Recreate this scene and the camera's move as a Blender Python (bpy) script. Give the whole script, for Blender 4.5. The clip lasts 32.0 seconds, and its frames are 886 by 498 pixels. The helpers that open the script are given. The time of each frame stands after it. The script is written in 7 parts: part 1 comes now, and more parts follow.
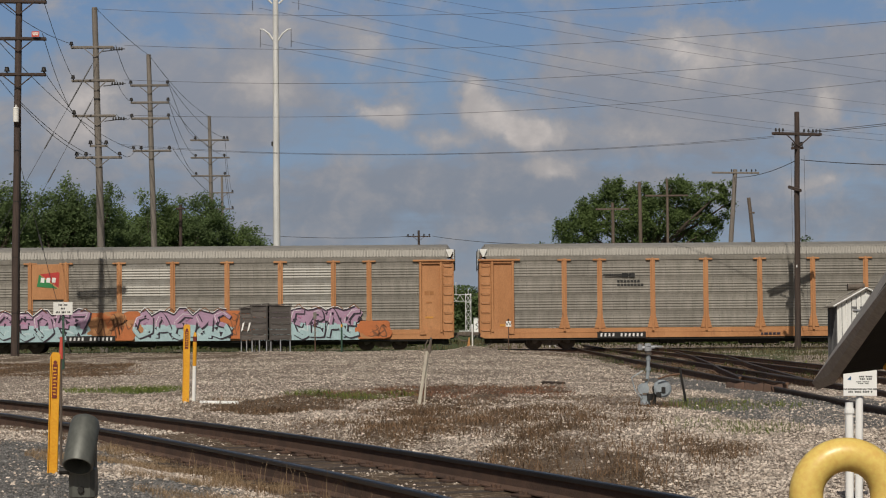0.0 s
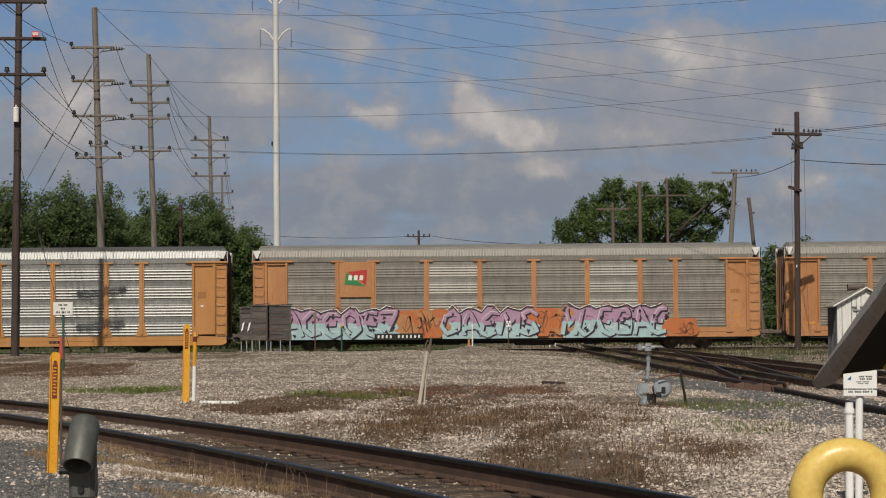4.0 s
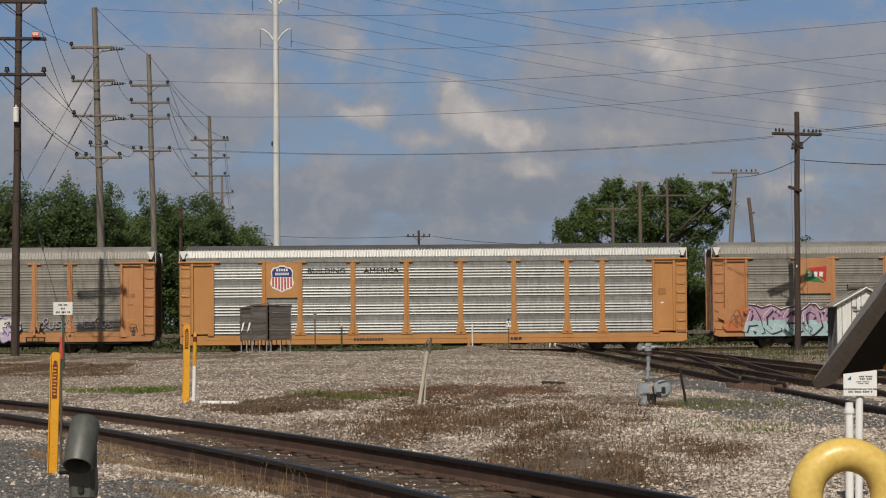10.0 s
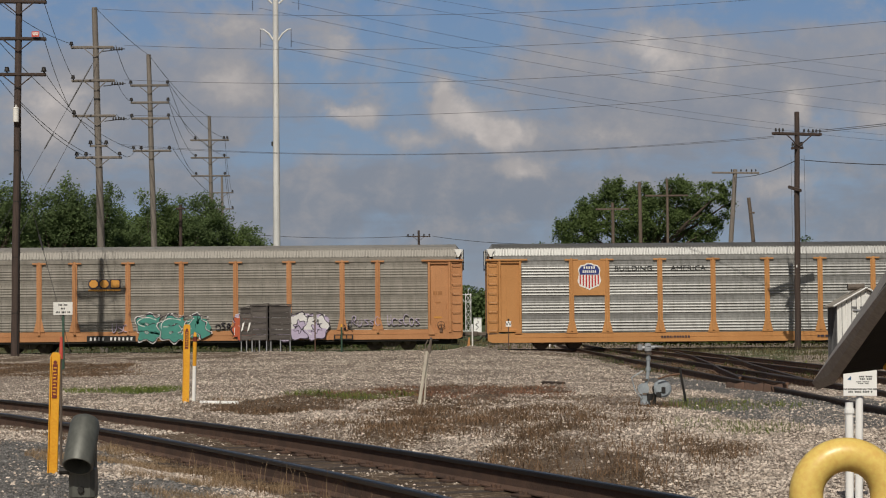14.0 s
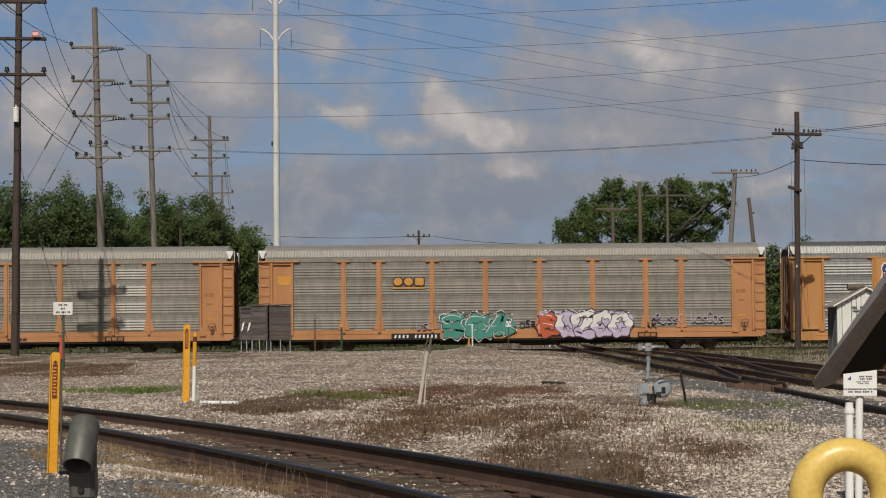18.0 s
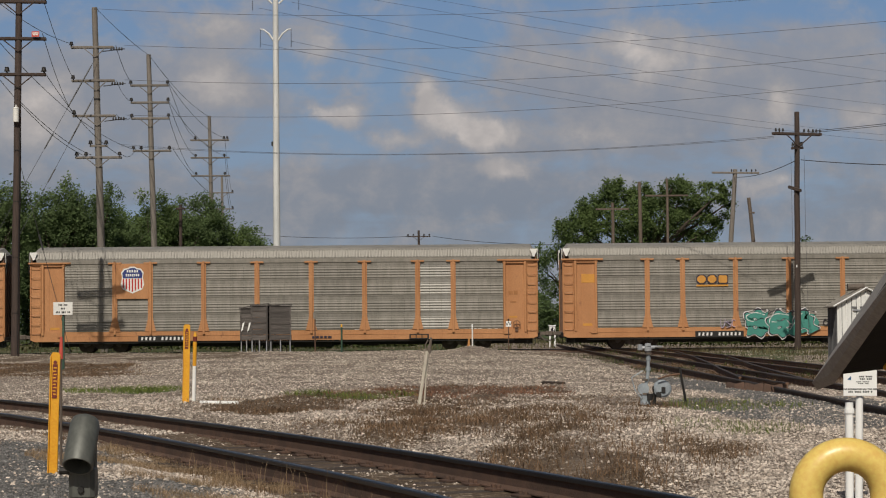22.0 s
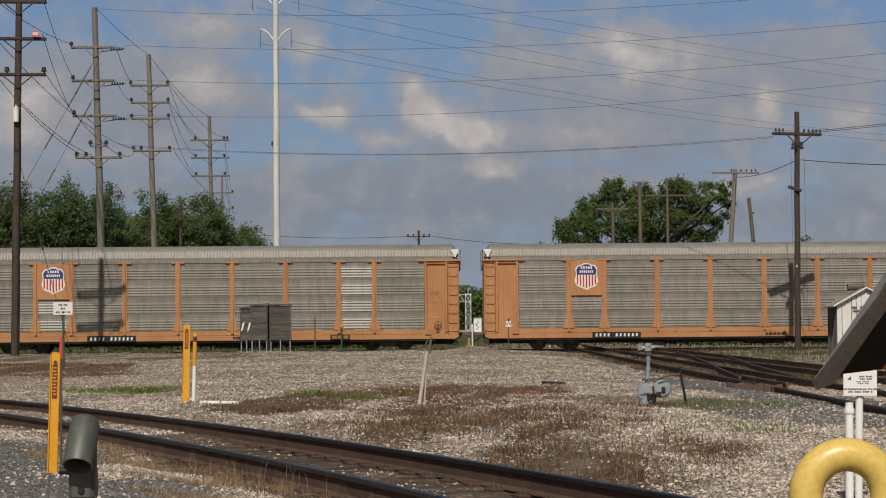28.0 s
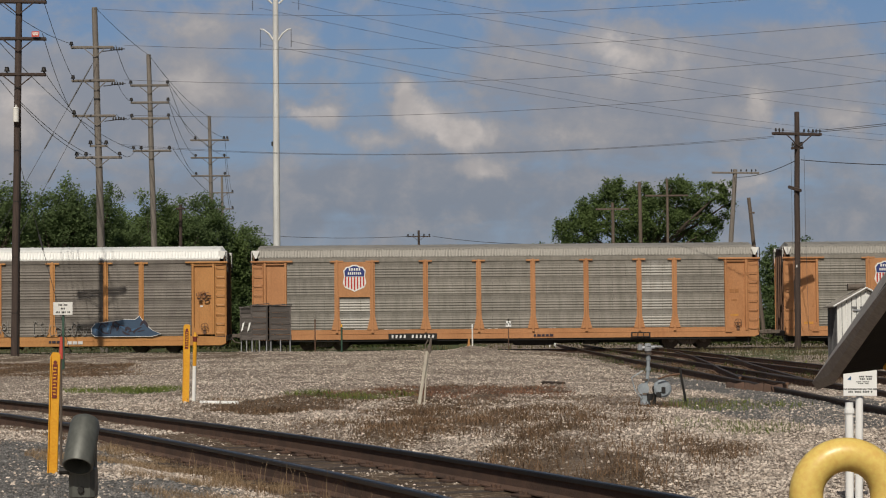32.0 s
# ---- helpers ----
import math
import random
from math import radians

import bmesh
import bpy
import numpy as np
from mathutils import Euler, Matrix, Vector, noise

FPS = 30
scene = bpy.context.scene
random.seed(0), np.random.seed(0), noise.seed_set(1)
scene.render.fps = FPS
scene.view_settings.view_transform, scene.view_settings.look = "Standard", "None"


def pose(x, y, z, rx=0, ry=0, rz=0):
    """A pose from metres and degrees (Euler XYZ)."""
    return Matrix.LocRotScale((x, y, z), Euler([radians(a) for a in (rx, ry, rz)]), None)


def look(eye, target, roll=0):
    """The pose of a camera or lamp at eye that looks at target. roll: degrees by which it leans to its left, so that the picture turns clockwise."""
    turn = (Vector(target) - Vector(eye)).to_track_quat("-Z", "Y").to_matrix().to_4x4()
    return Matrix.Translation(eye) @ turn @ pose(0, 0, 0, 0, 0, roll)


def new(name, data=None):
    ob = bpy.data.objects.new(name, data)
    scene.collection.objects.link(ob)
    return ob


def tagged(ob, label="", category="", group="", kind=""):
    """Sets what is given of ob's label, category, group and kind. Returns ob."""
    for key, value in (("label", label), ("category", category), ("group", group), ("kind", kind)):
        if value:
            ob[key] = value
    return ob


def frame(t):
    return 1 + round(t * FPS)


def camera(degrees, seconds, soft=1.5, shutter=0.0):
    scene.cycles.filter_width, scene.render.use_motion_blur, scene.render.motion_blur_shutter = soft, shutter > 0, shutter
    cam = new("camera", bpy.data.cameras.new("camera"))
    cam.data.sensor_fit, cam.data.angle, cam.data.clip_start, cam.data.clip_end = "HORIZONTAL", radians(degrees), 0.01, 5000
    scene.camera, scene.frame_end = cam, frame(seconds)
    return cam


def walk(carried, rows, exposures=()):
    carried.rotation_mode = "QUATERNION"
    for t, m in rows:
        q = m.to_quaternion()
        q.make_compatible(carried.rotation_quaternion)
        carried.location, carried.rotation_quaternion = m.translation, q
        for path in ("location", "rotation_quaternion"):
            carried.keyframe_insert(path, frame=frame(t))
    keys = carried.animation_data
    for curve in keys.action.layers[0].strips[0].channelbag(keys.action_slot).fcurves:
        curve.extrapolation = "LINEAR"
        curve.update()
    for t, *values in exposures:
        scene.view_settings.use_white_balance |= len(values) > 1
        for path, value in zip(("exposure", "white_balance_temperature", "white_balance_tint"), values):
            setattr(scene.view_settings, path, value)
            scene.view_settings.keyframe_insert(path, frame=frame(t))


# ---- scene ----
cam = camera(24.0, 32.0, soft=1.1)
EYE = (0.0, 0.0, 1.24)
SIGHT = look(EYE, (1.0167, 100.0, 4.9437), roll=-0.47)
walk(cam, [(0.0, SIGHT), (32.0, SIGHT)], exposures=[(0.0, 0.0), (32.0, 0.0)])

# ---- light ----
SUN_WAY = Vector((0.125, 1.0, -0.982)).normalized()
world = bpy.data.worlds.new("sky")
scene.world = world
world.use_nodes = True
wn = world.node_tree.nodes
sky = wn.new("ShaderNodeTexSky")
sky.sky_type = "NISHITA"
sky.sun_disc = False
sky.sun_elevation = math.asin(-SUN_WAY.z)
sky.sun_rotation = math.atan2(-SUN_WAY.x, -SUN_WAY.y)
sky.air_density, sky.dust_density = 1.0, 2.0
wn["Background"].inputs["Strength"].default_value = 0.034
world.node_tree.links.new(sky.outputs[0], wn["Background"].inputs["Color"])
sun = new("sun", bpy.data.lights.new("sun", "SUN"))
sun.data.energy, sun.data.angle, sun.data.color = 3.25, radians(0.55), (1.0, 0.93, 0.81)
sun.matrix_world = look((0, 0, 0), SUN_WAY)


# ---- from the plan to the yard ----
# The plan is drawn in units that widen with distance (0.83 m at the camera, 1 m at the train) and its depth is laid out
# 1.72 times shorter than the ground; the functions below turn plan places into metres.
DEPTH = 1.7162
TRAIN_Y = 113.05
PLAN_Y = [float(v) for v in range(0, 42, 2)] + [50.0, 56.7, 60.3, 65.0]
YARD_Y = [DEPTH * v * 0.8267 / (1 - 0.002667 * v) for v in range(0, 42, 2)] + [84.5, 97.8, 104.0, 111.55]


def unit(y):
    """Metres in a unit of the plan at depth y."""
    y = np.asarray(y, float)
    mid = np.clip(y, 0.01, 65.0)
    return np.where(y >= 65.0, 1.0, np.interp(mid, PLAN_Y, YARD_Y) / (DEPTH * mid))


def to_world(x, y, z):
    """The place in metres of a point of the plan; numbers or arrays."""
    r = unit(y)
    far = DEPTH * np.asarray(y, float) * r
    return np.asarray(x) * r, far, 1.24 + r * (np.asarray(z) - 1.5) + 0.0023317 * far


def spot_at(p):
    return Vector([float(v) for v in to_world(*p)])


def settle(m):
    """A pose on the plan as a pose in the yard, with the plan's unit as its scale."""
    r = float(unit(m.translation.y))
    turn = m.to_3x3().to_4x4()
    return Matrix.Translation(spot_at(m.translation)) @ Matrix.Scale(r, 4) @ turn


def course(points, base):
    """A line of plan points (x, y, ...) as world points with headings: x, y, heading, z."""
    w = [spot_at((p[0], p[1], base)) for p in points]
    out = []
    for i, p in enumerate(w):
        a, b = w[max(0, i - 1)], w[min(len(w) - 1, i + 1)]
        out.append((p.x, p.y, math.atan2(b.y - a.y, b.x - a.x) + radians(90), p.z))
    return out


# ---- small helpers ----
class Geo:
    """Collects vertices and faces with a material slot for each face."""

    def __init__(self):
        self.v, self.f, self.s = [], [], []

    def add(self, verts, faces, slot=0):
        k = len(self.v)
        self.v += [tuple(p) for p in verts]
        self.f += [tuple(i + k for i in f) for f in faces]
        self.s += [slot] * len(faces)
        return self

    def box(self, cx, cy, cz, sx, sy, sz, bev=0.0, m=None, slot=0):
        x, y, z = sx / 2, sy / 2, sz / 2
        if bev <= 0:
            vs = [(a * x, b * y, c * z) for c in (-1, 1) for b in (-1, 1) for a in (-1, 1)]
            fs = [(0, 2, 3, 1), (4, 5, 7, 6), (0, 1, 5, 4), (2, 6, 7, 3), (0, 4, 6, 2), (1, 3, 7, 5)]
        else:
            e = min(bev, x * 0.49, y * 0.49, z * 0.49)
            vs, fs = [], []
            lv = [(-z, e), (-z + e, 0), (z - e, 0), (z, e)]
            for zz, ins in lv:
                a, b = x - ins, y - ins
                vs += [(-a + e, -b, zz), (a - e, -b, zz), (a, -b + e, zz), (a, b - e, zz),
                       (a - e, b, zz), (-a + e, b, zz), (-a, b - e, zz), (-a, -b + e, zz)]
            for r in range(3):
                for i in range(8):
                    j = (i + 1) % 8
                    fs.append((r * 8 + i, r * 8 + j, r * 8 + 8 + j, r * 8 + 8 + i))
            fs.append(tuple(range(7, -1, -1)))
            fs.append(tuple(range(24, 32)))
        vs = [Vector(p) for p in vs]
        if m is not None:
            vs = [m @ p for p in vs]
        o = Vector((cx, cy, cz))
        return self.add([p + o for p in vs], fs, slot)

    def tube(self, p0, p1, r0, r1=None, n=10, cap=True, slot=0):
        r1 = r0 if r1 is None else r1
        p0, p1 = Vector(p0), Vector(p1)
        d = (p1 - p0).normalized()
        a = d.cross(Vector((0, 0, 1)) if abs(d.z) < 0.9 else Vector((1, 0, 0))).normalized()
        b = d.cross(a)
        vs = []
        for p, r in ((p0, r0), (p1, r1)):
            for i in range(n):
                t = 2 * math.pi * i / n
                vs.append(p + (a * math.cos(t) + b * math.sin(t)) * r)
        fs = [(i, (i + 1) % n, n + (i + 1) % n, n + i) for i in range(n)]
        if cap:
            fs += [tuple(range(n - 1, -1, -1)), tuple(range(n, 2 * n))]
        return self.add(vs, fs, slot)

    def sweep(self, pts, r, n=8, closed=False, slot=0, cap=True):
        pts = [Vector(p) for p in pts]
        rs = r if isinstance(r, (list, tuple)) else [r] * len(pts)
        vs, fs = [], []
        a = None
        for i, p in enumerate(pts):
            q0 = pts[i - 1] if i or closed else p
            q1 = pts[(i + 1) % len(pts)] if i < len(pts) - 1 or closed else p
            d = (q1 - q0).normalized()
            if a is None:
                a = d.cross(Vector((0, 0, 1)) if abs(d.z) < 0.9 else Vector((0, 1, 0)))
            a = (a - d * a.dot(d)).normalized()
            b = d.cross(a)
            for k in range(n):
                t = 2 * math.pi * k / n
                vs.append(p + (a * math.cos(t) + b * math.sin(t)) * rs[i])
        m = len(pts)
        for i in range(m if closed else m - 1):
            j = (i + 1) % m
            for k in range(n):
                l = (k + 1) % n
                fs.append((i * n + k, i * n + l, j * n + l, j * n + k))
        if not closed and cap:
            fs += [tuple(range(n - 1, -1, -1)), tuple(range((m - 1) * n, m * n))]
        return self.add(vs, fs, slot)

    def slab(self, outline, y0, y1, slot=0):
        """An outline in x and z, given thickness along y."""
        n = len(outline)
        vs = [(x, y0, z) for x, z in outline] + [(x, y1, z) for x, z in outline]
        fs = [tuple(range(n)), tuple(range(2 * n - 1, n - 1, -1))]
        fs += [(i, n + i, n + (i + 1) % n, (i + 1) % n) for i in range(n)]
        return self.add(vs, fs, slot)

    def along(self, outline, x0, x1, slot=0):
        """An outline in y and z, run along x."""
        n = len(outline)
        vs = [(x0, y, z) for y, z in outline] + [(x1, y, z) for y, z in outline]
        fs = [tuple(range(n - 1, -1, -1)), tuple(range(n, 2 * n))]
        fs += [(i, (i + 1) % n, n + (i + 1) % n, n + i) for i in range(n)]
        return self.add(vs, fs, slot)

    def mesh(self, name, *mats, smooth=False):
        me = bpy.data.meshes.new(name)
        me.from_pydata(self.v, [], self.f)
        for m in mats:
            me.materials.append(m)
        if len(mats) > 1:
            me.polygons.foreach_set("material_index", self.s)
        if smooth:
            me.polygons.foreach_set("use_smooth", [True] * len(me.polygons))
            me.set_sharp_from_angle(angle=radians(40))
        bm = bmesh.new()
        bm.from_mesh(me)
        bmesh.ops.recalc_face_normals(bm, faces=bm.faces)
        bm.to_mesh(me)
        bm.free()
        return me


def thing(name, label, category, group="", m=None, data=None, kind="", on_plan=True):
    ob = tagged(new(name, data), label, category, group, kind)
    if m is not None:
        ob.matrix_basis = settle(m) if on_plan else m
    return ob


def part(name, geo, material, parent, label="", smooth=False, m=None):
    me = geo if isinstance(geo, bpy.types.Mesh) else geo.mesh(name, *(material if isinstance(material, (list, tuple)) else (material,)), smooth=smooth)
    ob = new(name, me)
    ob.parent = parent
    if m is not None:
        ob.matrix_basis = m
    return tagged(ob, label)


# ---- materials ----
def nodes_of(name):
    m = bpy.data.materials.new(name)
    m.use_nodes = True
    nt = m.node_tree
    return m, nt.nodes, nt.links, nt.nodes["Principled BSDF"]


def ramp(nodes, stops):
    r = nodes.new("ShaderNodeValToRGB")
    while len(r.color_ramp.elements) < len(stops):
        r.color_ramp.elements.new(0.5)
    for e, (p, c) in zip(r.color_ramp.elements, stops):
        e.position, e.color = p, (*c, 1)
    return r


def surface(name, light, dark, scale=3.0, fine=40.0, rough=0.7, metal=0.0, bump=0.25, stretch=(1, 1, 1), wear=None, wear_at=0.62, piece=0.0, island=0.0, coord="Object"):
    """A worn surface: two colours mixed by broad stains, fine grain in tone and relief, and patches of wear."""
    m, n, l, p = nodes_of(name)
    tc = n.new("ShaderNodeTexCoord")
    mp = n.new("ShaderNodeMapping")
    mp.inputs["Scale"].default_value = stretch
    l.new(tc.outputs[coord], mp.inputs[0])
    oi = n.new("ShaderNodeObjectInfo")
    off = n.new("ShaderNodeVectorMath")
    off.operation = "ADD"
    l.new(mp.outputs[0], off.inputs[0])
    sh = n.new("ShaderNodeMath")
    sh.operation = "MULTIPLY"
    sh.inputs[1].default_value = 37.0
    l.new(oi.outputs["Random"], sh.inputs[0])
    l.new(sh.outputs[0], off.inputs[1])
    broad = n.new("ShaderNodeTexNoise")
    broad.inputs["Scale"].default_value = scale
    broad.inputs["Detail"].default_value = 6
    broad.inputs["Roughness"].default_value = 0.65
    l.new(off.outputs[0], broad.inputs["Vector"])
    grain = n.new("ShaderNodeTexNoise")
    grain.inputs["Scale"].default_value = fine
    grain.inputs["Detail"].default_value = 4
    l.new(off.outputs[0], grain.inputs["Vector"])
    r = ramp(n, [(0.32, dark), (0.68, light)])
    l.new(broad.outputs["Fac"], r.inputs[0])
    mix = n.new("ShaderNodeMix")
    mix.data_type, mix.blend_type = "RGBA", "OVERLAY"
    mix.inputs[0].default_value = 0.36
    l.new(r.outputs[0], mix.inputs[6])
    gr = ramp(n, [(0.3, (0.3, 0.3, 0.3)), (0.7, (0.7, 0.7, 0.7))])
    l.new(grain.outputs["Fac"], gr.inputs[0])
    l.new(gr.outputs[0], mix.inputs[7])
    out = mix.outputs[2]
    if wear:
        wn_ = n.new("ShaderNodeTexNoise")
        wn_.inputs["Scale"].default_value = scale * 2.3
        wn_.inputs["Detail"].default_value = 9
        wn_.inputs["Roughness"].default_value = 0.75
        l.new(off.outputs[0], wn_.inputs["Vector"])
        wr = ramp(n, [(wear_at, (0, 0, 0)), (wear_at + 0.07, (1, 1, 1))])
        l.new(wn_.outputs["Fac"], wr.inputs[0])
        wm = n.new("ShaderNodeMix")
        wm.data_type = "RGBA"
        wm.inputs[7].default_value = (*wear, 1)
        l.new(wr.outputs[0], wm.inputs[0])
        l.new(out, wm.inputs[6])
        out = wm.outputs[2]
    if piece or island:
        hs = n.new("ShaderNodeHueSaturation")
        src = oi.outputs["Random"] if piece else n.new("ShaderNodeNewGeometry").outputs["Random Per Island"]
        amt = piece or island
        mr = n.new("ShaderNodeMapRange")
        mr.inputs["To Min"].default_value, mr.inputs["To Max"].default_value = 1 - amt, 1 + amt
        l.new(src, mr.inputs[0])
        l.new(mr.outputs[0], hs.inputs["Value"])
        l.new(out, hs.inputs["Color"])
        out = hs.outputs[0]
    l.new(out, p.inputs["Base Color"])
    rr = n.new("ShaderNodeMapRange")
    rr.inputs["To Min"].default_value, rr.inputs["To Max"].default_value = max(0.05, rough - 0.12), min(1, rough + 0.12)
    l.new(broad.outputs["Fac"], rr.inputs[0])
    l.new(rr.outputs[0], p.inputs["Roughness"])
    p.inputs["Metallic"].default_value = metal
    if bump:
        b = n.new("ShaderNodeBump")
        b.inputs["Strength"].default_value = bump
        b.inputs["Distance"].default_value = 0.02
        l.new(grain.outputs["Fac"], b.inputs["Height"])
        l.new(b.outputs[0], p.inputs["Normal"])
    return m


M = {}
M["orange"] = surface("rack_orange", (0.49, 0.235, 0.1), (0.395, 0.176, 0.07), 0.8, 30, 0.55, 0, 0.05, (1, 1, 0.4), (0.21, 0.09, 0.045), 0.62)
M["orange_old"] = surface("faded_orange", (0.48, 0.216, 0.072), (0.352, 0.144, 0.044), 0.9, 30, 0.65, 0, 0.06, (1, 1, 0.4), (0.16, 0.064, 0.028), 0.6)
M["orange_bright"] = surface("clean_orange", (0.506, 0.245, 0.083), (0.432, 0.199, 0.0647), 0.8, 30, 0.5, 0, 0.05, (1, 1, 0.4), (0.232, 0.0996, 0.0415), 0.66)
M["galv"] = surface("weathered_panel", (0.262, 0.243, 0.213), (0.171, 0.157, 0.134), 1.3, 25, 0.68, 0.15, 0.05, (2.4, 1, 0.5), (0.114, 0.0965, 0.079), 0.62, piece=0.1)
M["galv_clean"] = surface("bright_panel", (0.331, 0.331, 0.323), (0.202, 0.202, 0.194), 2.2, 25, 0.48, 0.5, 0.05, (2.4, 1, 0.6), (0.172, 0.169, 0.162), 0.68, piece=0.1)
M["galv_dark"] = surface("soot_stained_panel", (0.212, 0.19, 0.166), (0.132, 0.115, 0.101), 1.0, 25, 0.7, 0.15, 0.05, (1.2, 1, 0.5), (0.176, 0.088, 0.056), 0.66, piece=0.1)
M["roof"] = surface("roof_steel", (0.311, 0.294, 0.265), (0.235, 0.22, 0.197), 0.9, 25, 0.6, 0.2, 0.04, (0.5, 1, 1), (0.168, 0.143, 0.113), 0.66)
M["roof_clean"] = surface("roof_steel_clean", (0.387, 0.387, 0.378), (0.261, 0.261, 0.252), 2.5, 25, 0.5, 0.4, 0.05, (2.5, 1, 0.6), (0.198, 0.194, 0.184), 0.66)
M["roof_white"] = surface("roof_white_paint", (0.82, 0.82, 0.8), (0.74, 0.74, 0.71), 0.9, 25, 0.5, 0, 0.04, (0.5, 1, 1), (0.36, 0.27, 0.2), 0.7)
M["white"] = surface("white_paint", (0.8, 0.79, 0.76), (0.7, 0.69, 0.65), 2, 40, 0.5, 0, 0.05)
M["black"] = surface("black_steel", (0.022, 0.02, 0.019), (0.012, 0.011, 0.01), 3, 40, 0.6, 0.1, 0.15, wear=(0.06, 0.035, 0.022))
M["truck"] = surface("grimy_cast_steel", (0.17, 0.138, 0.112), (0.085, 0.068, 0.056), 4, 40, 0.75, 0.1, 0.3)
M["wheel"] = surface("wheel_steel", (0.1, 0.075, 0.058), (0.05, 0.038, 0.03), 5, 40, 0.6, 0.5, 0.2)
M["rust"] = surface("rusted_steel", (0.2, 0.112, 0.07), (0.105, 0.06, 0.04), 3, 60, 0.85, 0.05, 0.5, wear=(0.24, 0.14, 0.088))
M["railweb"] = surface("rail_rust", (0.128, 0.073, 0.05), (0.062, 0.038, 0.028), 3, 60, 0.85, 0.05, 0.5, (1, 1, 1), (0.225, 0.135, 0.09), 0.64)
M["railworn"] = surface("worn_rail_head", (0.085, 0.062, 0.05), (0.045, 0.034, 0.029), 1.2, 50, 0.6, 0.35, 0.1, coord="Object")
M["railtop"] = surface("rail_head", (0.06, 0.06, 0.065), (0.03, 0.03, 0.034), 1.2, 50, 0.38, 0.8, 0.06, coord="Object")
M["tie"] = surface("creosoted_timber", (0.085, 0.06, 0.045), (0.04, 0.03, 0.024), 5, 60, 0.9, 0, 0.6, (0.3, 1, 1), (0.13, 0.105, 0.085), 0.6, piece=0.25)
M["pole"] = surface("weathered_pole", (0.153, 0.117, 0.09), (0.0855, 0.0648, 0.0504), 2.5, 50, 0.85, 0, 0.5, (6, 6, 0.35), piece=0.12)
M["pole_brown"] = surface("brown_creosote_pole", (0.078, 0.053, 0.043), (0.038, 0.027, 0.023), 2.5, 50, 0.85, 0, 0.5, (6, 6, 0.35), piece=0.1)
M["pole_grey"] = surface("grey_sunbleached_pole", (0.225, 0.2, 0.176), (0.144, 0.124, 0.106), 2.5, 50, 0.85, 0, 0.5, (6, 6, 0.35), piece=0.12)
M["steelpole"] = surface("galvanised_pole", (0.74, 0.74, 0.73), (0.56, 0.56, 0.55), 1.5, 30, 0.45, 0.05, 0.05, (3, 3, 0.25), (0.3, 0.28, 0.26), 0.64)
M["ceramic"] = surface("brown_glaze", (0.022, 0.017, 0.014), (0.012, 0.01, 0.009), 8, 60, 0.6, 0, 0.05)
M["greyinsul"] = surface("grey_insulator", (0.35, 0.36, 0.38), (0.24, 0.25, 0.27), 8, 60, 0.4, 0, 0.05)
M["wire"] = surface("wire", (0.1, 0.1, 0.105), (0.07, 0.07, 0.074), 3, 60, 0.6, 0.3, 0)
M["yellow"] = surface("marker_yellow", (0.772, 0.391, 0.0279), (0.688, 0.326, 0.0205), 1.5, 40, 0.45, 0, 0.05, wear=(0.512, 0.242, 0.0465), wear_at=0.7)
M["bumper"] = surface("bollard_yellow", (0.77, 0.55, 0.15), (0.75, 0.525, 0.14), 1.2, 60, 0.36, 0, 0.03, wear=(0.72, 0.56, 0.24), wear_at=0.78)
M["red"] = surface("faded_red", (0.6, 0.1, 0.07), (0.5, 0.07, 0.05), 6, 60, 0.55, 0, 0.05)
M["decal"] = surface("decal_red", (0.2, 0.035, 0.02), (0.14, 0.022, 0.016), 6, 60, 0.55, 0, 0.05)
M["green"] = surface("dark_green_paint", (0.035, 0.09, 0.06), (0.022, 0.06, 0.04), 5, 60, 0.6, 0, 0.05)
M["grey"] = surface("meter_grey", (0.36, 0.4, 0.43), (0.24, 0.27, 0.3), 5, 50, 0.5, 0.1, 0.08, wear=(0.1, 0.095, 0.09), wear_at=0.58)
M["hood"] = surface("gunmetal_paint", (0.135, 0.14, 0.125), (0.09, 0.093, 0.083), 6, 60, 0.5, 0.25, 0.05, (1, 1, 0.3))
M["crate"] = surface("weathered_board", (0.137, 0.121, 0.112), (0.0504, 0.0432, 0.0396), 3, 50, 0.9, 0, 0.5, (0.4, 1, 4), (0.187, 0.169, 0.155), 0.64, piece=0.3)
M["tin"] = surface("shed_tin", (0.8, 0.8, 0.78), (0.68, 0.68, 0.65), 2, 40, 0.5, 0.1, 0.05, (2, 2, 0.4), (0.4, 0.33, 0.26), 0.7)
M["shingle"] = surface("roof_sheet", (0.4, 0.36, 0.3), (0.22, 0.19, 0.16), 5, 60, 0.85, 0, 0.3, wear=(0.6, 0.57, 0.5), wear_at=0.6)
M["leaf"] = surface("leaves", (0.138, 0.192, 0.064), (0.076, 0.114, 0.0416), 0.35, 6, 0.6, 0, 0, island=0.3)
M["leaf_dark"] = surface("leaves_dark", (0.142, 0.198, 0.078), (0.088, 0.128, 0.053), 0.3, 6, 0.6, 0, 0, island=0.22)
M["bark"] = surface("bark", (0.11, 0.085, 0.062), (0.055, 0.042, 0.032), 6, 40, 0.9, 0, 0.6, (3, 3, 0.6))
M["drygrass"] = surface("dry_grass", (0.235, 0.148, 0.09), (0.09, 0.062, 0.038), 0.8, 6, 0.85, 0, 0, island=0.5, coord="Object")
M["grass"] = surface("green_grass", (0.165, 0.2, 0.045), (0.09, 0.115, 0.03), 0.8, 6, 0.8, 0, 0, island=0.4)
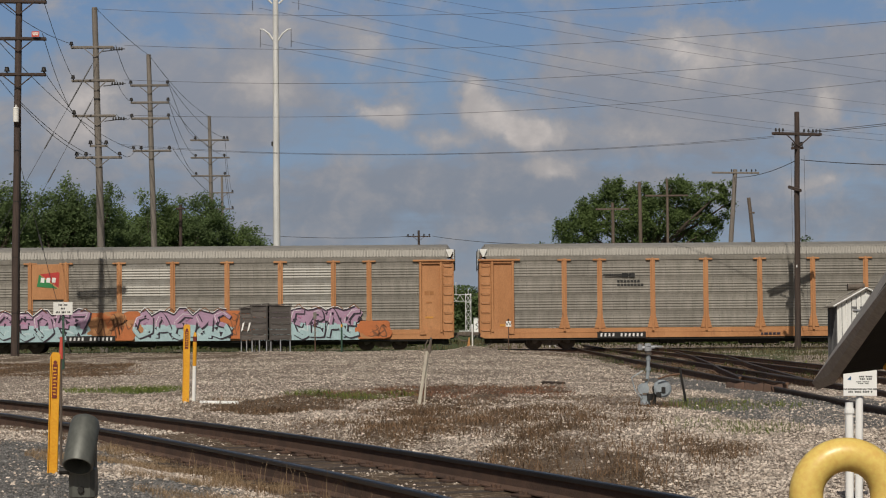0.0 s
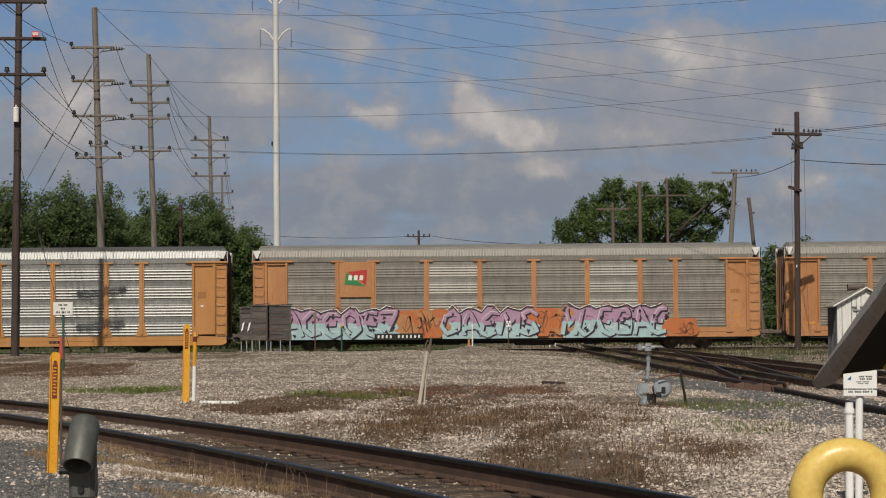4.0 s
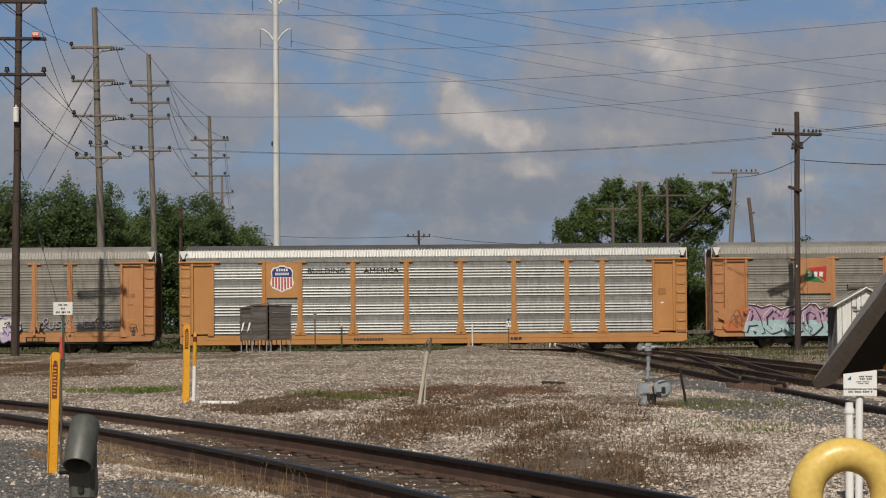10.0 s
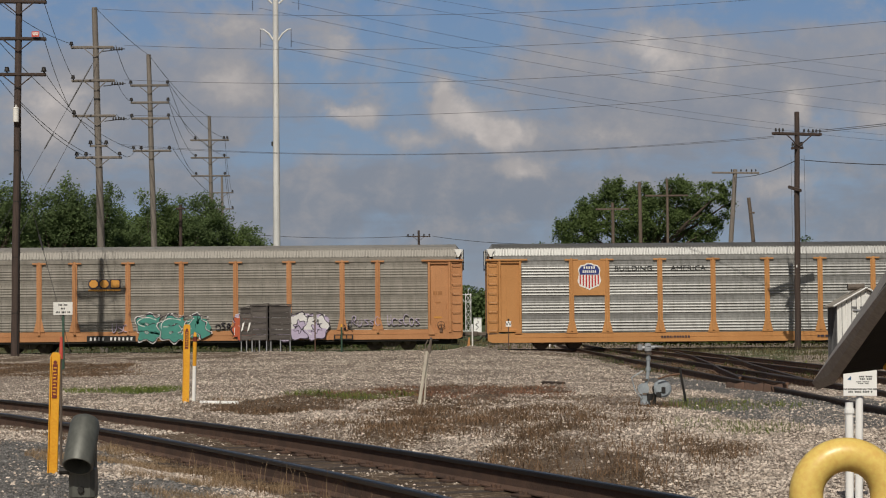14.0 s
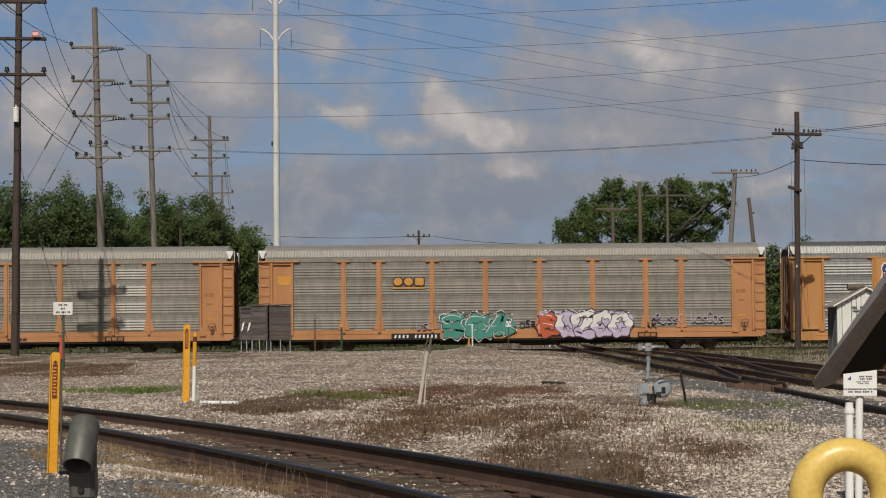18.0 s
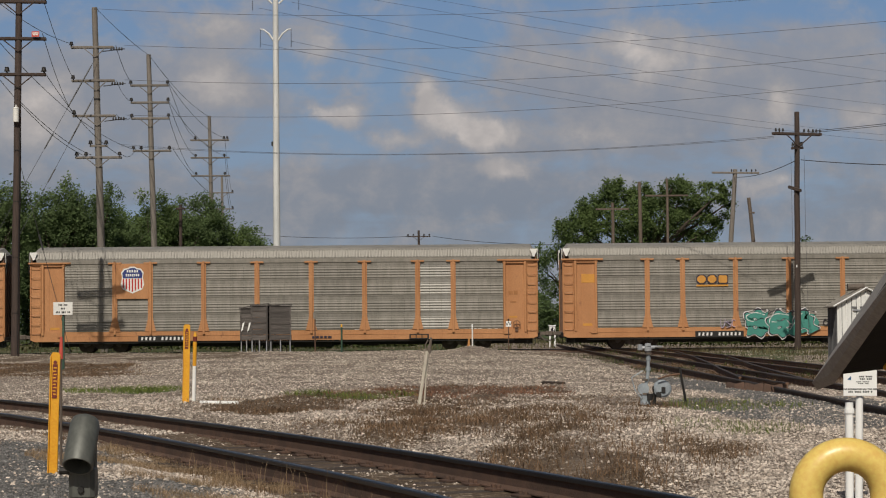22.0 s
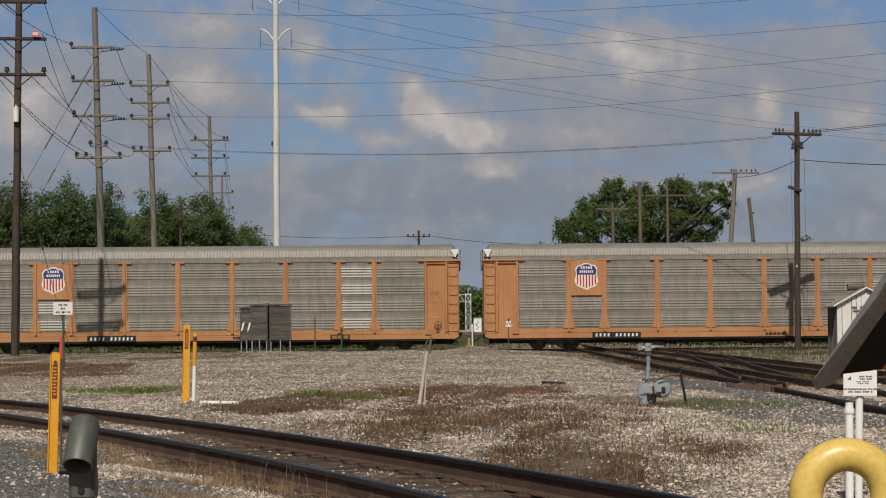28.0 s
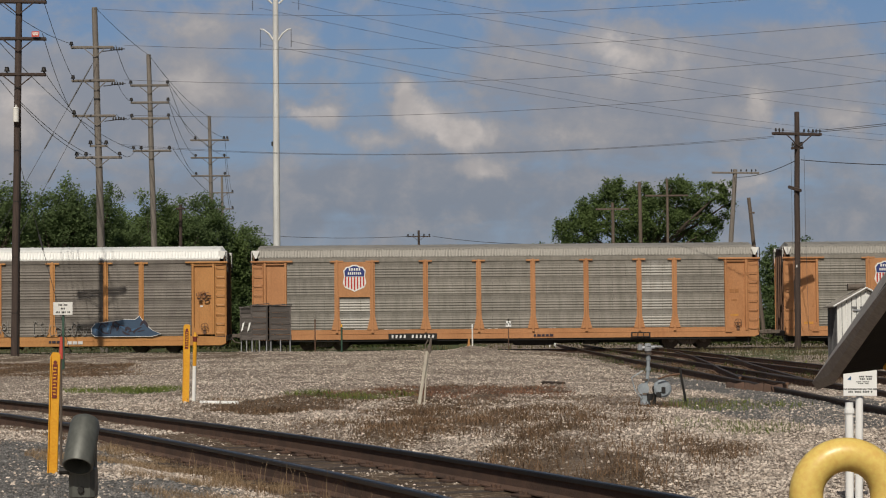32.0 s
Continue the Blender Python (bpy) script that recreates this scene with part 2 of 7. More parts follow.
M["stone"] = surface("limestone_ballast", (0.62, 0.54, 0.465), (0.27, 0.215, 0.17), 3, 60, 0.9, 0, 0.3, island=0.5)
M["bluestone"] = surface("slate_ballast", (0.2, 0.192, 0.184), (0.11, 0.104, 0.1), 2, 60, 0.9, 0, 0.3, island=0.45)
M["rooftop"] = surface("roof_top_galvanised", (0.16, 0.157, 0.147), (0.105, 0.102, 0.096), 0.7, 25, 0.6, 0.3, 0.04, (0.5, 1, 1), (0.09, 0.075, 0.06), 0.66)
M["brick"] = surface("tan_brick", (0.42, 0.33, 0.25), (0.34, 0.26, 0.2), 0.2, 4, 0.85, 0, 0.1)
M["glass"] = surface("dark_window_glass", (0.05, 0.055, 0.065), (0.03, 0.034, 0.042), 0.5, 4, 0.15, 0, 0)
M["concrete"] = surface("bleached_timber", (0.594, 0.54, 0.45), (0.45, 0.405, 0.333), 3, 50, 0.85, 0, 0.3, (1, 1, 0.3))
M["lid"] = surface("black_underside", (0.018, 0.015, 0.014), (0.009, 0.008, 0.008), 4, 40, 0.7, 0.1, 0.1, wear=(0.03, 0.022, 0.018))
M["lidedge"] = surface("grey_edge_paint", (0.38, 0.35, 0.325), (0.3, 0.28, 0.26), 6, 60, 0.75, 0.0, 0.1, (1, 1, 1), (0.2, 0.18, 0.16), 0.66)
M["galv_mid"] = surface("brighter_panel", (0.298, 0.286, 0.26), (0.21, 0.196, 0.175), 1.3, 25, 0.5, 0.25, 0.05, (2.0, 1, 0.5), (0.168, 0.143, 0.122), 0.62, piece=0.1)
M["seam"] = surface("grimy_seam", (0.156, 0.144, 0.125), (0.101, 0.092, 0.078), 2, 30, 0.75, 0.1, 0.05)
M["gloss_white"] = surface("clean_white_paint", (0.9, 0.9, 0.885), (0.85, 0.845, 0.825), 2, 40, 0.4, 0, 0.03, wear=(0.6, 0.57, 0.52), wear_at=0.74)
M["olivegrass"] = surface("olive_grass", (0.135, 0.115, 0.052), (0.065, 0.06, 0.028), 0.8, 6, 0.85, 0, 0, island=0.4)
# shed tin darkened, so shade on its sides and grooves is in the colour
M["shade"] = surface("shaded_tin", (0.15, 0.15, 0.155), (0.1, 0.1, 0.104), 2, 40, 0.6, 0.1, 0.05, (2, 2, 0.4))
# green lowered to carry the shade by and under the train
M["trackgrass"] = surface("rank_grass", (0.07, 0.085, 0.026), (0.032, 0.043, 0.015), 0.8, 6, 0.85, 0, 0, island=0.4)
for key in ("leaf", "leaf_dark", "grass", "trackgrass", "drygrass"):
    M[key].node_tree.nodes["Principled BSDF"].inputs["Specular IOR Level"].default_value = 0.15
# leaves let part of the light through
for key in ("leaf", "leaf_dark"):
    n_, l_ = M[key].node_tree.nodes, M[key].node_tree.links
    pb, out_ = n_["Principled BSDF"], n_["Material Output"]
    tr, mx = n_.new("ShaderNodeBsdfTranslucent"), n_.new("ShaderNodeMixShader")
    l_.new(pb.inputs["Base Color"].links[0].from_socket, tr.inputs[0])
    mx.inputs[0].default_value = 0.4
    l_.new(pb.outputs[0], mx.inputs[1])
    l_.new(tr.outputs[0], mx.inputs[2])
    l_.new(mx.outputs[0], out_.inputs[0])

# ---- sky backdrop: blue with drifting clouds, far behind everything ----
def cloud_material():
    m = bpy.data.materials.new("cloudy_sky")
    m.use_nodes = True
    n, l = m.node_tree.nodes, m.node_tree.links
    n.clear()
    out = n.new("ShaderNodeOutputMaterial")
    em = n.new("ShaderNodeEmission")
    l.new(em.outputs[0], out.inputs[0])
    tc = n.new("ShaderNodeTexCoord")
    sep = n.new("ShaderNodeSeparateXYZ")
    l.new(tc.outputs["Object"], sep.inputs[0])

    def math2(op, a, b, clamp=False):
        q = n.new("ShaderNodeMath")
        q.operation, q.use_clamp = op, clamp
        for i, s in enumerate((a, b)):
            if isinstance(s, (int, float)):
                q.inputs[i].default_value = s
            else:
                l.new(s, q.inputs[i])
        return q.outputs[0]

    def mapped(v, a, b, c, d, smooth=True):
        q = n.new("ShaderNodeMapRange")
        q.interpolation_type = "SMOOTHSTEP" if smooth else "LINEAR"
        for i, s in enumerate((v, a, b, c, d)):
            if isinstance(s, (int, float)):
                q.inputs[i].default_value = s
            else:
                l.new(s, q.inputs[i])
        return q.outputs[0]

    def blend(f, a, b):
        q = n.new("ShaderNodeMix")
        q.data_type = "RGBA"
        l.new(f, q.inputs[0])
        for i, s in ((6, a), (7, b)):
            if isinstance(s, tuple):
                q.inputs[i].default_value = (*s, 1)
            else:
                l.new(s, q.inputs[i])
        return q.outputs[2]

    def noise_at(scale, detail, rough, stretch=(1, 1, 1), dist=0.0):
        mp = n.new("ShaderNodeMapping")
        mp.inputs["Scale"].default_value = stretch
        l.new(tc.outputs["Object"], mp.inputs[0])
        q = n.new("ShaderNodeTexNoise")
        q.inputs["Scale"].default_value, q.inputs["Detail"].default_value = scale, detail
        q.inputs["Roughness"].default_value, q.inputs["Distortion"].default_value = rough, dist
        l.new(mp.outputs[0], q.inputs["Vector"])
        return q.outputs["Fac"]

    drift = n.new("ShaderNodeTexNoise")
    drift.inputs["Scale"].default_value, drift.inputs["Detail"].default_value, drift.inputs["Roughness"].default_value = 0.016, 7, 0.6
    l.new(tc.outputs["Object"], drift.inputs["Vector"])
    bend = n.new("ShaderNodeVectorMath")
    bend.operation = "MULTIPLY_ADD"
    bend.inputs[1].default_value = (70, 0, 42)
    l.new(drift.outputs["Color"], bend.inputs[0])
    back = n.new("ShaderNodeVectorMath")
    back.operation = "SUBTRACT"
    back.inputs[1].default_value = (35, 0, 21)
    l.new(tc.outputs["Object"], back.inputs[0])
    l.new(back.outputs[0], bend.inputs[2])
    warped = n.new("ShaderNodeSeparateXYZ")
    l.new(bend.outputs[0], warped.inputs[0])

    def blobs(rows):
        total = None
        for cx, cz, rx, rz, amp in rows:
            dx = math2("DIVIDE", math2("SUBTRACT", warped.outputs[0], cx), rx)
            dz = math2("DIVIDE", math2("SUBTRACT", warped.outputs[2], cz), rz)
            d = math2("SQRT", math2("ADD", math2("MULTIPLY", dx, dx), math2("MULTIPLY", dz, dz)), 0)
            g = mapped(d, 0.0, 1.0, amp, 0.0)
            total = g if total is None else math2("ADD", total, g)
        return total

    wisp = noise_at(0.0075, 9, 0.6, (1, 1, 1.6), 0.35)
    puff = noise_at(0.018, 9, 0.62, (1, 1, 1.2), 0.25)
    veil = noise_at(0.0042, 7, 0.55, (0.7, 1, 1.7))
    streak = noise_at(0.006, 8, 0.6, (0.55, 1, 3.2), 0.5)
    tall = mapped(sep.outputs[2], 0.0, 420.0, 0.0, 1.0, False)
    blue = ramp(n, SKY_BLUE)
    l.new(tall, blue.inputs[0])
    grey = ramp(n, SKY_GREY)
    l.new(tall, grey.inputs[0])
    low = mapped(sep.outputs[2], 60.0, 330.0, 0.1, 0.02)
    deck = math2("ADD", math2("ADD", math2("MULTIPLY", wisp, 0.75), math2("MULTIPLY", veil, 0.35)), low)
    deck = math2("ADD", math2("ADD", deck, math2("MULTIPLY", streak, 0.45)), blobs(CLOUD_DECK))
    base = blend(mapped(deck, 0.685, 0.955, 0.0, 1.0), blue.outputs[0], grey.outputs[0])
    body = blobs(CLOUD_BRIGHT)
    lit = math2("ADD", body, math2("MULTIPLY", math2("SUBTRACT", puff, 0.5), 1.5))
    lit = math2("ADD", lit, math2("MULTIPLY", math2("SUBTRACT", wisp, 0.5), 1.3))
    shade = mapped(noise_at(0.013, 8, 0.6, (1, 1, 1.3)), 0.33, 0.7, 0.0, 1.0)
    soft = blend(mapped(lit, -0.15, 0.6, 0.0, 0.8), base, CLOUD_SHADE)
    tone = blend(shade, CLOUD_MID, CLOUD_LIGHT)
    col = blend(mapped(lit, 0.33, 1.05, 0.0, 0.92), soft, tone)
    l.new(col, em.inputs[0])
    return m


SKY_BLUE = [(0.0, (0.262, 0.322, 0.395)), (0.4, (0.222, 0.3, 0.405)), (0.75, (0.185, 0.28, 0.42)), (1.0, (0.155, 0.255, 0.425))]
SKY_GREY = [(0.0, (0.262, 0.298, 0.35)), (0.3, (0.208, 0.24, 0.292)), (0.6, (0.24, 0.262, 0.31)), (1.0, (0.265, 0.288, 0.345))]
CLOUD_LIGHT, CLOUD_MID, CLOUD_SHADE = (0.58, 0.53, 0.5), (0.4, 0.375, 0.37), (0.345, 0.332, 0.338)
# clouds: centre x and height, half width and half height, strength
CLOUD_BRIGHT = [(62, 284, 36, 38, 1.0), (78, 262, 40, 30, 0.6), (127, 237, 66, 32, 1.0), (163, 192, 62, 20, 0.8), (100, 258, 72, 36, 0.5), (150, 226, 66, 34, 0.4), (215, 318, 64, 34, 0.42), (-43, 256, 46, 26, 0.95), (-62, 262, 20, 18, 0.4), (318, 352, 70, 34, 0.45),
                (356, 322, 160, 66, 0.55), (330, 330, 60, 30, 0.3), (502, 270, 40, 36, 1.0), (-73, 345, 62, 42, 0.62), (-196, 296, 85, 44, 0.62), (-196, 367, 60, 26, 0.5), (-415, 265, 95, 75, 0.85),
                (32, 228, 56, 24, 0.72), (489, 168, 60, 26, 0.6), (250, 232, 90, 24, 0.4), (600, 250, 60, 40, 0.5), (-320, 210, 80, 22, 0.4)]
CLOUD_DECK = [(227, 300, 110, 80, 0.2), (514, 300, 190, 90, 0.26), (350, 270, 190, 50, 0.2), (30, 160, 500, 52, 0.18), (314, 238, 220, 50, 0.14), (-300, 290, 230, 90, 0.24), (61, 380, 150, 60, -0.32), (4, 300, 60, 40, -0.24), (587, 392, 120, 40, -0.25), (-417, 395, 150, 34, -0.12), (-90, 300, 60, 40, -0.1)]
geo = Geo()
geo.add([(-1200, 0, -60), (1200, 0, -60), (1200, 0, 650), (-1200, 0, 650)], [(0, 1, 2, 3)])
backdrop = thing("backdrop", "blue sky with drifting grey and white clouds", "sky", kind="structure", m=pose(0, 1500, 0),
                 data=geo.mesh("backdrop", cloud_material()))


# ---- ground: one sheet to the horizon ----
def smooth(a, b, v):
    t = np.clip((np.asarray(v, float) - a) / (b - a), 0, 1)
    return t * t * (3 - 2 * t)


def near_track():
    """Points of the plan along the curved track that passes close to the camera."""
    out = []
    for y in np.arange(62.0, 6.4, -0.4):
        v = float(np.interp(y, YARD_Y, PLAN_Y))
        out.append(((4.741 - 0.1996 * y - 0.00457 * y * y) / float(unit(v)), v))
    return out


NEAR = near_track()
NEAR_XY = np.array(NEAR)
TRACK_Y, TRACK_X = NEAR_XY[::-1, 1], NEAR_XY[::-1, 0]


def lumps(x, y, f, seed):
    """Cheap smooth noise out of crossing waves, about -1 to 1."""
    r = np.random.RandomState(seed)
    total = 0
    for i in range(7):
        a = r.uniform(0, 6.28)
        k = f * r.uniform(0.6, 1.9)
        total = total + np.sin((x * math.cos(a) + y * math.sin(a)) * k + r.uniform(0, 6.28))
    return total / 3.2


def blob(x, y, cx, cy, rx, ry, seed=3):
    d = np.sqrt(((x - cx) / rx) ** 2 + ((y - cy) / ry) ** 2) + 0.16 * lumps(x, y * 0.6, 2.2, seed)
    return 1 - smooth(0.72, 1.08, d)


def height(x, y):
    x, y = np.asarray(x, float), np.asarray(y, float)
    flat = 1 - smooth(3.5, 7.0, x)
    h = 0.04 * smooth(34, 58, y) * (1 - smooth(60.5, 63.0, y)) * flat
    h = h - 0.24 * smooth(60.5, 63.2, y) * (1 - smooth(71, 80, y)) - 0.12 * smooth(20, 40, y) * (1 - flat) * (1 - smooth(58, 63, y))
    h = h + 0.27 * np.exp(-((x - 2.35) / 1.0) ** 2 - ((y - 57.5) / 2.2) ** 2)
    h = h + (0.02 * lumps(x, y, 0.9, 5) + 0.012 * lumps(x, y, 2.7, 6)) * smooth(4, 9, y)
    tx = np.interp(y, TRACK_Y, TRACK_X)
    off = np.abs(x - tx) * 0.79
    bed = (1 - smooth(1.1, 2.2, off)) * (1 - smooth(40, 48, y)) * smooth(2, 6, y)
    h = h - (0.09 + 0.065 * smooth(-4.5, -2.0, x)) * bed
    side = smooth(6.6, 7.5, x) * (1 - smooth(14.0, 15.5, x)) * smooth(12, 20, y) * (1 - smooth(61, 64, y))
    h = h - 0.08 * side
    return h - 0.25 * smooth(80, 120, y)


def zones(x, y):
    """How far each spot is brown weeds, green grass or blue-grey stone."""
    tx = np.interp(y, TRACK_Y, TRACK_X)
    bed = (1 - smooth(0.9, 1.5, np.abs(x - tx) * 0.79)) * (1 - smooth(28, 36, y))
    brown = np.maximum.reduce([1.2 * blob(x, y, 0.7, 25.0, 2.9, 3.4, 11), 1.1 * blob(x, y, -1.2, 22.6, 3.8, 2.8, 19), 0.8 * blob(x, y, 1.0, 18.2, 2.7, 4.2, 12), 0.62 * blob(x, y, 2.0, 14.0, 1.9, 3.0, 17),
                               0.28 * blob(x, y, 2.9, 22.6, 1.9, 2.0, 20), 1.15 * blob(x, y, -14.5, 40.0, 5.5, 7.5, 14), 0.75 * blob(x, y, -15, 54.0, 11.0, 7.0, 41), 0.6 * blob(x, y, 7.5, 57.0, 4.0, 5.0, 42), 0.6 * blob(x, y, -9.8, 36.0, 1.9, 2.4, 15), 0.7 * blob(x, y, 1.75, 12.0, 0.5, 1.4, 16),
                               0.5 * blob(x, y, 4.6, 21.2, 1.8, 1.2, 18), (0.55 + 0.45 * smooth(-4.5, -2.5, x)) * bed, 0.85 * smooth(7.2, 7.8, x) * (1 - smooth(12.4, 13.4, x)) * smooth(26, 34, y) * (1 - smooth(60, 64, y))])
    brown = brown * (0.74 + 0.5 * lumps(x, y * 0.45, 2.3, 8) + 0.3 * lumps(x, y * 0.45, 6.0, 28))
    brown = np.maximum(1.12 * brown, 0.95 * bed * smooth(-4.2, -2.2, x))
    green = np.maximum.reduce([0.75 * blob(x, y, 21.0, 58.0, 8.5, 8.0, 43), 1.1 * blob(x, y, -6.7, 27.3, 1.6, 1.2, 21), 0.6 * blob(x, y, -2.4, 25.2, 0.7, 0.8, 22), 0.7 * blob(x, y, -1.0, 24.4, 1.1, 1.0, 25), 0.42 * blob(x, y, 4.3, 16.8, 1.0, 1.3, 23),
                               0.34 * blob(x, y, 5.3, 21.0, 1.2, 2.0, 26), 0.55 * blob(x, y, 15.0, 54.0, 2.0, 8.0, 24), smooth(60.8, 62.0, y) * (x < 4)])
    green = np.maximum(green * (0.8 + 0.5 * lumps(x, y, 2.4, 9)), 0.8 * smooth(74, 90, y))
    blue = np.maximum.reduce([blob(x, y, -4.9, 13.6, 1.5, 2.4, 31), blob(x, y, -4.2, 11.0, 2.4, 1.6, 34), 0.95 * blob(x, y, 6.7, 29.0, 1.15, 7.0, 32), 0.9 * blob(x, y, 5.3, 21.0, 1.2, 2.6, 33), 0.85 * blob(x, y, -1.9, 9.6, 2.2, 1.0, 35), 0.9 * blob(x, y, 7.3, 23.0, 1.5, 4.2, 36), 0.7 * blob(x, y, 6.2, 18.4, 0.9, 2.4, 37)])
    return np.clip(brown, 0, 1), np.clip(green, 0, 1), np.clip(blue, 0, 1)


def ground_material():
    m, n, l, p = nodes_of("ground_earth_and_gravel")
    at = n.new("ShaderNodeVertexColor")
    at.layer_name = "zones"
    sep = n.new("ShaderNodeSeparateColor")
    l.new(at.outputs[0], sep.inputs[0])
    tc = n.new("ShaderNodeTexCoord")
    vor = n.new("ShaderNodeTexVoronoi")
    vor.inputs["Scale"].default_value = 38
    l.new(tc.outputs["Object"], vor.inputs["Vector"])
    big = n.new("ShaderNodeTexNoise")
    big.inputs["Scale"].default_value, big.inputs["Detail"].default_value, big.inputs["Roughness"].default_value = 0.9, 8, 0.7
    l.new(tc.outputs["Object"], big.inputs["Vector"])
    fine = n.new("ShaderNodeTexNoise")
    fine.inputs["Scale"].default_value, fine.inputs["Detail"].default_value, fine.inputs["Roughness"].default_value = 11, 8, 0.8
    l.new(tc.outputs["Object"], fine.inputs["Vector"])
    bw = n.new("ShaderNodeSeparateColor")
    l.new(vor.outputs["Color"], bw.inputs[0])
    grav = ramp(n, [(0.1, (0.085, 0.058, 0.042)), (0.36, (0.25, 0.188, 0.146)), (0.6, (0.43, 0.362, 0.3)), (0.88, (0.72, 0.64, 0.55))])
    spot = n.new("ShaderNodeTexNoise")
    spot.inputs["Scale"].default_value, spot.inputs["Detail"].default_value, spot.inputs["Roughness"].default_value = 3.2, 6, 0.7
    l.new(tc.outputs["Object"], spot.inputs["Vector"])
    mixin = n.new("ShaderNodeMath")
    mixin.operation = "MULTIPLY_ADD"
    mixin.inputs[1].default_value = 0.6
    l.new(bw.outputs[0], mixin.inputs[0])
    lift = n.new("ShaderNodeMapRange")
    for i_, v_ in ((1, 0.3), (2, 0.7), (3, -0.22), (4, 0.62)):
        lift.inputs[i_].default_value = v_
    l.new(spot.outputs["Fac"], lift.inputs[0])
    l.new(lift.outputs[0], mixin.inputs[2])
    l.new(mixin.outputs[0], grav.inputs[0])
    blue = ramp(n, [(0.0, (0.06, 0.057, 0.055)), (0.8, (0.16, 0.154, 0.148)), (1.0, (0.34, 0.32, 0.29))])
    l.new(bw.outputs[0], blue.inputs[0])
    brown = ramp(n, [(0.34, (0.045, 0.03, 0.018)), (0.5, (0.115, 0.074, 0.043)), (0.57, (0.22, 0.165, 0.112)), (0.66, (0.56, 0.49, 0.4))])
    l.new(fine.outputs["Fac"], brown.inputs[0])
    green = ramp(n, [(0.3, (0.035, 0.048, 0.016)), (0.6, (0.085, 0.11, 0.032)), (0.8, (0.15, 0.135, 0.06))])
    l.new(fine.outputs["Fac"], green.inputs[0])

    def mixed(f, a, b):
        q = n.new("ShaderNodeMix")
        q.data_type = "RGBA"
        l.new(f, q.inputs[0])
        l.new(a, q.inputs[6])
        l.new(b, q.inputs[7])
        return q.outputs[2]

    def edge(src):
        s = n.new("ShaderNodeMath")
        s.operation = "ADD"
        l.new(src, s.inputs[0])
        sc = n.new("ShaderNodeMapRange")
        sc.inputs["To Min"].default_value, sc.inputs["To Max"].default_value = -0.45, 0.45
        l.new(fine.outputs["Fac"], sc.inputs[0])
        l.new(sc.outputs[0], s.inputs[1])
        q = n.new("ShaderNodeMapRange")
        q.inputs["From Min"].default_value, q.inputs["From Max"].default_value = 0.3, 0.68
        l.new(s.outputs[0], q.inputs[0])
        return q.outputs[0]

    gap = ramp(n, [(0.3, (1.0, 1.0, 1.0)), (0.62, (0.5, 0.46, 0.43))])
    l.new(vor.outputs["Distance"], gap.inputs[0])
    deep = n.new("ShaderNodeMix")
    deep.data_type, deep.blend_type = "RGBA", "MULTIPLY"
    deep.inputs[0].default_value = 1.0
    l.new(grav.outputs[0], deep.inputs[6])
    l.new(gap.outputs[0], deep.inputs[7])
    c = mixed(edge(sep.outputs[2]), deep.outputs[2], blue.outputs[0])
    c = mixed(edge(sep.outputs[0]), c, brown.outputs[0])
    c = mixed(edge(sep.outputs[1]), c, green.outputs[0])
    st = n.new("ShaderNodeMix")
    st.data_type, st.blend_type = "RGBA", "MULTIPLY"
    st.inputs[0].default_value = 1.0
    tone = ramp(n, [(0.3, (0.72, 0.69, 0.66)), (0.6, (1.0, 1.0, 1.0))])
    l.new(big.outputs["Fac"], tone.inputs[0])
    l.new(c, st.inputs[6])
    l.new(tone.outputs[0], st.inputs[7])
    l.new(st.outputs[2], p.inputs["Base Color"])
    p.inputs["Roughness"].default_value = 0.95
    b = n.new("ShaderNodeBump")
    b.inputs["Strength"].default_value, b.inputs["Distance"].default_value = 0.7, 0.03
    l.new(vor.outputs["Distance"], b.inputs["Height"])
    l.new(b.outputs[0], p.inputs["Normal"])
    return m


def build_ground():
    xs = np.concatenate([-np.geomspace(60, 2500, 22)[::-1], np.arange(-58, -15, 1.0), np.arange(-15, 15, 0.2), np.arange(15, 59, 1.0), np.geomspace(60, 2500, 22)])
    ys = np.concatenate([-np.geomspace(5, 2500, 16)[::-1], np.arange(-4, 7, 0.5), np.arange(7, 34, 0.2), np.arange(34, 82, 0.4), np.geomspace(83, 3000, 40)])
    gx, gy = np.meshgrid(xs, ys)
    z = height(gx, gy)
    nx, ny = len(xs), len(ys)
    i = np.arange(nx * ny).reshape(ny, nx)
    faces = np.stack([i[:-1, :-1], i[:-1, 1:], i[1:, 1:], i[1:, :-1]], -1).reshape(-1, 4)
    me = bpy.data.meshes.new("ground")
    me.from_pydata(np.stack(to_world(gx, gy, z), -1).reshape(-1, 3).tolist(), [], faces.tolist())
    col = np.ones((nx * ny, 4), np.float32)
    for k, q in enumerate(zones(gx, gy)):
        col[:, k] = q.ravel()
    a = me.color_attributes.new("zones", "FLOAT_COLOR", "POINT")
    a.data.foreach_set("color", col.ravel())
    me.polygons.foreach_set("use_smooth", [True] * len(me.polygons))
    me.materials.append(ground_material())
    return thing("ground", "limestone gravel yard with dead brown weeds and green patches", "ground", kind="structure", data=me)


ground = build_ground()


# ---- tracks ----
RAIL = [(-0.07, 0), (0.07, 0), (0.07, 0.012), (0.012, 0.035), (0.01, 0.138), (0.036, 0.15), (0.037, 0.178), (0.028, 0.186),
        (-0.028, 0.186), (-0.037, 0.178), (-0.036, 0.15), (-0.01, 0.138), (-0.012, 0.035), (-0.07, 0.012)]


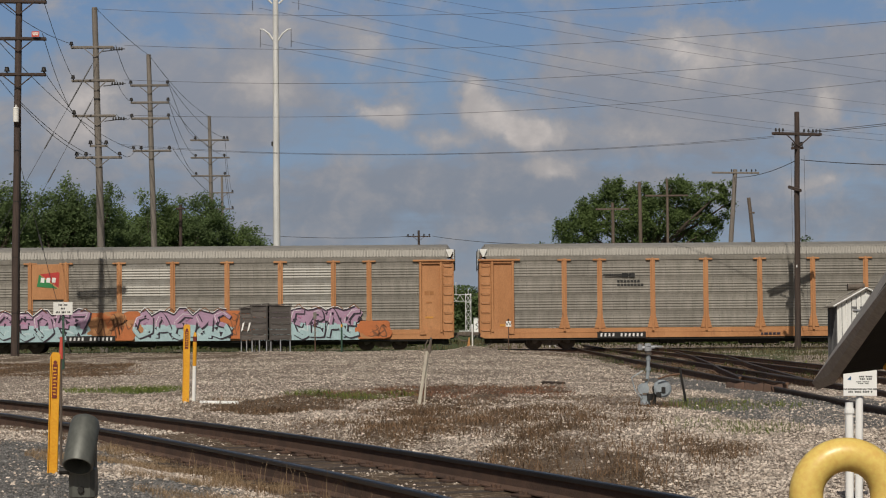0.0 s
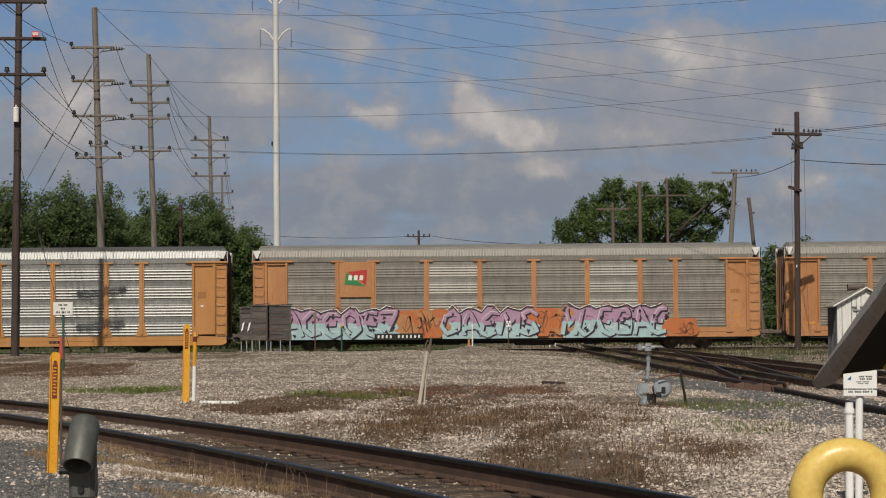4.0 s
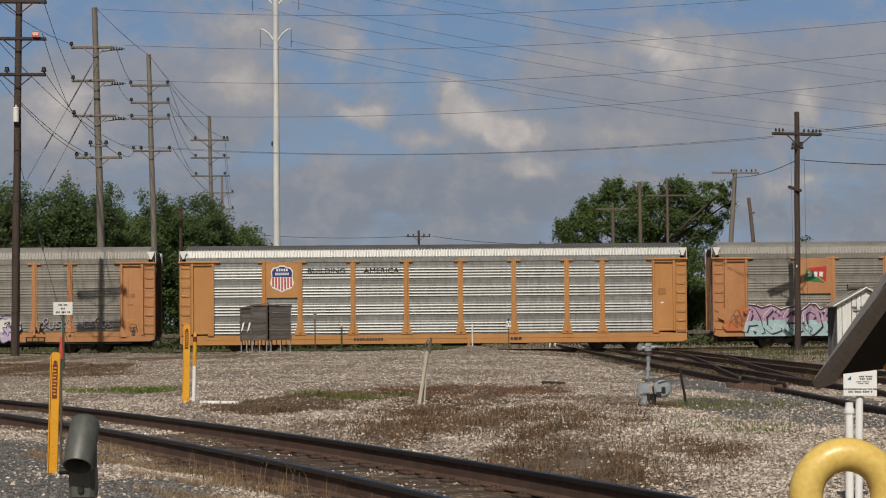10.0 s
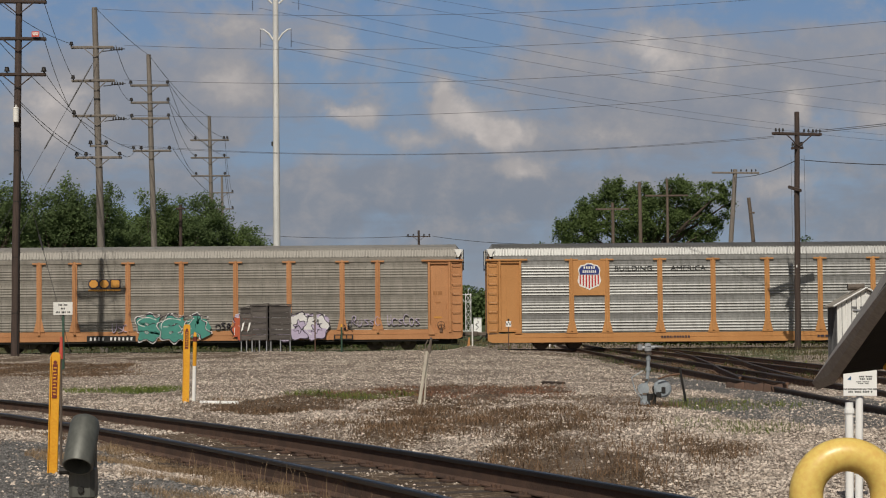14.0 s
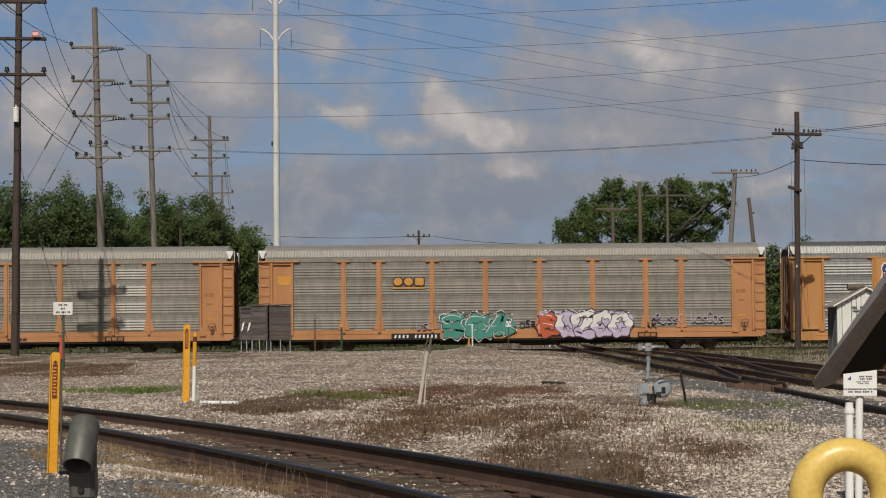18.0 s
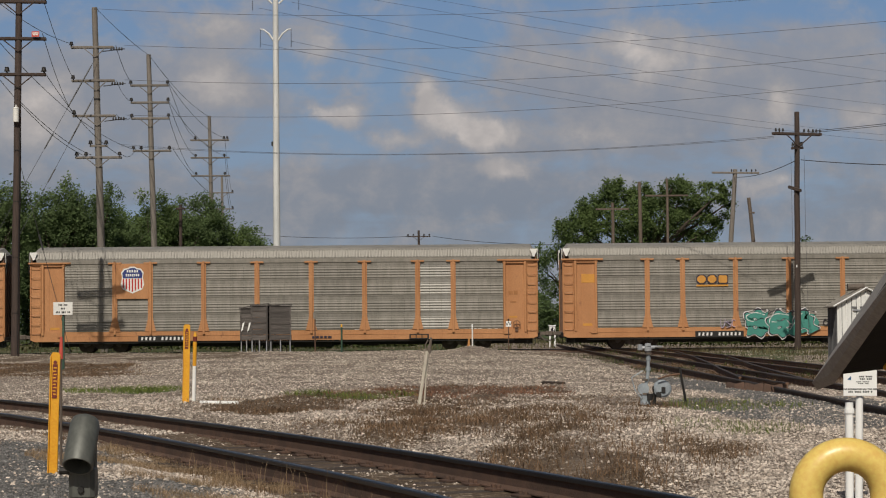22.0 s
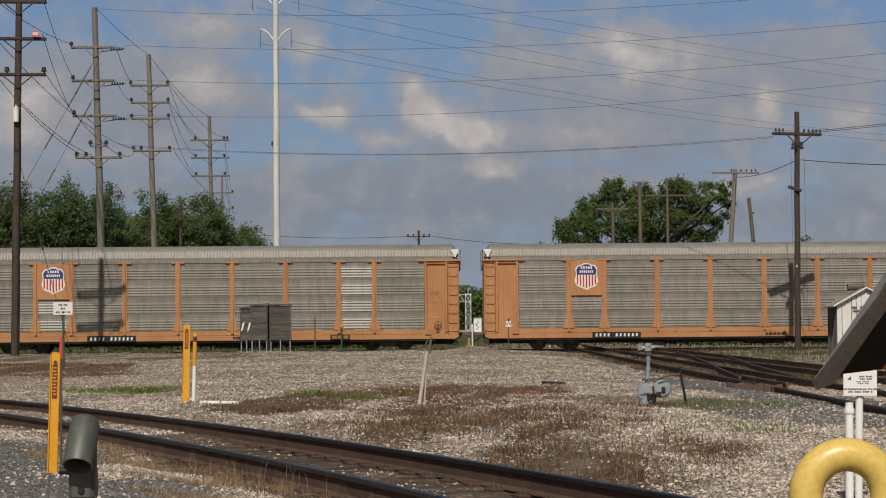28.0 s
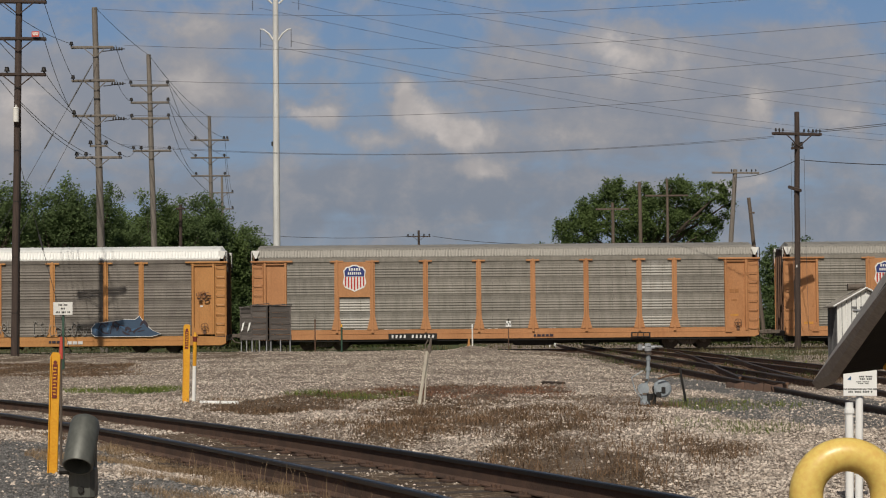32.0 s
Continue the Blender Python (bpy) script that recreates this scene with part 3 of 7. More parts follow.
def rail_geo(points, shift):
    """The rail's section swept along points (x, y, heading, height of its foot), moved sideways by shift."""
    g = Geo()
    n = len(RAIL)
    vs = []
    for x, y, th, base in points:
        cx, cy = math.cos(th), math.sin(th)
        for a, z in RAIL:
            vs.append((x + (shift + a) * cx, y + (shift + a) * cy, base + z))
    for i in range(len(points) - 1):
        fs = [(i * n + k, i * n + (k + 1) % n, (i + 1) * n + (k + 1) % n, (i + 1) * n + k) for k in range(n)]
        for k, f in enumerate(fs):
            g.f.append(f)
            g.s.append(1 if 5 <= k <= 9 else 0)
    g.v = [tuple(p) for p in vs]
    g.add([vs[k] for k in range(n)], [tuple(range(n))])
    g.add([vs[-n + k] for k in range(n)], [tuple(range(n))])
    return g


TIE = Geo().box(0, 0, 0, 2.6, 0.23, 0.18, 0.015).mesh("tie", M["tie"])
PLATE = Geo().box(0, 0, 0, 0.34, 0.19, 0.022, 0.004)
for sx in (-0.1, 0.1):
    PLATE.box(sx, 0.05, 0.022, 0.035, 0.035, 0.04, 0.006).box(sx, -0.05, 0.022, 0.035, 0.035, 0.04, 0.006)
PLATE = PLATE.mesh("tie_plate", M["railweb"])


def track(name, points, label, spacing=0.54, plates=True, head="railtop"):
    ob = thing(name, label, "railway track", kind="structure")
    for side in (-0.7525, 0.7525):
        part("rail", rail_geo(points, side), (M["railweb"], M[head]), ob, "rusty steel rail with a worn dark head")
    acc = 0.0
    rng = random.Random(7)
    for i in range(len(points) - 1):
        x0, y0, th, base = points[i]
        x1, y1 = points[i + 1][:2]
        d = math.hypot(x1 - x0, y1 - y0)
        while acc < d:
            k = acc / d
            q = pose(x0 + (x1 - x0) * k, y0 + (y1 - y0) * k, base - 0.1 + rng.uniform(-0.012, 0.008), 0, 0, math.degrees(th) + rng.uniform(-1.5, 1.5))
            part("tie", TIE, None, ob, m=q)
            if plates:
                for side in (-0.7525, 0.7525):
                    part("tie_plate", PLATE, None, ob, m=q @ pose(side, 0, 0.101))
            acc += spacing + rng.uniform(-0.03, 0.03)
        acc -= d
    return ob


track("near_track", [(x, y, th, -0.116) for x, y, th, _ in course(NEAR, 0.0)], "curved single track with rusty rails on gravel-covered timber ties")
train_line = [(-70 + i * 5.0, TRAIN_Y, radians(90), -0.2225) for i in range(33)]
track("train_track", train_line, "straight main track under the freight train", plates=False)
cross = [(8.45 + (y - 20) * 0.0135, y) for y in np.arange(6, 140, 4.0)]
track("crossing_track", course(cross, -0.19), "track that crosses the main line at a right angle", plates=False, head="railworn")


def lone_rail(name, pts, label, base=-0.188):
    return thing(name, label, "rail", kind="structure", data=rail_geo(course(pts, base), 0).mesh(name, M["rust"], M["railworn"]))


lone_rail("far_rail", [(12.9, 26.0), (12.85, 40.0), (12.72, 52.0), (12.66, 63.0), (12.6, 64.7)], "rusty outer rail of the diverging track")
lone_rail("far_rail", [(11.4, 26.0), (11.35, 40.0), (11.25, 52.0), (11.16, 63.0), (11.1, 64.7)], "rusty inner rail of the diverging track")
lone_rail("closure_rail", [(12.1, 58.0), (11.1, 50.0), (9.9, 42.0), (9.05, 37.0), (8.15, 31.2)], "curved closure rail of the turnout")
lone_rail("closure_rail", [(12.9, 52.5), (11.9, 46.0), (11.0, 41.0), (9.95, 33.7), (9.3, 29.0)], "curved closure rail of the turnout")
frog = thing("frog_plates", "rusty steel frog and guard rail plates of the turnout", "railway track", kind="structure")
for i in range(6):
    part("frog_plate", Geo().box(0, 0, 0, 0.24, 0.05, 0.24, 0.012).box(0.03, 0.14, 0.02, 0.16, 0.3, 0.05, 0.01), M["railweb"], frog, m=settle(pose(7.0 + 0.15 * i, 27.6 - 0.22 * i, -0.06, -18, 14 * (-1) ** i, 8 * (-1) ** i)))
part("base_plate", Geo().box(0, 0, 0, 1.5, 0.6, 0.04, 0.01), M["railweb"], frog, m=settle(pose(7.5, 27.6, -0.15, 0, 0, -30)))
for x, y in ((8.28, 30.0), (9.22, 30.5)):
    part("guard_rail", rail_geo(course([(x + 0.06, y - 2.2), (x, y - 1.6), (x, y + 1.6), (x + 0.06, y + 2.2)], -0.17), 0), (M["rust"], M["railworn"]), frog)


# ---- the train: covered car carriers ----
HALF, FACE = 13.6, 1.5
POSTS = (-9.04, -7.14, -4.3, -1.45, 1.45, 4.3, 7.14, 9.04)
EDGES = (-11.72,) + POSTS + (11.72,)
Z_SILL, Z_PANEL, Z_TOP = 0.36, 0.86, 4.77


def panel_profile(deep):
    """Section of one corrugated sheet, y and z: four ridges and a flat band."""
    pts = [(0.0, 0.0), (0.0, 0.03)]
    z = 0.05
    for i in range(4):
        pts += [(0.0, z), (-0.9 * deep, z + 0.016), (-deep, z + 0.04), (-0.55 * deep, z + 0.085), (0.0, z + 0.115)]
        z += 0.155
    pts += [(0.0, 0.7), (0.012, 0.72), (0.012, 0.92), (0.0, 0.94), (0.0, 0.98)]
    return pts


def panel_mesh(width, material):
    pf = panel_profile(0.04 if material is M["galv_clean"] else 0.026)
    g = Geo()
    g.along(pf + [(0.03, 0.98), (0.03, 0.0)], -width / 2, width / 2)
    # row of vent slots pressed in the flat band
    for i in range(int(width / 0.24)):
        g.box(-width / 2 + 0.14 + i * 0.24, -0.004, 0.8, 0.05, 0.012, 0.014, slot=1)
    # dull seams where the sheets lap
    k = max(2, round(width / 0.72))
    for i in range(1, k):
        g.box(-width / 2 + width * i / k, -0.002, 0.36, 0.03, 0.012, 0.68, slot=1)
    return g.mesh("panel", material, M["seam"])


def ladder_geo():
    g = Geo()
    for x in (-0.26, 0.26):
        g.box(x, 0, 2.05, 0.045, 0.04, 3.9, 0.008)
    for i in range(8):
        z = 0.32 + i * 0.5
        g.sweep([(-0.26, 0, z + 0.05), (-0.2, -0.07, z), (0.2, -0.07, z), (0.26, 0, z + 0.05)], 0.016, 6)
    return g


def door_geo():
    g = Geo()
    g.box(-0.0, 0.12, 2.03, 1.24, 0.06, 3.88, 0.01)
    for x in (-0.55, 0.55):
        g.box(x, 0.03, 2.03, 0.13, 0.18, 3.88, 0.02)
    g.box(0.0, 0.07, 0.16, 0.98, 0.08, 0.12, 0.01)
    g.box(0.0, 0.05, 3.84, 0.98, 0.12, 0.14, 0.01)
    g.box(-0.2, 0.085, 2.0, 0.02, 0.02, 3.6, 0.006)
    g.box(0.36, 0.08, 1.5, 0.04, 0.03, 0.3, 0.01)
    return g


def shield_geo():
    """White-edged shield, blue above and striped below, slots: white, blue, red."""
    def outline(k):
        w, h = 0.62 * k, 0.72 * k
        return [(-w * 0.95, h * 0.55), (-w * 0.72, h * 0.82), (-w * 0.4, h * 0.86), (-w * 0.2, h * 0.97), (w * 0.2, h * 0.97), (w * 0.4, h * 0.86), (w * 0.72, h * 0.82),
                (w * 0.95, h * 0.55), (w * 0.88, h * 0.15), (w, -h * 0.35), (w * 0.8, -h * 0.7), (w * 0.35, -h * 0.85), (0, -h), (-w * 0.35, -h * 0.85), (-w * 0.8, -h * 0.7), (-w, -h * 0.35), (-w * 0.88, h * 0.15)]
    g = Geo()
    g.slab(outline(1.0), -0.012, 0.0, 0)
    top = [(x, z) for x, z in outline(0.9) if z > 0]
    g.slab([(-0.5, 0.09)] + top[:8] + [(0.5, 0.09)], -0.02, -0.012, 1)
    for i in range(7):
        x = -0.47 + i * 0.157
        bottom = -0.62 + abs(x) * 0.42
        g.slab([(x - 0.04, bottom), (x + 0.04, bottom), (x + 0.04, 0.07), (x - 0.04, 0.07)], -0.02, -0.012, 2)
    for z, w, k in ((0.46, 0.64, 5), (0.25, 0.74, 7)):
        for i in range(k):
            x = -w / 2 + w * (i + 0.5) / k
            g.box(x, -0.024, z, w / k * 0.62, 0.008, 0.13, slot=0)
    return g


def text_geo(words, size, material, name="lettering"):
    cu = bpy.data.curves.new(name, "FONT")
    cu.body, cu.size, cu.extrude, cu.align_x, cu.align_y = words, size, 0.003, "CENTER", "CENTER"
    cu.resolution_u = 2
    ob = bpy.data.objects.new(name, cu)
    scene.collection.objects.link(ob)
    me = bpy.data.meshes.new_from_object(ob.evaluated_get(bpy.context.evaluated_depsgraph_get()))
    bpy.data.objects.remove(ob)
    bpy.data.curves.remove(cu)
    me.materials.clear()
    me.materials.append(material)
    return me


def plain(name, c, rough=0.6):
    return surface(name, c, tuple(v * 0.8 for v in c), 2.5, 40, rough, 0, 0.03)


PAINT = {k: plain(k + "_spray_paint" if k not in ("navy", "logo_red", "logo_green", "letter_black") else k, c) for k, c in dict(
    navy=(0.025, 0.04, 0.19), logo_red=(0.5, 0.04, 0.035), logo_green=(0.03, 0.22, 0.07), letter_black=(0.02, 0.02, 0.02), pink=(0.5, 0.22, 0.36), mauve=(0.43, 0.27, 0.39),
    sky_blue=(0.4, 0.55, 0.58), ice=(0.58, 0.68, 0.7), plum=(0.3, 0.15, 0.26), rust_pale=(0.48, 0.22, 0.09), ink=(0.035, 0.025, 0.04), rusty=(0.52, 0.16, 0.05), teal=(0.06, 0.27, 0.22), lilac=(0.52, 0.44, 0.6), crimson=(0.5, 0.1, 0.04), chalk=(0.75, 0.73, 0.72), blue=(0.055, 0.14, 0.27), stencil=(0.36, 0.155, 0.05), logo_orange=(0.62, 0.29, 0.05), umber=(0.22, 0.09, 0.04), sea_blue=(0.045, 0.085, 0.15), worn_chalk=(0.36, 0.345, 0.33)).items()}

SHARED = {}


def shared(key, make):
    if key not in SHARED:
        SHARED[key] = make()
    return SHARED[key]


WHEELSETS = []


def build_truck(parent, x):
    ob = part("truck", shared("truck", lambda: truck_geo().mesh("truck", M["truck"])), None, parent, "grimy cast steel truck frame", m=pose(x, 0, 0))
    for dx in (-0.89, 0.89):
        w = part("wheelset", shared("wheelset", lambda: wheel_geo().mesh("wheelset", M["wheel"], smooth=True)), None, ob, m=pose(dx, 0, 0.42))
        WHEELSETS.append((w, dx))


def wheel_geo():
    g = Geo()
    g.tube((0, -0.95, 0), (0, 0.95, 0), 0.075, n=10)
    for s in (-1, 1):
        g.tube((0, s * 0.68, 0), (0, s * 0.715, 0), 0.45, 0.445, 28)
        g.tube((0, s * 0.715, 0), (0, s * 0.81, 0), 0.42, 0.415, 28)
        g.tube((0, s * 0.81, 0), (0, s * 0.83, 0), 0.14, 0.12, 14)
        for i in range(3):
            a = i * 2.094
            g.box(0.05 * math.cos(a), s * 0.955, 0.05 * math.sin(a), 0.03, 0.02, 0.03)
    return g


def truck_geo():
    g = Geo()
    for s in (-1, 1):
        y = s * 0.98
        side = [(-1.15, 0.5), (-1.12, 0.62), (-0.7, 0.66), (-0.35, 0.8), (0.35, 0.8), (0.7, 0.66), (1.12, 0.62), (1.15, 0.5), (0.98, 0.5), (0.96, 0.36), (0.72, 0.36),
                (0.62, 0.5), (0.36, 0.26), (0.2, 0.2), (-0.2, 0.2), (-0.36, 0.26), (-0.62, 0.5), (-0.72, 0.36), (-0.96, 0.36), (-0.98, 0.5)]
        g.slab(side, y - 0.07, y + 0.07)
        for dx in (-0.89, 0.89):
            g.tube((dx, y - 0.14 * 1, 0.42), (dx, y + s * 0.16, 0.42), 0.13, n=12)
        for k in (-0.14, 0.0, 0.14):
            g.tube((k, y + s * 0.05, 0.24), (k, y + s * 0.05, 0.5), 0.06, n=8)
    g.box(0, 0, 0.58, 0.42, 1.9, 0.26, 0.03)
    return g


def build_car(x0, skin, roof, paint, split, label, marks, brake=False, bright=()):
    car = thing("autorack_car", label, "freight car", "cars of the freight train", m=pose(x0, TRAIN_Y, -0.0365), on_plan=False)
    foot = 1.12 if split else 0.86

    def sh(k, make, *mats, smooth=False):
        return shared((k,) + mats, lambda: make().mesh(k, *[M[q] for q in mats], smooth=smooth))

    # black center sill and gear hang lower, standing in for shade beneath
    part("center_sill", sh("center_sill", lambda: Geo().box(0, 0, 0.56, 26.6, 0.9, 0.48, 0.03).box(-3.2, -0.55, 0.45, 1.5, 0.5, 0.36, 0.08).box(4.6, -0.6, 0.43, 0.9, 0.4, 0.34, 0.05).box(0, 0, 0.93, 27.0, 2.6, 0.1, 0.02).box(1.5, -0.6, 0.42, 2.2, 0.5, 0.4, 0.06), "black"), None, car)
    for turn in (0, 180):
        R = pose(0, 0, 0, 0, 0, turn)
        if split:
            part("side_sill", sh("upper_sill", lambda: sill_geo(0.6, 1.12), paint), None, car, "orange flatcar side sill", m=R)
            part("lower_sill", sh("lower_sill", lambda: Geo().box(0, -FACE + 0.12, 0.545, 24.6, 0.1, 0.13, 0.02), "black"), None, car, "black lower sill", m=R)
        else:
            part("side_sill", sh("side_sill", lambda: sill_geo(0.36, 0.86), paint), None, car, "orange flatcar side sill", m=R)
        part("top_rail", sh("top_rail", lambda: Geo().box(0, -FACE + 0.03, Z_TOP + 0.07, 2 * HALF - 0.75, 0.07, 0.2, 0.01), skin), None, car, m=R)
        for i in range(9):
            a, b = EDGES[i], EDGES[i + 1]
            w = round(b - a - 0.02, 2)
            coat = "galv_mid" if i in bright and turn == 0 else skin
            me = shared(("panel", w, coat), lambda: panel_mesh(w, M[coat]))
            for r in range(4):
                part("panel", me, None, car, m=R @ pose((a + b) / 2, -FACE + 0.02, foot + 0.02 + r * (4.75 - foot) / 4) @ Matrix.Diagonal((1, 1, (4.75 - foot) / 4 / 0.985, 1)))
        for x in POSTS:
            part("post", sh("post_split" if split else "post", lambda: post_geo(foot), paint), None, car, m=R @ pose(x, 0, 0))
        for s in (-1, 1):
            part("end_door", sh("end_door", door_geo, paint), None, car, m=R @ pose(s * 12.34, -FACE, Z_PANEL - 0.02))
            part("jamb_foot", sh("jamb_foot", lambda: Geo().slab([(0, 0), (0.34, 0), (0.12, 0.5), (0.07, 0.62), (0, 0.62)], -0.05, 0.0), paint), None, car, m=R @ pose(s * 11.74, -FACE - 0.02, Z_PANEL - 0.02) @ Matrix.Diagonal((s, 1, 1, 1)))
            part("ladder", sh("ladder", ladder_geo, paint), None, car, m=R @ pose(s * 13.26, -FACE + 0.02, Z_PANEL - 0.16))
            part("end_panel", sh("end_panel", lambda: Geo().box(0, 0, 2.05, 0.62, 0.05, 4.1, 0.01).box(0, -0.02, 1.3, 0.5, 0.03, 0.04).box(0, -0.02, 2.6, 0.5, 0.03, 0.04), paint), None, car, m=R @ pose(s * 13.27, -FACE + 0.08, Z_PANEL - 0.16))
            part("door_cap", sh("door_cap", lambda: Geo().box(0, 0, 0, 2.25, 0.16, 0.1, 0.02).box(0, 0.03, -0.09, 1.7, 0.05, 0.1, 0.01), paint), None, car, m=R @ pose(s * 12.52, -FACE - 0.02, Z_TOP + 0.02))
            part("corner_gusset", sh("corner_gusset", lambda: Geo().slab([(-0.24, 0.5), (0.16, 0.5), (0.14, 0.38), (0.0, 0.08), (-0.08, 0.08)], -0.02, 0.02), "white"), None, car, "white corner gusset", m=R @ pose(s * 13.4, -FACE - 0.02, Z_TOP + 0.12) @ Matrix.Diagonal((s, 1, 1, 1)))
            part("sill_step", sh("sill_step", lambda: Geo().sweep([(-0.22, 0, 0.4), (-0.22, 0, 0.0), (0.22, 0, 0.0), (0.22, 0, 0.4)], 0.016, 6), "black"), None, car, m=R @ pose(s * 13.2, -FACE + 0.08, 0.28))
    part("roof", shared(("roof", roof), lambda: roof_geo().mesh("roof", M[roof])), None, car, "ribbed sheet-steel roof")
    part("roof_deck", sh("roof_deck", rooftop_geo, "rooftop" if roof == "roof_clean" else roof), None, car, "dull sheet roof top")
    if brake:
        part("brake_wheel", sh("brake_wheel", brake_geo, "rust"), None, car, "rusty hand brake wheel", m=pose(12.42, -FACE - 0.1, 1.35) @ Matrix.Diagonal((0.8, 1, 0.8, 1)))
    for s in (-1, 1):
        build_truck(car, s * 9.75)
        E_ = pose(0, 0, 0, 0, 0, 0 if s > 0 else 180)
        part("end_wall", sh("end_wall", end_geo, "rust"), None, car, "rusty brown end doors", m=E_)
        part("coupler", sh("coupler", coupler_geo, "truck"), None, car, m=E_)
        part("end_beam", sh("end_beam", lambda: Geo().box(HALF - 0.3, 0, 0.75, 0.6, 2.9, 0.3, 0.03), "black"), None, car, m=E_)
        for y in (-1.0, -0.34, 0.34, 1.0):
            part("end_stake", sh("end_stake", lambda: Geo().box(HALF - 0.055, 0, 2.85, 0.07, 0.08, 4.1, 0.01), "rust"), None, car, m=E_ @ pose(0, y, 0))
        for y in (-FACE + 0.16, FACE - 0.16):
            part("end_post", sh("end_post", lambda: Geo().box(HALF + 0.04, 0, Z_TOP + 0.05, 0.05, 0.06, 1.1, 0.008).box(HALF + 0.0, 0, Z_TOP - 0.4, 0.06, 0.05, 0.05), "black"), None, car, m=E_ @ pose(0, y, 0))
            part("end_post", sh("end_strip", lambda: Geo().box(HALF + 0.0, 0, Z_TOP + 0.22, 0.028, 0.05, 0.8, 0.006), "white"), None, car, "white edge strip", m=E_ @ pose(0, y * 0.99, 0))
    for fn in marks:
        fn(car, paint)
    return car


def sill_geo(Z_SILL, Z_PANEL):
    g = Geo()
    g.along([(-FACE, Z_SILL), (-FACE, Z_PANEL), (-FACE + 0.14, Z_PANEL), (-FACE + 0.14, Z_PANEL - 0.03), (-FACE + 0.03, Z_PANEL - 0.03), (-FACE + 0.03, Z_SILL + 0.03), (-FACE + 0.12, Z_SILL + 0.03), (-FACE + 0.12, Z_SILL)], -12.3, 12.3)
    for s in (-1, 1):
        g.slab([(s * 12.3, Z_SILL), (s * 12.3, Z_PANEL), (s * 13.55, Z_PANEL - 0.06), (s * 13.55, Z_SILL + 0.1), (s * 13.3, Z_SILL)], -FACE, -FACE + 0.05)
    for x in POSTS:
        g.box(x, -FACE - 0.01, Z_PANEL - 0.14, 0.62, 0.02, 0.2, 0.005)
    g.box(0, -FACE - 0.008, (Z_SILL + Z_PANEL) / 2 + 0.03, 24.4, 0.016, 0.03, 0.004)
    return g


def post_geo(Z_PANEL):
    g = Geo()
    y = -FACE - 0.03
    g.slab([(-0.3, Z_PANEL), (0.3, Z_PANEL), (0.15, Z_PANEL + 0.62), (0.135, Z_PANEL + 0.75), (0.135, Z_TOP), (-0.135, Z_TOP), (-0.135, Z_PANEL + 0.75), (-0.15, Z_PANEL + 0.62)], y - 0.02, y + 0.03)
    g.box(0, y - 0.05, 2.9, 0.12, 0.06, 3.9, 0.01)
    g.box(0, y - 0.01, Z_TOP + 0.0, 0.72, 0.08, 0.09, 0.012)
    return g


def roof_geo():
    g = Geo()
    L = HALF - 0.35
    sec = [(-1.5, 5.0), (-1.46, 5.02), (-1.3, 5.42), (-1.1, 5.52), (0, 5.7), (1.1, 5.52), (1.3, 5.42), (1.46, 5.02), (1.5, 5.0)]
    low = [(y * 0.99, z - 0.06) for y, z in sec]
    g.along(sec + low[::-1], -L, L)
    # pressed ribs down the slope of each side and across the top
    n = 150
    for i in range(n):
        x = -L + 0.14 + i * (2 * L - 0.28) / (n - 1)
        for s in (-1, 1):
            g.add([(x - 0.045, s * 1.475, 5.03), (x + 0.045, s * 1.475, 5.03), (x + 0.045, s * 1.315, 5.42), (x - 0.045, s * 1.315, 5.42),
                   (x - 0.025, s * 1.49, 5.04), (x + 0.025, s * 1.49, 5.04), (x + 0.025, s * 1.33, 5.43), (x - 0.025, s * 1.33, 5.43)],
                  [(0, 4, 7, 3), (4, 5, 6, 7), (5, 1, 2, 6), (0, 1, 5, 4), (3, 7, 6, 2)])
    for s in (-1, 1):
        g.add([(s * L, y, z) for y, z in sec] + [(s * (L + 0.3), y * 0.93, 5.0 + (z - 5.0) * 0.45) for y, z in sec], [(i, i + 1, 10 + i, 9 + i) for i in range(8)])
    return g


def rooftop_geo():
    g = Geo()
    L = HALF - 0.34
    sec = [(-1.33, 5.405), (-1.1, 5.526), (0, 5.706), (1.1, 5.526), (1.33, 5.405), (1.1, 5.5), (0, 5.68), (-1.1, 5.5)]
    g.along(sec, -L, L)
    for i in range(14):
        x = -L + 0.4 + i * (2 * L - 0.8) / 13
        for s in (-1, 1):
            g.add([(x - 0.05, s * 1.1, 5.52), (x + 0.05, s * 1.1, 5.52), (x + 0.05, 0, 5.7), (x - 0.05, 0, 5.7), (x - 0.05, s * 1.1, 5.54), (x + 0.05, s * 1.1, 5.54), (x + 0.05, 0, 5.72), (x - 0.05, 0, 5.72)],
                  [(4, 5, 6, 7), (0, 4, 7, 3), (1, 2, 6, 5)])
    return g


def end_geo():
    g = Geo()
    g.along([(-1.43, 0.78), (-1.43, 4.95), (-1.3, 5.36), (1.3, 5.36), (1.43, 4.95), (1.43, 0.78)], HALF - 0.15, HALF - 0.09)
    return g


def brake_geo():
    g = Geo()
    g.sweep([(0.24 * math.cos(i * 0.4488), 0, 0.24 * math.sin(i * 0.4488)) for i in range(14)], 0.02, 6, closed=True)
    for i in range(4):
        g.tube((0, 0, 0), (0.24 * math.cos(i * 1.571), 0, 0.24 * math.sin(i * 1.571)), 0.014, n=5)
    g.tube((0, -0.02, 0), (0, 0.12, 0), 0.05, n=8).box(0, 0.06, -0.34, 0.2, 0.06, 0.3, 0.03)
    return g


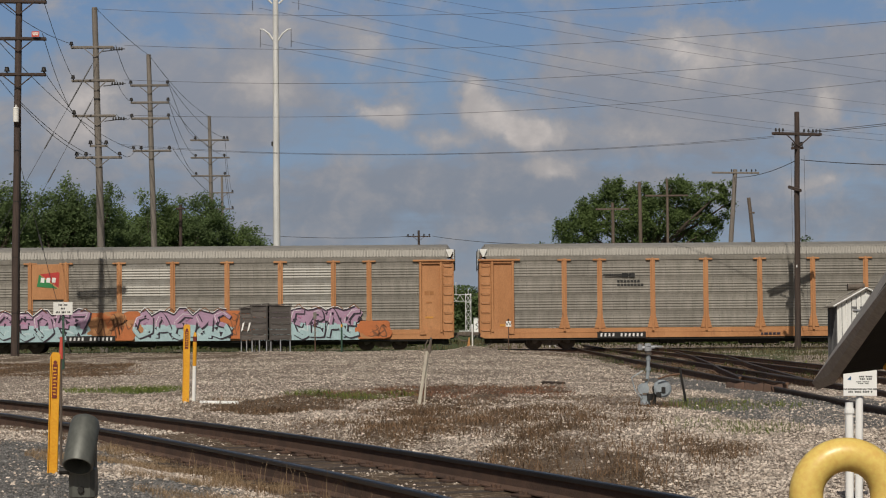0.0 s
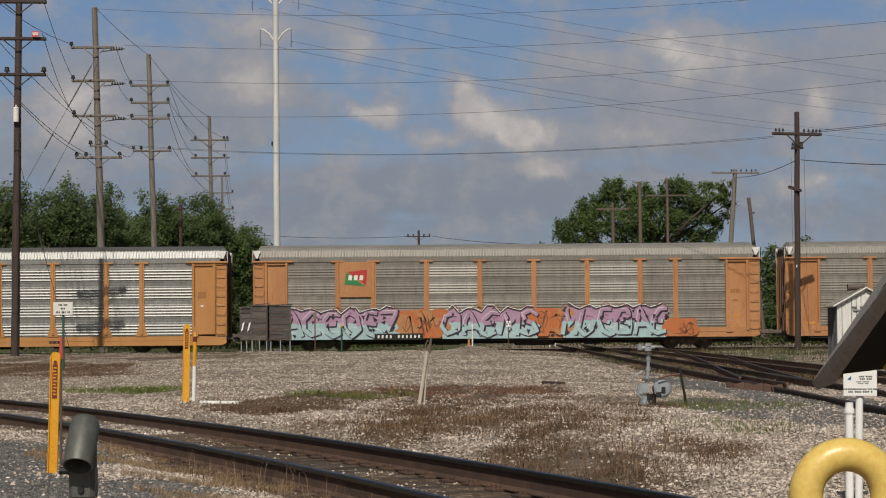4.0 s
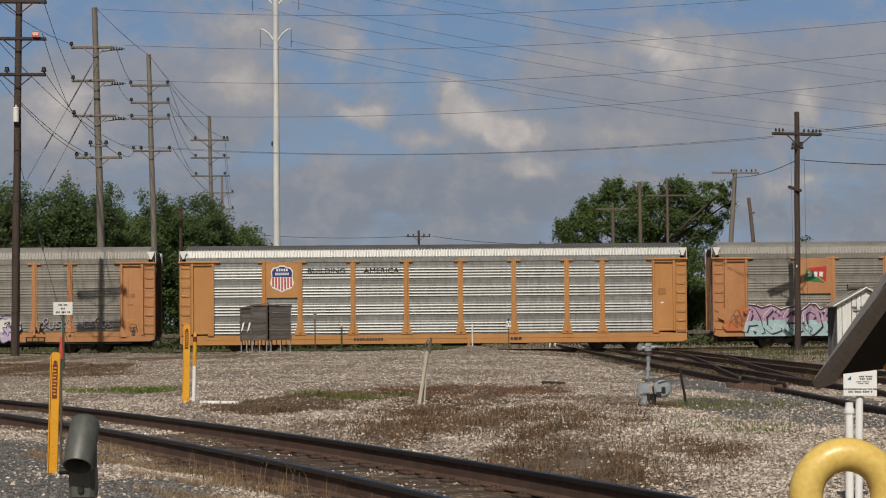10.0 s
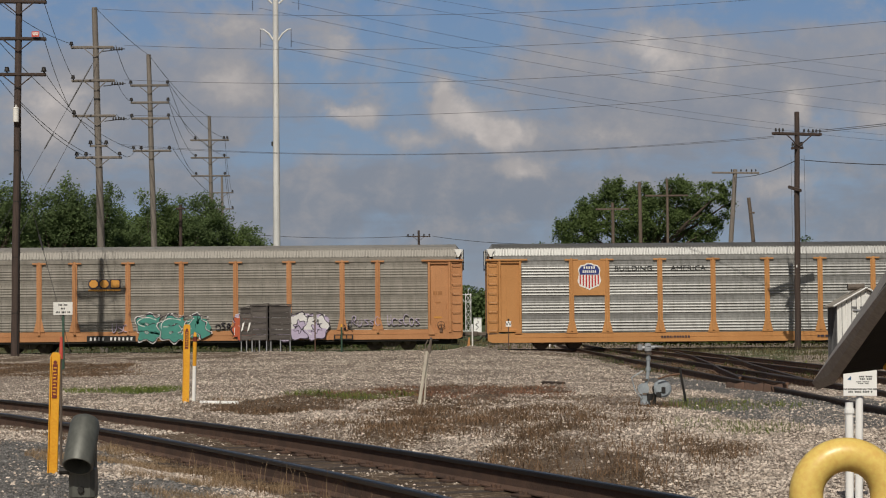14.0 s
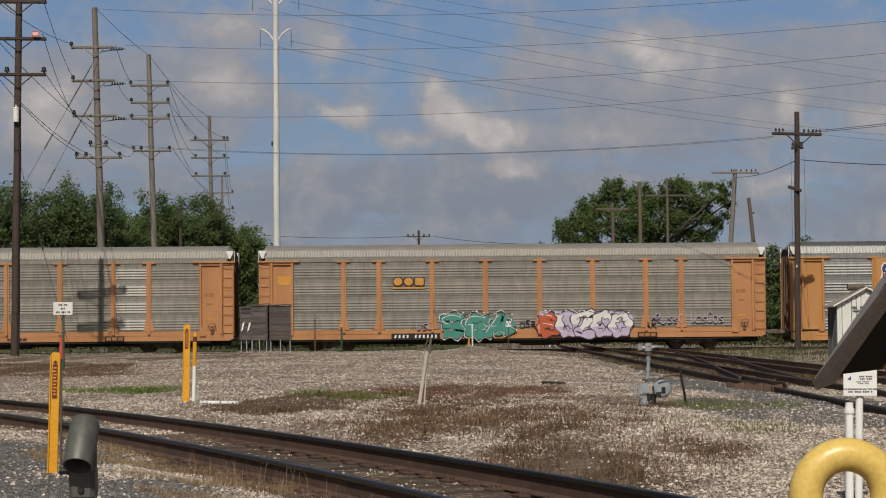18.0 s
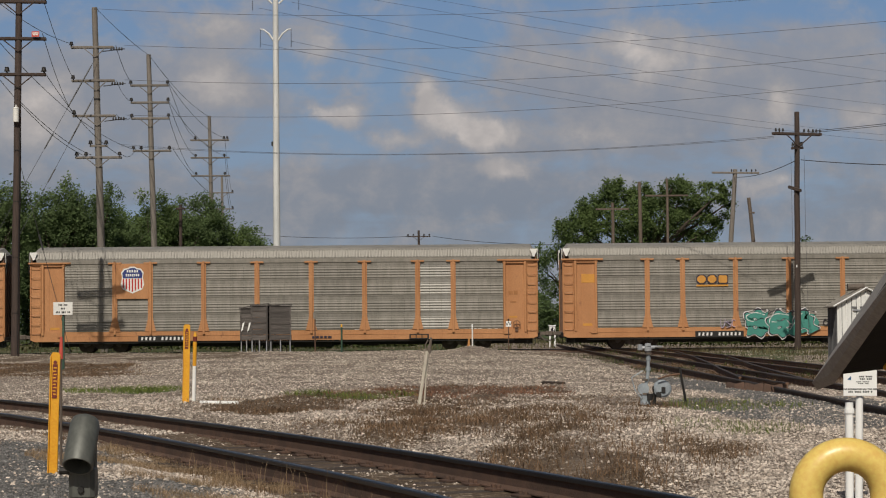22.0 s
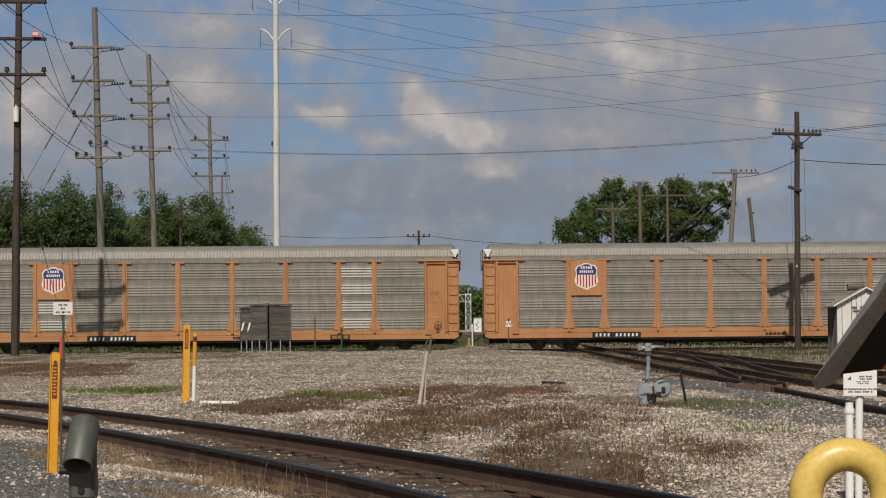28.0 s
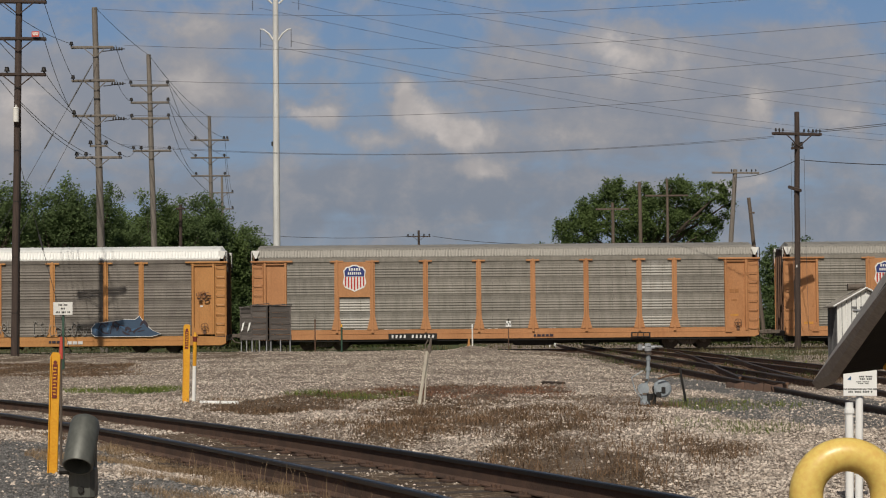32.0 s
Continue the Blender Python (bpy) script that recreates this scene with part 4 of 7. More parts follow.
def coupler_geo():
    g = Geo()
    g.box(HALF + 0.22, 0, 0.84, 0.75, 0.2, 0.2, 0.03)
    g.box(HALF + 0.56, 0.03, 0.84, 0.26, 0.34, 0.28, 0.05)
    g.sweep([(HALF + 0.1, -0.35, 0.75), (HALF + 0.35, -0.38, 0.5), (HALF + 0.66, -0.36, 0.46)], 0.035, 6)
    g.sweep([(HALF + 0.02, -1.2, 0.7), (HALF + 0.1, -0.7, 0.66), (HALF + 0.2, -0.1, 0.75)], 0.02, 6)
    return g


Y_MARK = -FACE - 0.06


def board(car, paint, z0=2.86, z1=4.75):
    return part("logo_board", Geo().box(0, -FACE - 0.045, (z0 + z1) / 2, 1.7, 0.04, z1 - z0, 0.01), M[paint], car, "plain orange logo board", m=pose(-8.09, 0, 0))


def shield(car, paint):
    b = board(car, paint)
    part("shield", shared("shield", lambda: shield_geo().mesh("shield", M["white"], PAINT["navy"], PAINT["logo_red"])), None, b, "white-edged shield, blue over red stripes", m=pose(0.0, -FACE - 0.066, 3.88) @ Matrix.Diagonal((1.02, 1, 1.02, 1)))


def flag(car, paint):
    b = board(car, paint)
    g = Geo()
    y0 = -FACE - 0.078
    g.slab([(-0.6, 3.55), (-0.48, 4.2), (0.52, 3.42), (0.3, 3.47)], y0, y0 + 0.012, 0)
    g.slab([(-0.42, 4.22), (0.55, 4.33), (0.62, 4.3), (0.56, 3.5)], y0, y0 + 0.012, 1)
    for x in (-0.3, 0.0, 0.3):
        g.slab([(x - 0.1, 3.78), (x + 0.09, 3.76), (x + 0.12, 4.02), (x - 0.07, 4.04)], y0 - 0.008, y0, 2)
    part("flag_mark", g, (PAINT["logo_green"], PAINT["logo_red"], M["white"]), b, "green and red pennant with white blocks")


def slogan(car, paint):
    for words, x, size in (("BUILDING", -5.72, 0.44), ("AMERICA", -2.78, 0.44)):
        part("lettering", text_geo(words, size, PAINT["letter_black"]), None, car, "black painted slogan", m=pose(x, -FACE - 0.042, 4.28, 90) @ Matrix.Diagonal((1.03, 0.85, 1, 1)))


def bars(x, z, widths, h, ink, back=None, name="marking_plate"):
    def fn(car, paint):
        g = Geo()
        total = sum(widths) + 0.05 * (len(widths) - 1)
        y = -FACE - 0.04 if abs(x) < 11.8 else -FACE + 0.083
        if back:
            g.box(x, y + 0.018, z, total + 0.16, 0.03, h * 1.6, slot=1)
        q = x - total / 2
        for w in widths:
            g.box(q + w / 2, y + 0.006, z, w, 0.02, h)
            q += w + 0.05
        part(name, g, (PAINT[ink] if ink in PAINT else M[ink], M[back] if back else M["black"]), car, "stencilled reporting marks")
    return fn


def emblem_blocks(car, paint):
    """Three dark-edged orange emblem blocks over an orange rule."""
    g = Geo()
    y = -FACE - 0.04
    for i, x in enumerate((-6.13, -5.56, -4.98)):
        for k, (w, h) in enumerate(((0.56, 0.5), (0.46, 0.4))):
            e = 0.13 if i < 2 else 0.05
            o = [(x - w / 2 + e, 3.68 - h / 2), (x + w / 2 - e, 3.68 - h / 2), (x + w / 2, 3.68 - h / 2 + e), (x + w / 2, 3.68 + h / 2 - e), (x + w / 2 - e, 3.68 + h / 2), (x - w / 2 + e, 3.68 + h / 2), (x - w / 2, 3.68 + h / 2 - e), (x - w / 2, 3.68 - h / 2 + e)]
            g.slab(o, y - 0.006 * k, y + 0.03, 1 - k)
    g.box(-5.55, y, 3.34, 1.72, 0.02, 0.09)
    part("emblem", g, (PAINT["logo_orange"], PAINT["ink"]), car, "three orange emblem blocks with dark edges")


def plates(x, proud=0.0):
    """Reporting marks: a black plate with pale bars on the sill, small stencils and door boxes."""
    def fn(car, paint):
        g = Geo()
        y = -FACE - 0.03 - proud
        g.box(x, y, 0.735, 2.6, 0.03, 0.34, 0.004)
        part("marking_plate", g, M["black"], car, "black plate under pale marks")
        for i in range(11):
            if i != 4:
                part("reporting_mark", shared("mark", lambda: Geo().box(0, 0, 0, 0.1, 0.012, 0.17, m=pose(0, 0, 0, 0, 8)).mesh("reporting_mark", PAINT["chalk"])), None, car, m=pose(x - 1.08 + 0.216 * i, y - 0.018, 0.74))
        bars(2.0, 0.75, [0.12, 0.2, 0.16, 0.16, 0.2], 0.12, "ink")(car, paint)
        bars(7.2, 0.74, [0.26, 0.26, 0.26], 0.17, "stencil", "black")(car, paint)
        bars(12.25, 3.05, [0.22, 0.22], 0.2, "stencil", None, "stencil_box")(car, paint)
        bars(12.25, 2.55, [0.3], 0.09, "stencil", None, "stencil_box")(car, paint)
        bars(12.25, 1.75, [0.42], 0.1, "logo_orange", None, "stencil_box")(car, paint)
        bars(-12.25, 1.3, [0.5], 0.13, "logo_orange", None, "stencil_box")(car, paint)
    return fn


def small_plates(car, paint):
    bars(-3.5, 0.62, [0.1] * 4 + [0.03] + [0.1] * 6, 0.11, "ink")(car, paint)
    bars(4.4, 0.6, [0.12, 0.2, 0.16], 0.12, "ink")(car, paint)
    bars(12.25, 3.05, [0.42], 0.34, "stencil", None, "stencil_box")(car, paint)
    bars(12.25, 2.45, [0.16], 0.08, "chalk", None, "stencil_box")(car, paint)


def offset_curve(pts, w):
    """A brush stroke: a strip of varying width along points."""
    out_a, out_b = [], []
    for i, (x, z) in enumerate(pts):
        x0, z0 = pts[max(0, i - 1)]
        x1, z1 = pts[min(len(pts) - 1, i + 1)]
        d = math.hypot(x1 - x0, z1 - z0) or 1
        k = w * (0.35 + 0.65 * math.sin(math.pi * (i + 0.5) / len(pts)))
        out_a.append((x - (z1 - z0) / d * k, z + (x1 - x0) / d * k))
        out_b.append((x + (z1 - z0) / d * k, z - (x1 - x0) / d * k))
    return out_a + out_b[::-1]


SKELETONS = [
    [[(0.85, 0.85), (0.5, 0.98), (0.15, 0.8), (0.25, 0.55), (0.7, 0.45), (0.85, 0.22), (0.5, 0.04), (0.1, 0.15)]],
    [[(0.15, 0.02), (0.12, 0.5), (0.2, 0.98)], [(0.2, 0.95), (0.65, 0.9), (0.72, 0.66), (0.25, 0.52)], [(0.3, 0.5), (0.8, 0.4), (0.82, 0.12), (0.2, 0.05)]],
    [[(0.08, 0.04), (0.3, 0.6), (0.5, 0.98), (0.68, 0.6), (0.94, 0.02)], [(0.25, 0.36), (0.75, 0.4)]],
    [[(0.5, 0.96), (0.16, 0.78), (0.12, 0.3), (0.48, 0.04), (0.86, 0.26), (0.84, 0.74), (0.5, 0.96)]],
    [[(0.1, 0.03), (0.16, 0.97)], [(0.14, 0.9), (0.5, 0.4), (0.84, 0.95)], [(0.84, 0.97), (0.9, 0.03)]],
    [[(0.9, 0.9), (0.4, 0.97), (0.12, 0.6), (0.2, 0.14), (0.55, 0.03), (0.92, 0.14)], [(0.2, 0.52), (0.7, 0.5)]],
    [[(0.06, 0.92), (0.9, 0.95), (0.5, 0.5), (0.12, 0.08), (0.95, 0.05)]],
    [[(0.12, 0.96), (0.1, 0.3), (0.4, 0.04), (0.8, 0.2), (0.88, 0.98)]],
    [[(0.9, 0.8), (0.5, 0.98), (0.14, 0.7), (0.14, 0.3), (0.5, 0.03), (0.92, 0.2)]],
]


def curve_through(pts, k=5):
    out = []
    for i in range(len(pts) - 1):
        p0, p1, p2, p3 = pts[max(0, i - 1)], pts[i], pts[i + 1], pts[min(len(pts) - 1, i + 2)]
        for j in range(k):
            t = j / k
            out.append(tuple(0.5 * (2 * p1[q] + (p2[q] - p0[q]) * t + (2 * p0[q] - 5 * p1[q] + 4 * p2[q] - p3[q]) * t * t + (3 * p1[q] - p0[q] - 3 * p2[q] + p3[q]) * t ** 3) for q in (0, 1)))
    return out + [pts[-1]]


def graffiti(x0, x1, z0, z1, seed, tops, lows, letters, ends=None, haze=None, fat=0.15, rim=True, picks=None, scratch=2):
    """Sprayed piece: fat interlocking letters, filled in two tones, with dark outlines, highlights and a cloud behind."""
    def fn(car, paint):
        rng = random.Random(seed)
        names, g, base, lay = [], Geo(), -FACE - 0.112, [0]

        def slot(c):
            if c not in names:
                names.append(c)
            return names.index(c)

        def blob_(cx, cz, rx, rz, c, k=16, wob=0.16):
            lay[0] += 1
            y = base - 0.0009 * lay[0]
            pts = [(cx + rx * math.cos(6.2832 * i / k) * (1 + rng.uniform(-wob, wob)), cz + rz * math.sin(6.2832 * i / k) * (1 + rng.uniform(-wob, wob))) for i in range(k)]
            g.slab([(x, min(max(z, z0), z1 + 0.2)) for x, z in pts], y, base + 0.05, slot(c))

        def stroke(pts, w, pick):
            lay[0] += 1
            y = base - 0.0009 * lay[0]
            side = []
            for i, (x, z) in enumerate(pts):
                xa, za = pts[max(0, i - 1)]
                xb, zb = pts[min(len(pts) - 1, i + 1)]
                d = math.hypot(xb - xa, zb - za) or 1
                k = w * (0.8 + 0.35 * math.sin(i * 1.3 + seed))
                nx, nz = -(zb - za) / d * k, (xb - xa) / d * k
                side.append(((x + nx, y, z + nz), (x - nx, y, z - nz)))
            for i in range(len(side) - 1):
                a, b = side[i], side[i + 1]
                g.add([a[0], a[1], b[1], b[0]], [(0, 1, 2, 3)], slot(pick((pts[i][1] + pts[i + 1][1]) / 2)))
        step = (x1 - x0) / letters
        if haze:
            for i in range(letters * 2):
                blob_(x0 + (i + 0.5) * step / 2, z1 - 0.22 + rng.uniform(-0.08, 0.1), step * 0.38, 0.3, haze)
        for c, a, b, lo, hi in ends or ():
            if c == "umber":
                for i in range(9):
                    q = a + (b - a) * rng.uniform(0.05, 0.8)
                    stroke(curve_through([(q, lo + rng.uniform(0, 0.4)), (q + 0.2, rng.uniform(lo, hi)), (q + 0.45, rng.uniform(lo + 0.3, hi)), (q + 0.3, rng.uniform(lo, hi))]), 0.035, lambda z: "umber" if i % 2 else "rusty")
                continue
            for i in range(4):
                blob_(a + (b - a) * (i + 0.5) / 4, (lo + hi) / 2 + rng.uniform(-0.1, 0.1), (b - a) * 0.24, (hi - lo) * rng.uniform(0.4, 0.52), c, 18, 0.1)
        for i in range(letters):
            blob_(x0 + step * (i + 0.5), (z0 + z1) / 2, step * 0.62, (z1 - z0) * 0.42, lows[i % len(lows)] if lows else tops[i % len(tops)], 14, 0.12)
        mid = z0 + 0.43 * (z1 - z0)
        for i in range(letters):
            sk = SKELETONS[picks[i] if picks else rng.randrange(len(SKELETONS))]
            ox, w = x0 + step * (i - 0.06) + rng.uniform(-0.05, 0.05), step * 1.12
            lo, hi = z0 + 0.1 + rng.uniform(0, 0.08), z1 - 0.12 + rng.uniform(-0.14, 0.08)
            sl = rng.uniform(-0.12, 0.16)
            top, low = tops[i % len(tops)], (lows or tops)[i % len(lows or tops)]
            lines = [curve_through([(ox + (u + sl * (v - 0.5)) * w, lo + v * (hi - lo)) for u, v in s]) for s in sk]
            for s in lines if rim else ():
                stroke(s, fat + 0.11, lambda z: "chalk")
            for s in lines:
                stroke(s, fat + 0.065, lambda z: "ink")
            for s in lines:
                stroke(s, fat, lambda z: top if z > mid + 0.1 * math.sin(ox * 3) else low)
            for s in lines:
                q = [(x - fat * 0.45, z + fat * 0.4) for x, z in s]
                stroke(q[: max(3, len(q) // 2)], 0.022, lambda z: "chalk")
            for _ in range(scratch):
                zz = rng.uniform(lo + 0.2, hi - 0.2)
                stroke([(ox + w * 0.3, zz), (ox + w * 0.5, zz + 0.12), (ox + w * 0.62, zz - 0.1)], 0.045, lambda z: "ink")
        for i in range(letters):
            q = x0 + step * (i + 0.5)
            stroke(curve_through([(q - step * 0.5, z1 + rng.uniform(-0.1, 0.03)), (q, z1 + rng.uniform(0.0, 0.14)), (q + step * 0.5, z1 + rng.uniform(-0.1, 0.03))]), 0.028, lambda z: "chalk" if rng.random() < 0.3 else "ink")
        part("graffiti", g, tuple(PAINT[c] for c in names), car, "spray-painted letters with dark outlines")
    return fn


def wildstyle(x0, x1, z0, z1, seed, letters):
    """Sprayed piece: a pale blue band below, mauve above with a jagged top, cut up by angular black-edged letters."""
    def fn(car, paint):
        rng = random.Random(seed)
        names, g, base, lay = [], Geo(), -FACE - 0.112, [0]

        def slot(c):
            if c not in names:
                names.append(c)
            return names.index(c)

        def depth():
            lay[0] += 1
            return base - 0.0005 * lay[0]

        def ribbon(pts, w, c, taper=0.0):
            y = depth()
            side = []
            for i, (x, z) in enumerate(pts):
                xa, za = pts[max(0, i - 1)]
                xb, zb = pts[min(len(pts) - 1, i + 1)]
                d = math.hypot(xb - xa, zb - za) or 1
                k = w * (1 - taper + taper * math.sin(math.pi * (i + 0.4) / (len(pts) - 0.2)))
                nx, nz = -(zb - za) / d * k, (xb - xa) / d * k
                side.append(((x + nx, y, z + nz), (x - nx, y, z - nz)))
            for i in range(len(side) - 1):
                g.add([side[i][0], side[i][1], side[i + 1][1], side[i + 1][0]], [(0, 1, 2, 3)], slot(c(0.5 * (pts[i][1] + pts[i + 1][1]))))

        def shard(pts, c):
            g.slab(pts, depth(), base + 0.04, slot(c))

        def straight(pts, k=4):
            return [(p[0] + (q[0] - p[0]) * j / k, p[1] + (q[1] - p[1]) * j / k) for p, q in zip(pts, pts[1:]) for j in range(k)] + [pts[-1]]

        mid = z0 + (z1 - z0) * 0.48
        n = letters * 3
        top = [(x0 + (x1 - x0) * i / n + rng.uniform(-0.08, 0.08), z1 - (0.02 if i % 3 else 0.22) + rng.uniform(-0.14, 0.1)) for i in range(1, n)]
        shard([(x0 + 0.35, mid - 0.1)] + [(x0 + 0.1, mid + 0.25)] + top + [(x1 + 0.1, z1 - 0.3), (x1 - 0.3, mid - 0.1)], "mauve")
        shard([(x0 - 0.15, mid + 0.1), (x0 + 0.05, z0 + 0.3), (x0 + 0.1, z0), (x1 - 0.1, z0), (x1, z0 + 0.35), (x1 + 0.2, mid + 0.05)], "sky_blue")
        fill = lambda z: "mauve" if z > mid + rng.uniform(-0.05, 0.05) else "sky_blue"
        for i in range(letters * 2):
            q, w = rng.uniform(x0 + 0.2, x1 - 0.6), rng.uniform(0.2, 0.6)
            ribbon([(q, mid - rng.uniform(0.1, 0.5)), (q + w / 2, mid - rng.uniform(0.1, 0.5)), (q + w, mid - rng.uniform(0.05, 0.4))], rng.uniform(0.02, 0.05), lambda z: "ice", 0.8)
            ribbon([(q, mid + rng.uniform(0.1, 0.5)), (q + w / 2, mid + rng.uniform(0.1, 0.5))], rng.uniform(0.03, 0.07), lambda z: rng.choice(("pink", "plum")), 0.8)
        step = (x1 - x0) / letters
        for i in range(letters):
            sk = SKELETONS[rng.randrange(len(SKELETONS))]
            sl = rng.uniform(-0.25, 0.4)
            lines = []
            for line in sk:
                pts = [(x0 + step * (i - 0.05 + 1.1 * (u + sl * (v - 0.5))) + rng.uniform(-0.06, 0.06), z0 + 0.16 + (z1 - z0 - 0.3) * min(1.0, max(0.0, v + rng.uniform(-0.06, 0.06)))) for u, v in line]
                lines.append(straight([(min(max(x, x0 + 0.05), x1 - 0.05), z) for x, z in pts]))
            for line in lines:
                ribbon([(x + 0.06, z - 0.05) for x, z in line], 0.15, lambda z: "ink", 0.3)
            for line in lines:
                ribbon(line, 0.115, fill, 0.15)
            for line in lines:
                ribbon([(x - 0.045, z + 0.05) for x, z in line[1:len(line) // 2]], 0.014, lambda z: "chalk", 0.5)
            for _ in range(4):
                q, zz, r = x0 + step * (i + rng.uniform(0.05, 0.95)), rng.uniform(z0 + 0.2, z1 - 0.25), rng.uniform(0.07, 0.17)
                a = rng.uniform(0, 6.28)
                shard([(q + r * math.cos(a), zz + 1.4 * r * math.sin(a)), (q + r * math.cos(a + 1.9), zz + 1.1 * r * math.sin(a + 1.9)), (q + 0.8 * r * math.cos(a + 3.6), zz + 0.8 * r * math.sin(a + 3.6))], "ink")
        ribbon(straight([(x, z + 0.03) for x, z in top]), 0.03, lambda z: "ink")
        ribbon(straight([(x, z + 0.085) for x, z in top]), 0.022, lambda z: "chalk")
        for i in range(letters):
            q = x0 + step * (i + rng.uniform(0.2, 0.9))
            ribbon(straight([(q - 0.25, z1 - 0.05), (q, z1 + rng.uniform(0.05, 0.2)), (q + 0.3, z1 - 0.1)]), 0.022, lambda z: "umber")
        part("graffiti", g, tuple(PAINT[k] for k in names), car, "spray-painted tangled letters in mauve and pale blue")
    return fn


def rust_cloud(x0, x1, z0, z1, seed):
    """Soft patches of rusty orange spray with thin brown tags."""
    def fn(car, paint):
        rng = random.Random(seed)
        g = Geo()
        for i in range(16):
            cx, cz, r = rng.uniform(x0, x1), rng.uniform(z0, z1), rng.uniform(0.25, 0.5)
            pts = [(cx + r * 1.3 * math.cos(a * 0.45) * rng.uniform(0.8, 1.15), min(max(cz + r * math.sin(a * 0.45) * rng.uniform(0.8, 1.15), z0 - 0.1), z1 + 0.1)) for a in range(14)]
            g.slab(pts, -FACE - 0.113 - 0.0004 * i, -FACE - 0.02, rng.choice((0, 0, 1)))
        for i in range(8):
            q = rng.uniform(x0, x1 - 0.3)
            pts = curve_through([(q, rng.uniform(z0, z1)), (q + 0.2, rng.uniform(z0, z1)), (q + 0.45, rng.uniform(z0, z1)), (q + 0.3, rng.uniform(z0, z1))])
            g.slab(offset_curve(pts, 0.03), -FACE - 0.121 - 0.0005 * i, -FACE - 0.03, 2)
        part("spray_cloud", g, (PAINT["rusty"], PAINT["rust_pale"], PAINT["umber"]), car, "rusty orange spray patch")
    return fn


def blue_piece(car, paint):
    """Deep blue sprayed block with a thin white edge and dark letter strokes."""
    rng = random.Random(4)
    g = Geo()
    def shape(grow):
        q = random.Random(6)
        return [(6.6 - grow, 0.88 - grow), (9.6 + grow, 0.88 - grow), (10.1 + grow, 0.98), (9.6 + grow, 1.2), (9.2 + grow, 1.55 + grow), (8.95, 1.95 + grow), (8.72 - grow, 1.75 + grow)] + [(8.5 - 0.36 * k, 1.7 + grow + q.uniform(-0.08, 0.1)) for k in range(5)] + [(6.62 - grow, 1.6), (6.4 - grow, 1.3), (6.42 - grow, 1.02)]
    g.slab(shape(0.03), -FACE - 0.114, -FACE - 0.03, 0)
    g.slab(shape(0.0), -FACE - 0.117, -FACE - 0.03, 1)
    for k in range(16):
        x = 6.6 + k * 0.16
        pts = curve_through([(x, rng.uniform(0.95, 1.65)), (x + rng.uniform(0, 0.2), rng.uniform(1.0, 1.7)), (x + 0.4, rng.uniform(0.95, 1.5))])
        g.slab(offset_curve(pts, rng.uniform(0.025, 0.07)), -FACE - 0.12 - 0.0005 * k, -FACE - 0.03, 3 if k % 4 == 0 else 2)
    part("graffiti", g, (PAINT["chalk"], PAINT["sea_blue"], PAINT["ink"], PAINT["blue"]), car, "deep blue sprayed block with a white edge")


def tag(x0, x1, z0, z1, seed, ink, w=0.016):
    """Thin sprayed handstyle scrawl: a running line of loops and hooks, letter by letter."""
    def fn(car, paint):
        rng = random.Random(seed)
        g = Geo()
        n = max(2, round((x1 - x0) / 0.3))
        b, h = (x1 - x0) / n, z1 - z0
        for i in range(n):
            a = x0 + b * i
            tall = rng.choice((0.6, 0.75, 1.0))
            form = rng.choice((
                [(0.9, 0.8), (0.3, 1.0), (0.05, 0.5), (0.3, 0.0), (0.95, 0.15)],
                [(0.1, 0.0), (0.3, 0.95), (0.75, 0.9), (0.7, 0.5), (0.25, 0.45), (0.95, 0.0)],
                [(0.15, 0.9), (0.2, 0.1), (0.5, 0.0), (0.8, 0.3), (0.85, 0.95)],
                [(0.5, 0.95), (0.1, 0.6), (0.3, 0.05), (0.75, 0.1), (0.9, 0.6), (0.5, 0.95)],
                [(0.85, 0.95), (0.2, 0.8), (0.55, 0.5), (0.8, 0.2), (0.1, 0.0)]))
            pts = curve_through([(a + b * (u + rng.uniform(-0.08, 0.08)), z0 + h * tall * (v + rng.uniform(-0.06, 0.06))) for u, v in form])
            g.slab(offset_curve(pts, w), -FACE - 0.108 - 0.0006 * (i % 8), -FACE - 0.03)
        part("tag", g, PAINT[ink], car, "thin sprayed scrawl")
    return fn


MURAL = [rust_cloud(-5.9, -3.5, 0.75, 2.1, 3), rust_cloud(1.5, 3.1, 0.8, 2.1, 4), rust_cloud(8.9, 9.9, 0.75, 1.5, 6), rust_cloud(-12.8, -11.9, 1.0, 2.0, 7),
         wildstyle(-12.0, -5.7, 0.6, 2.25, 21, 6), wildstyle(-3.55, 1.7, 0.6, 2.25, 22, 5), wildstyle(2.9, 8.6, 0.6, 2.35, 23, 6)]
TEAL = graffiti(-3.75, 0.0, 0.66, 1.95, 8, ["teal"], None, 3, None, None, 0.25, picks=(0, 5, 2), scratch=0)
RED_WHITE = graffiti(1.45, 6.3, 0.62, 1.95, 9, ["crimson", "chalk", "chalk", "chalk", "chalk"], ["crimson", "lilac", "lilac", "lilac", "lilac"], 5, None, "lilac", 0.22, False, (1, 7, 6, 8, 3), 1)
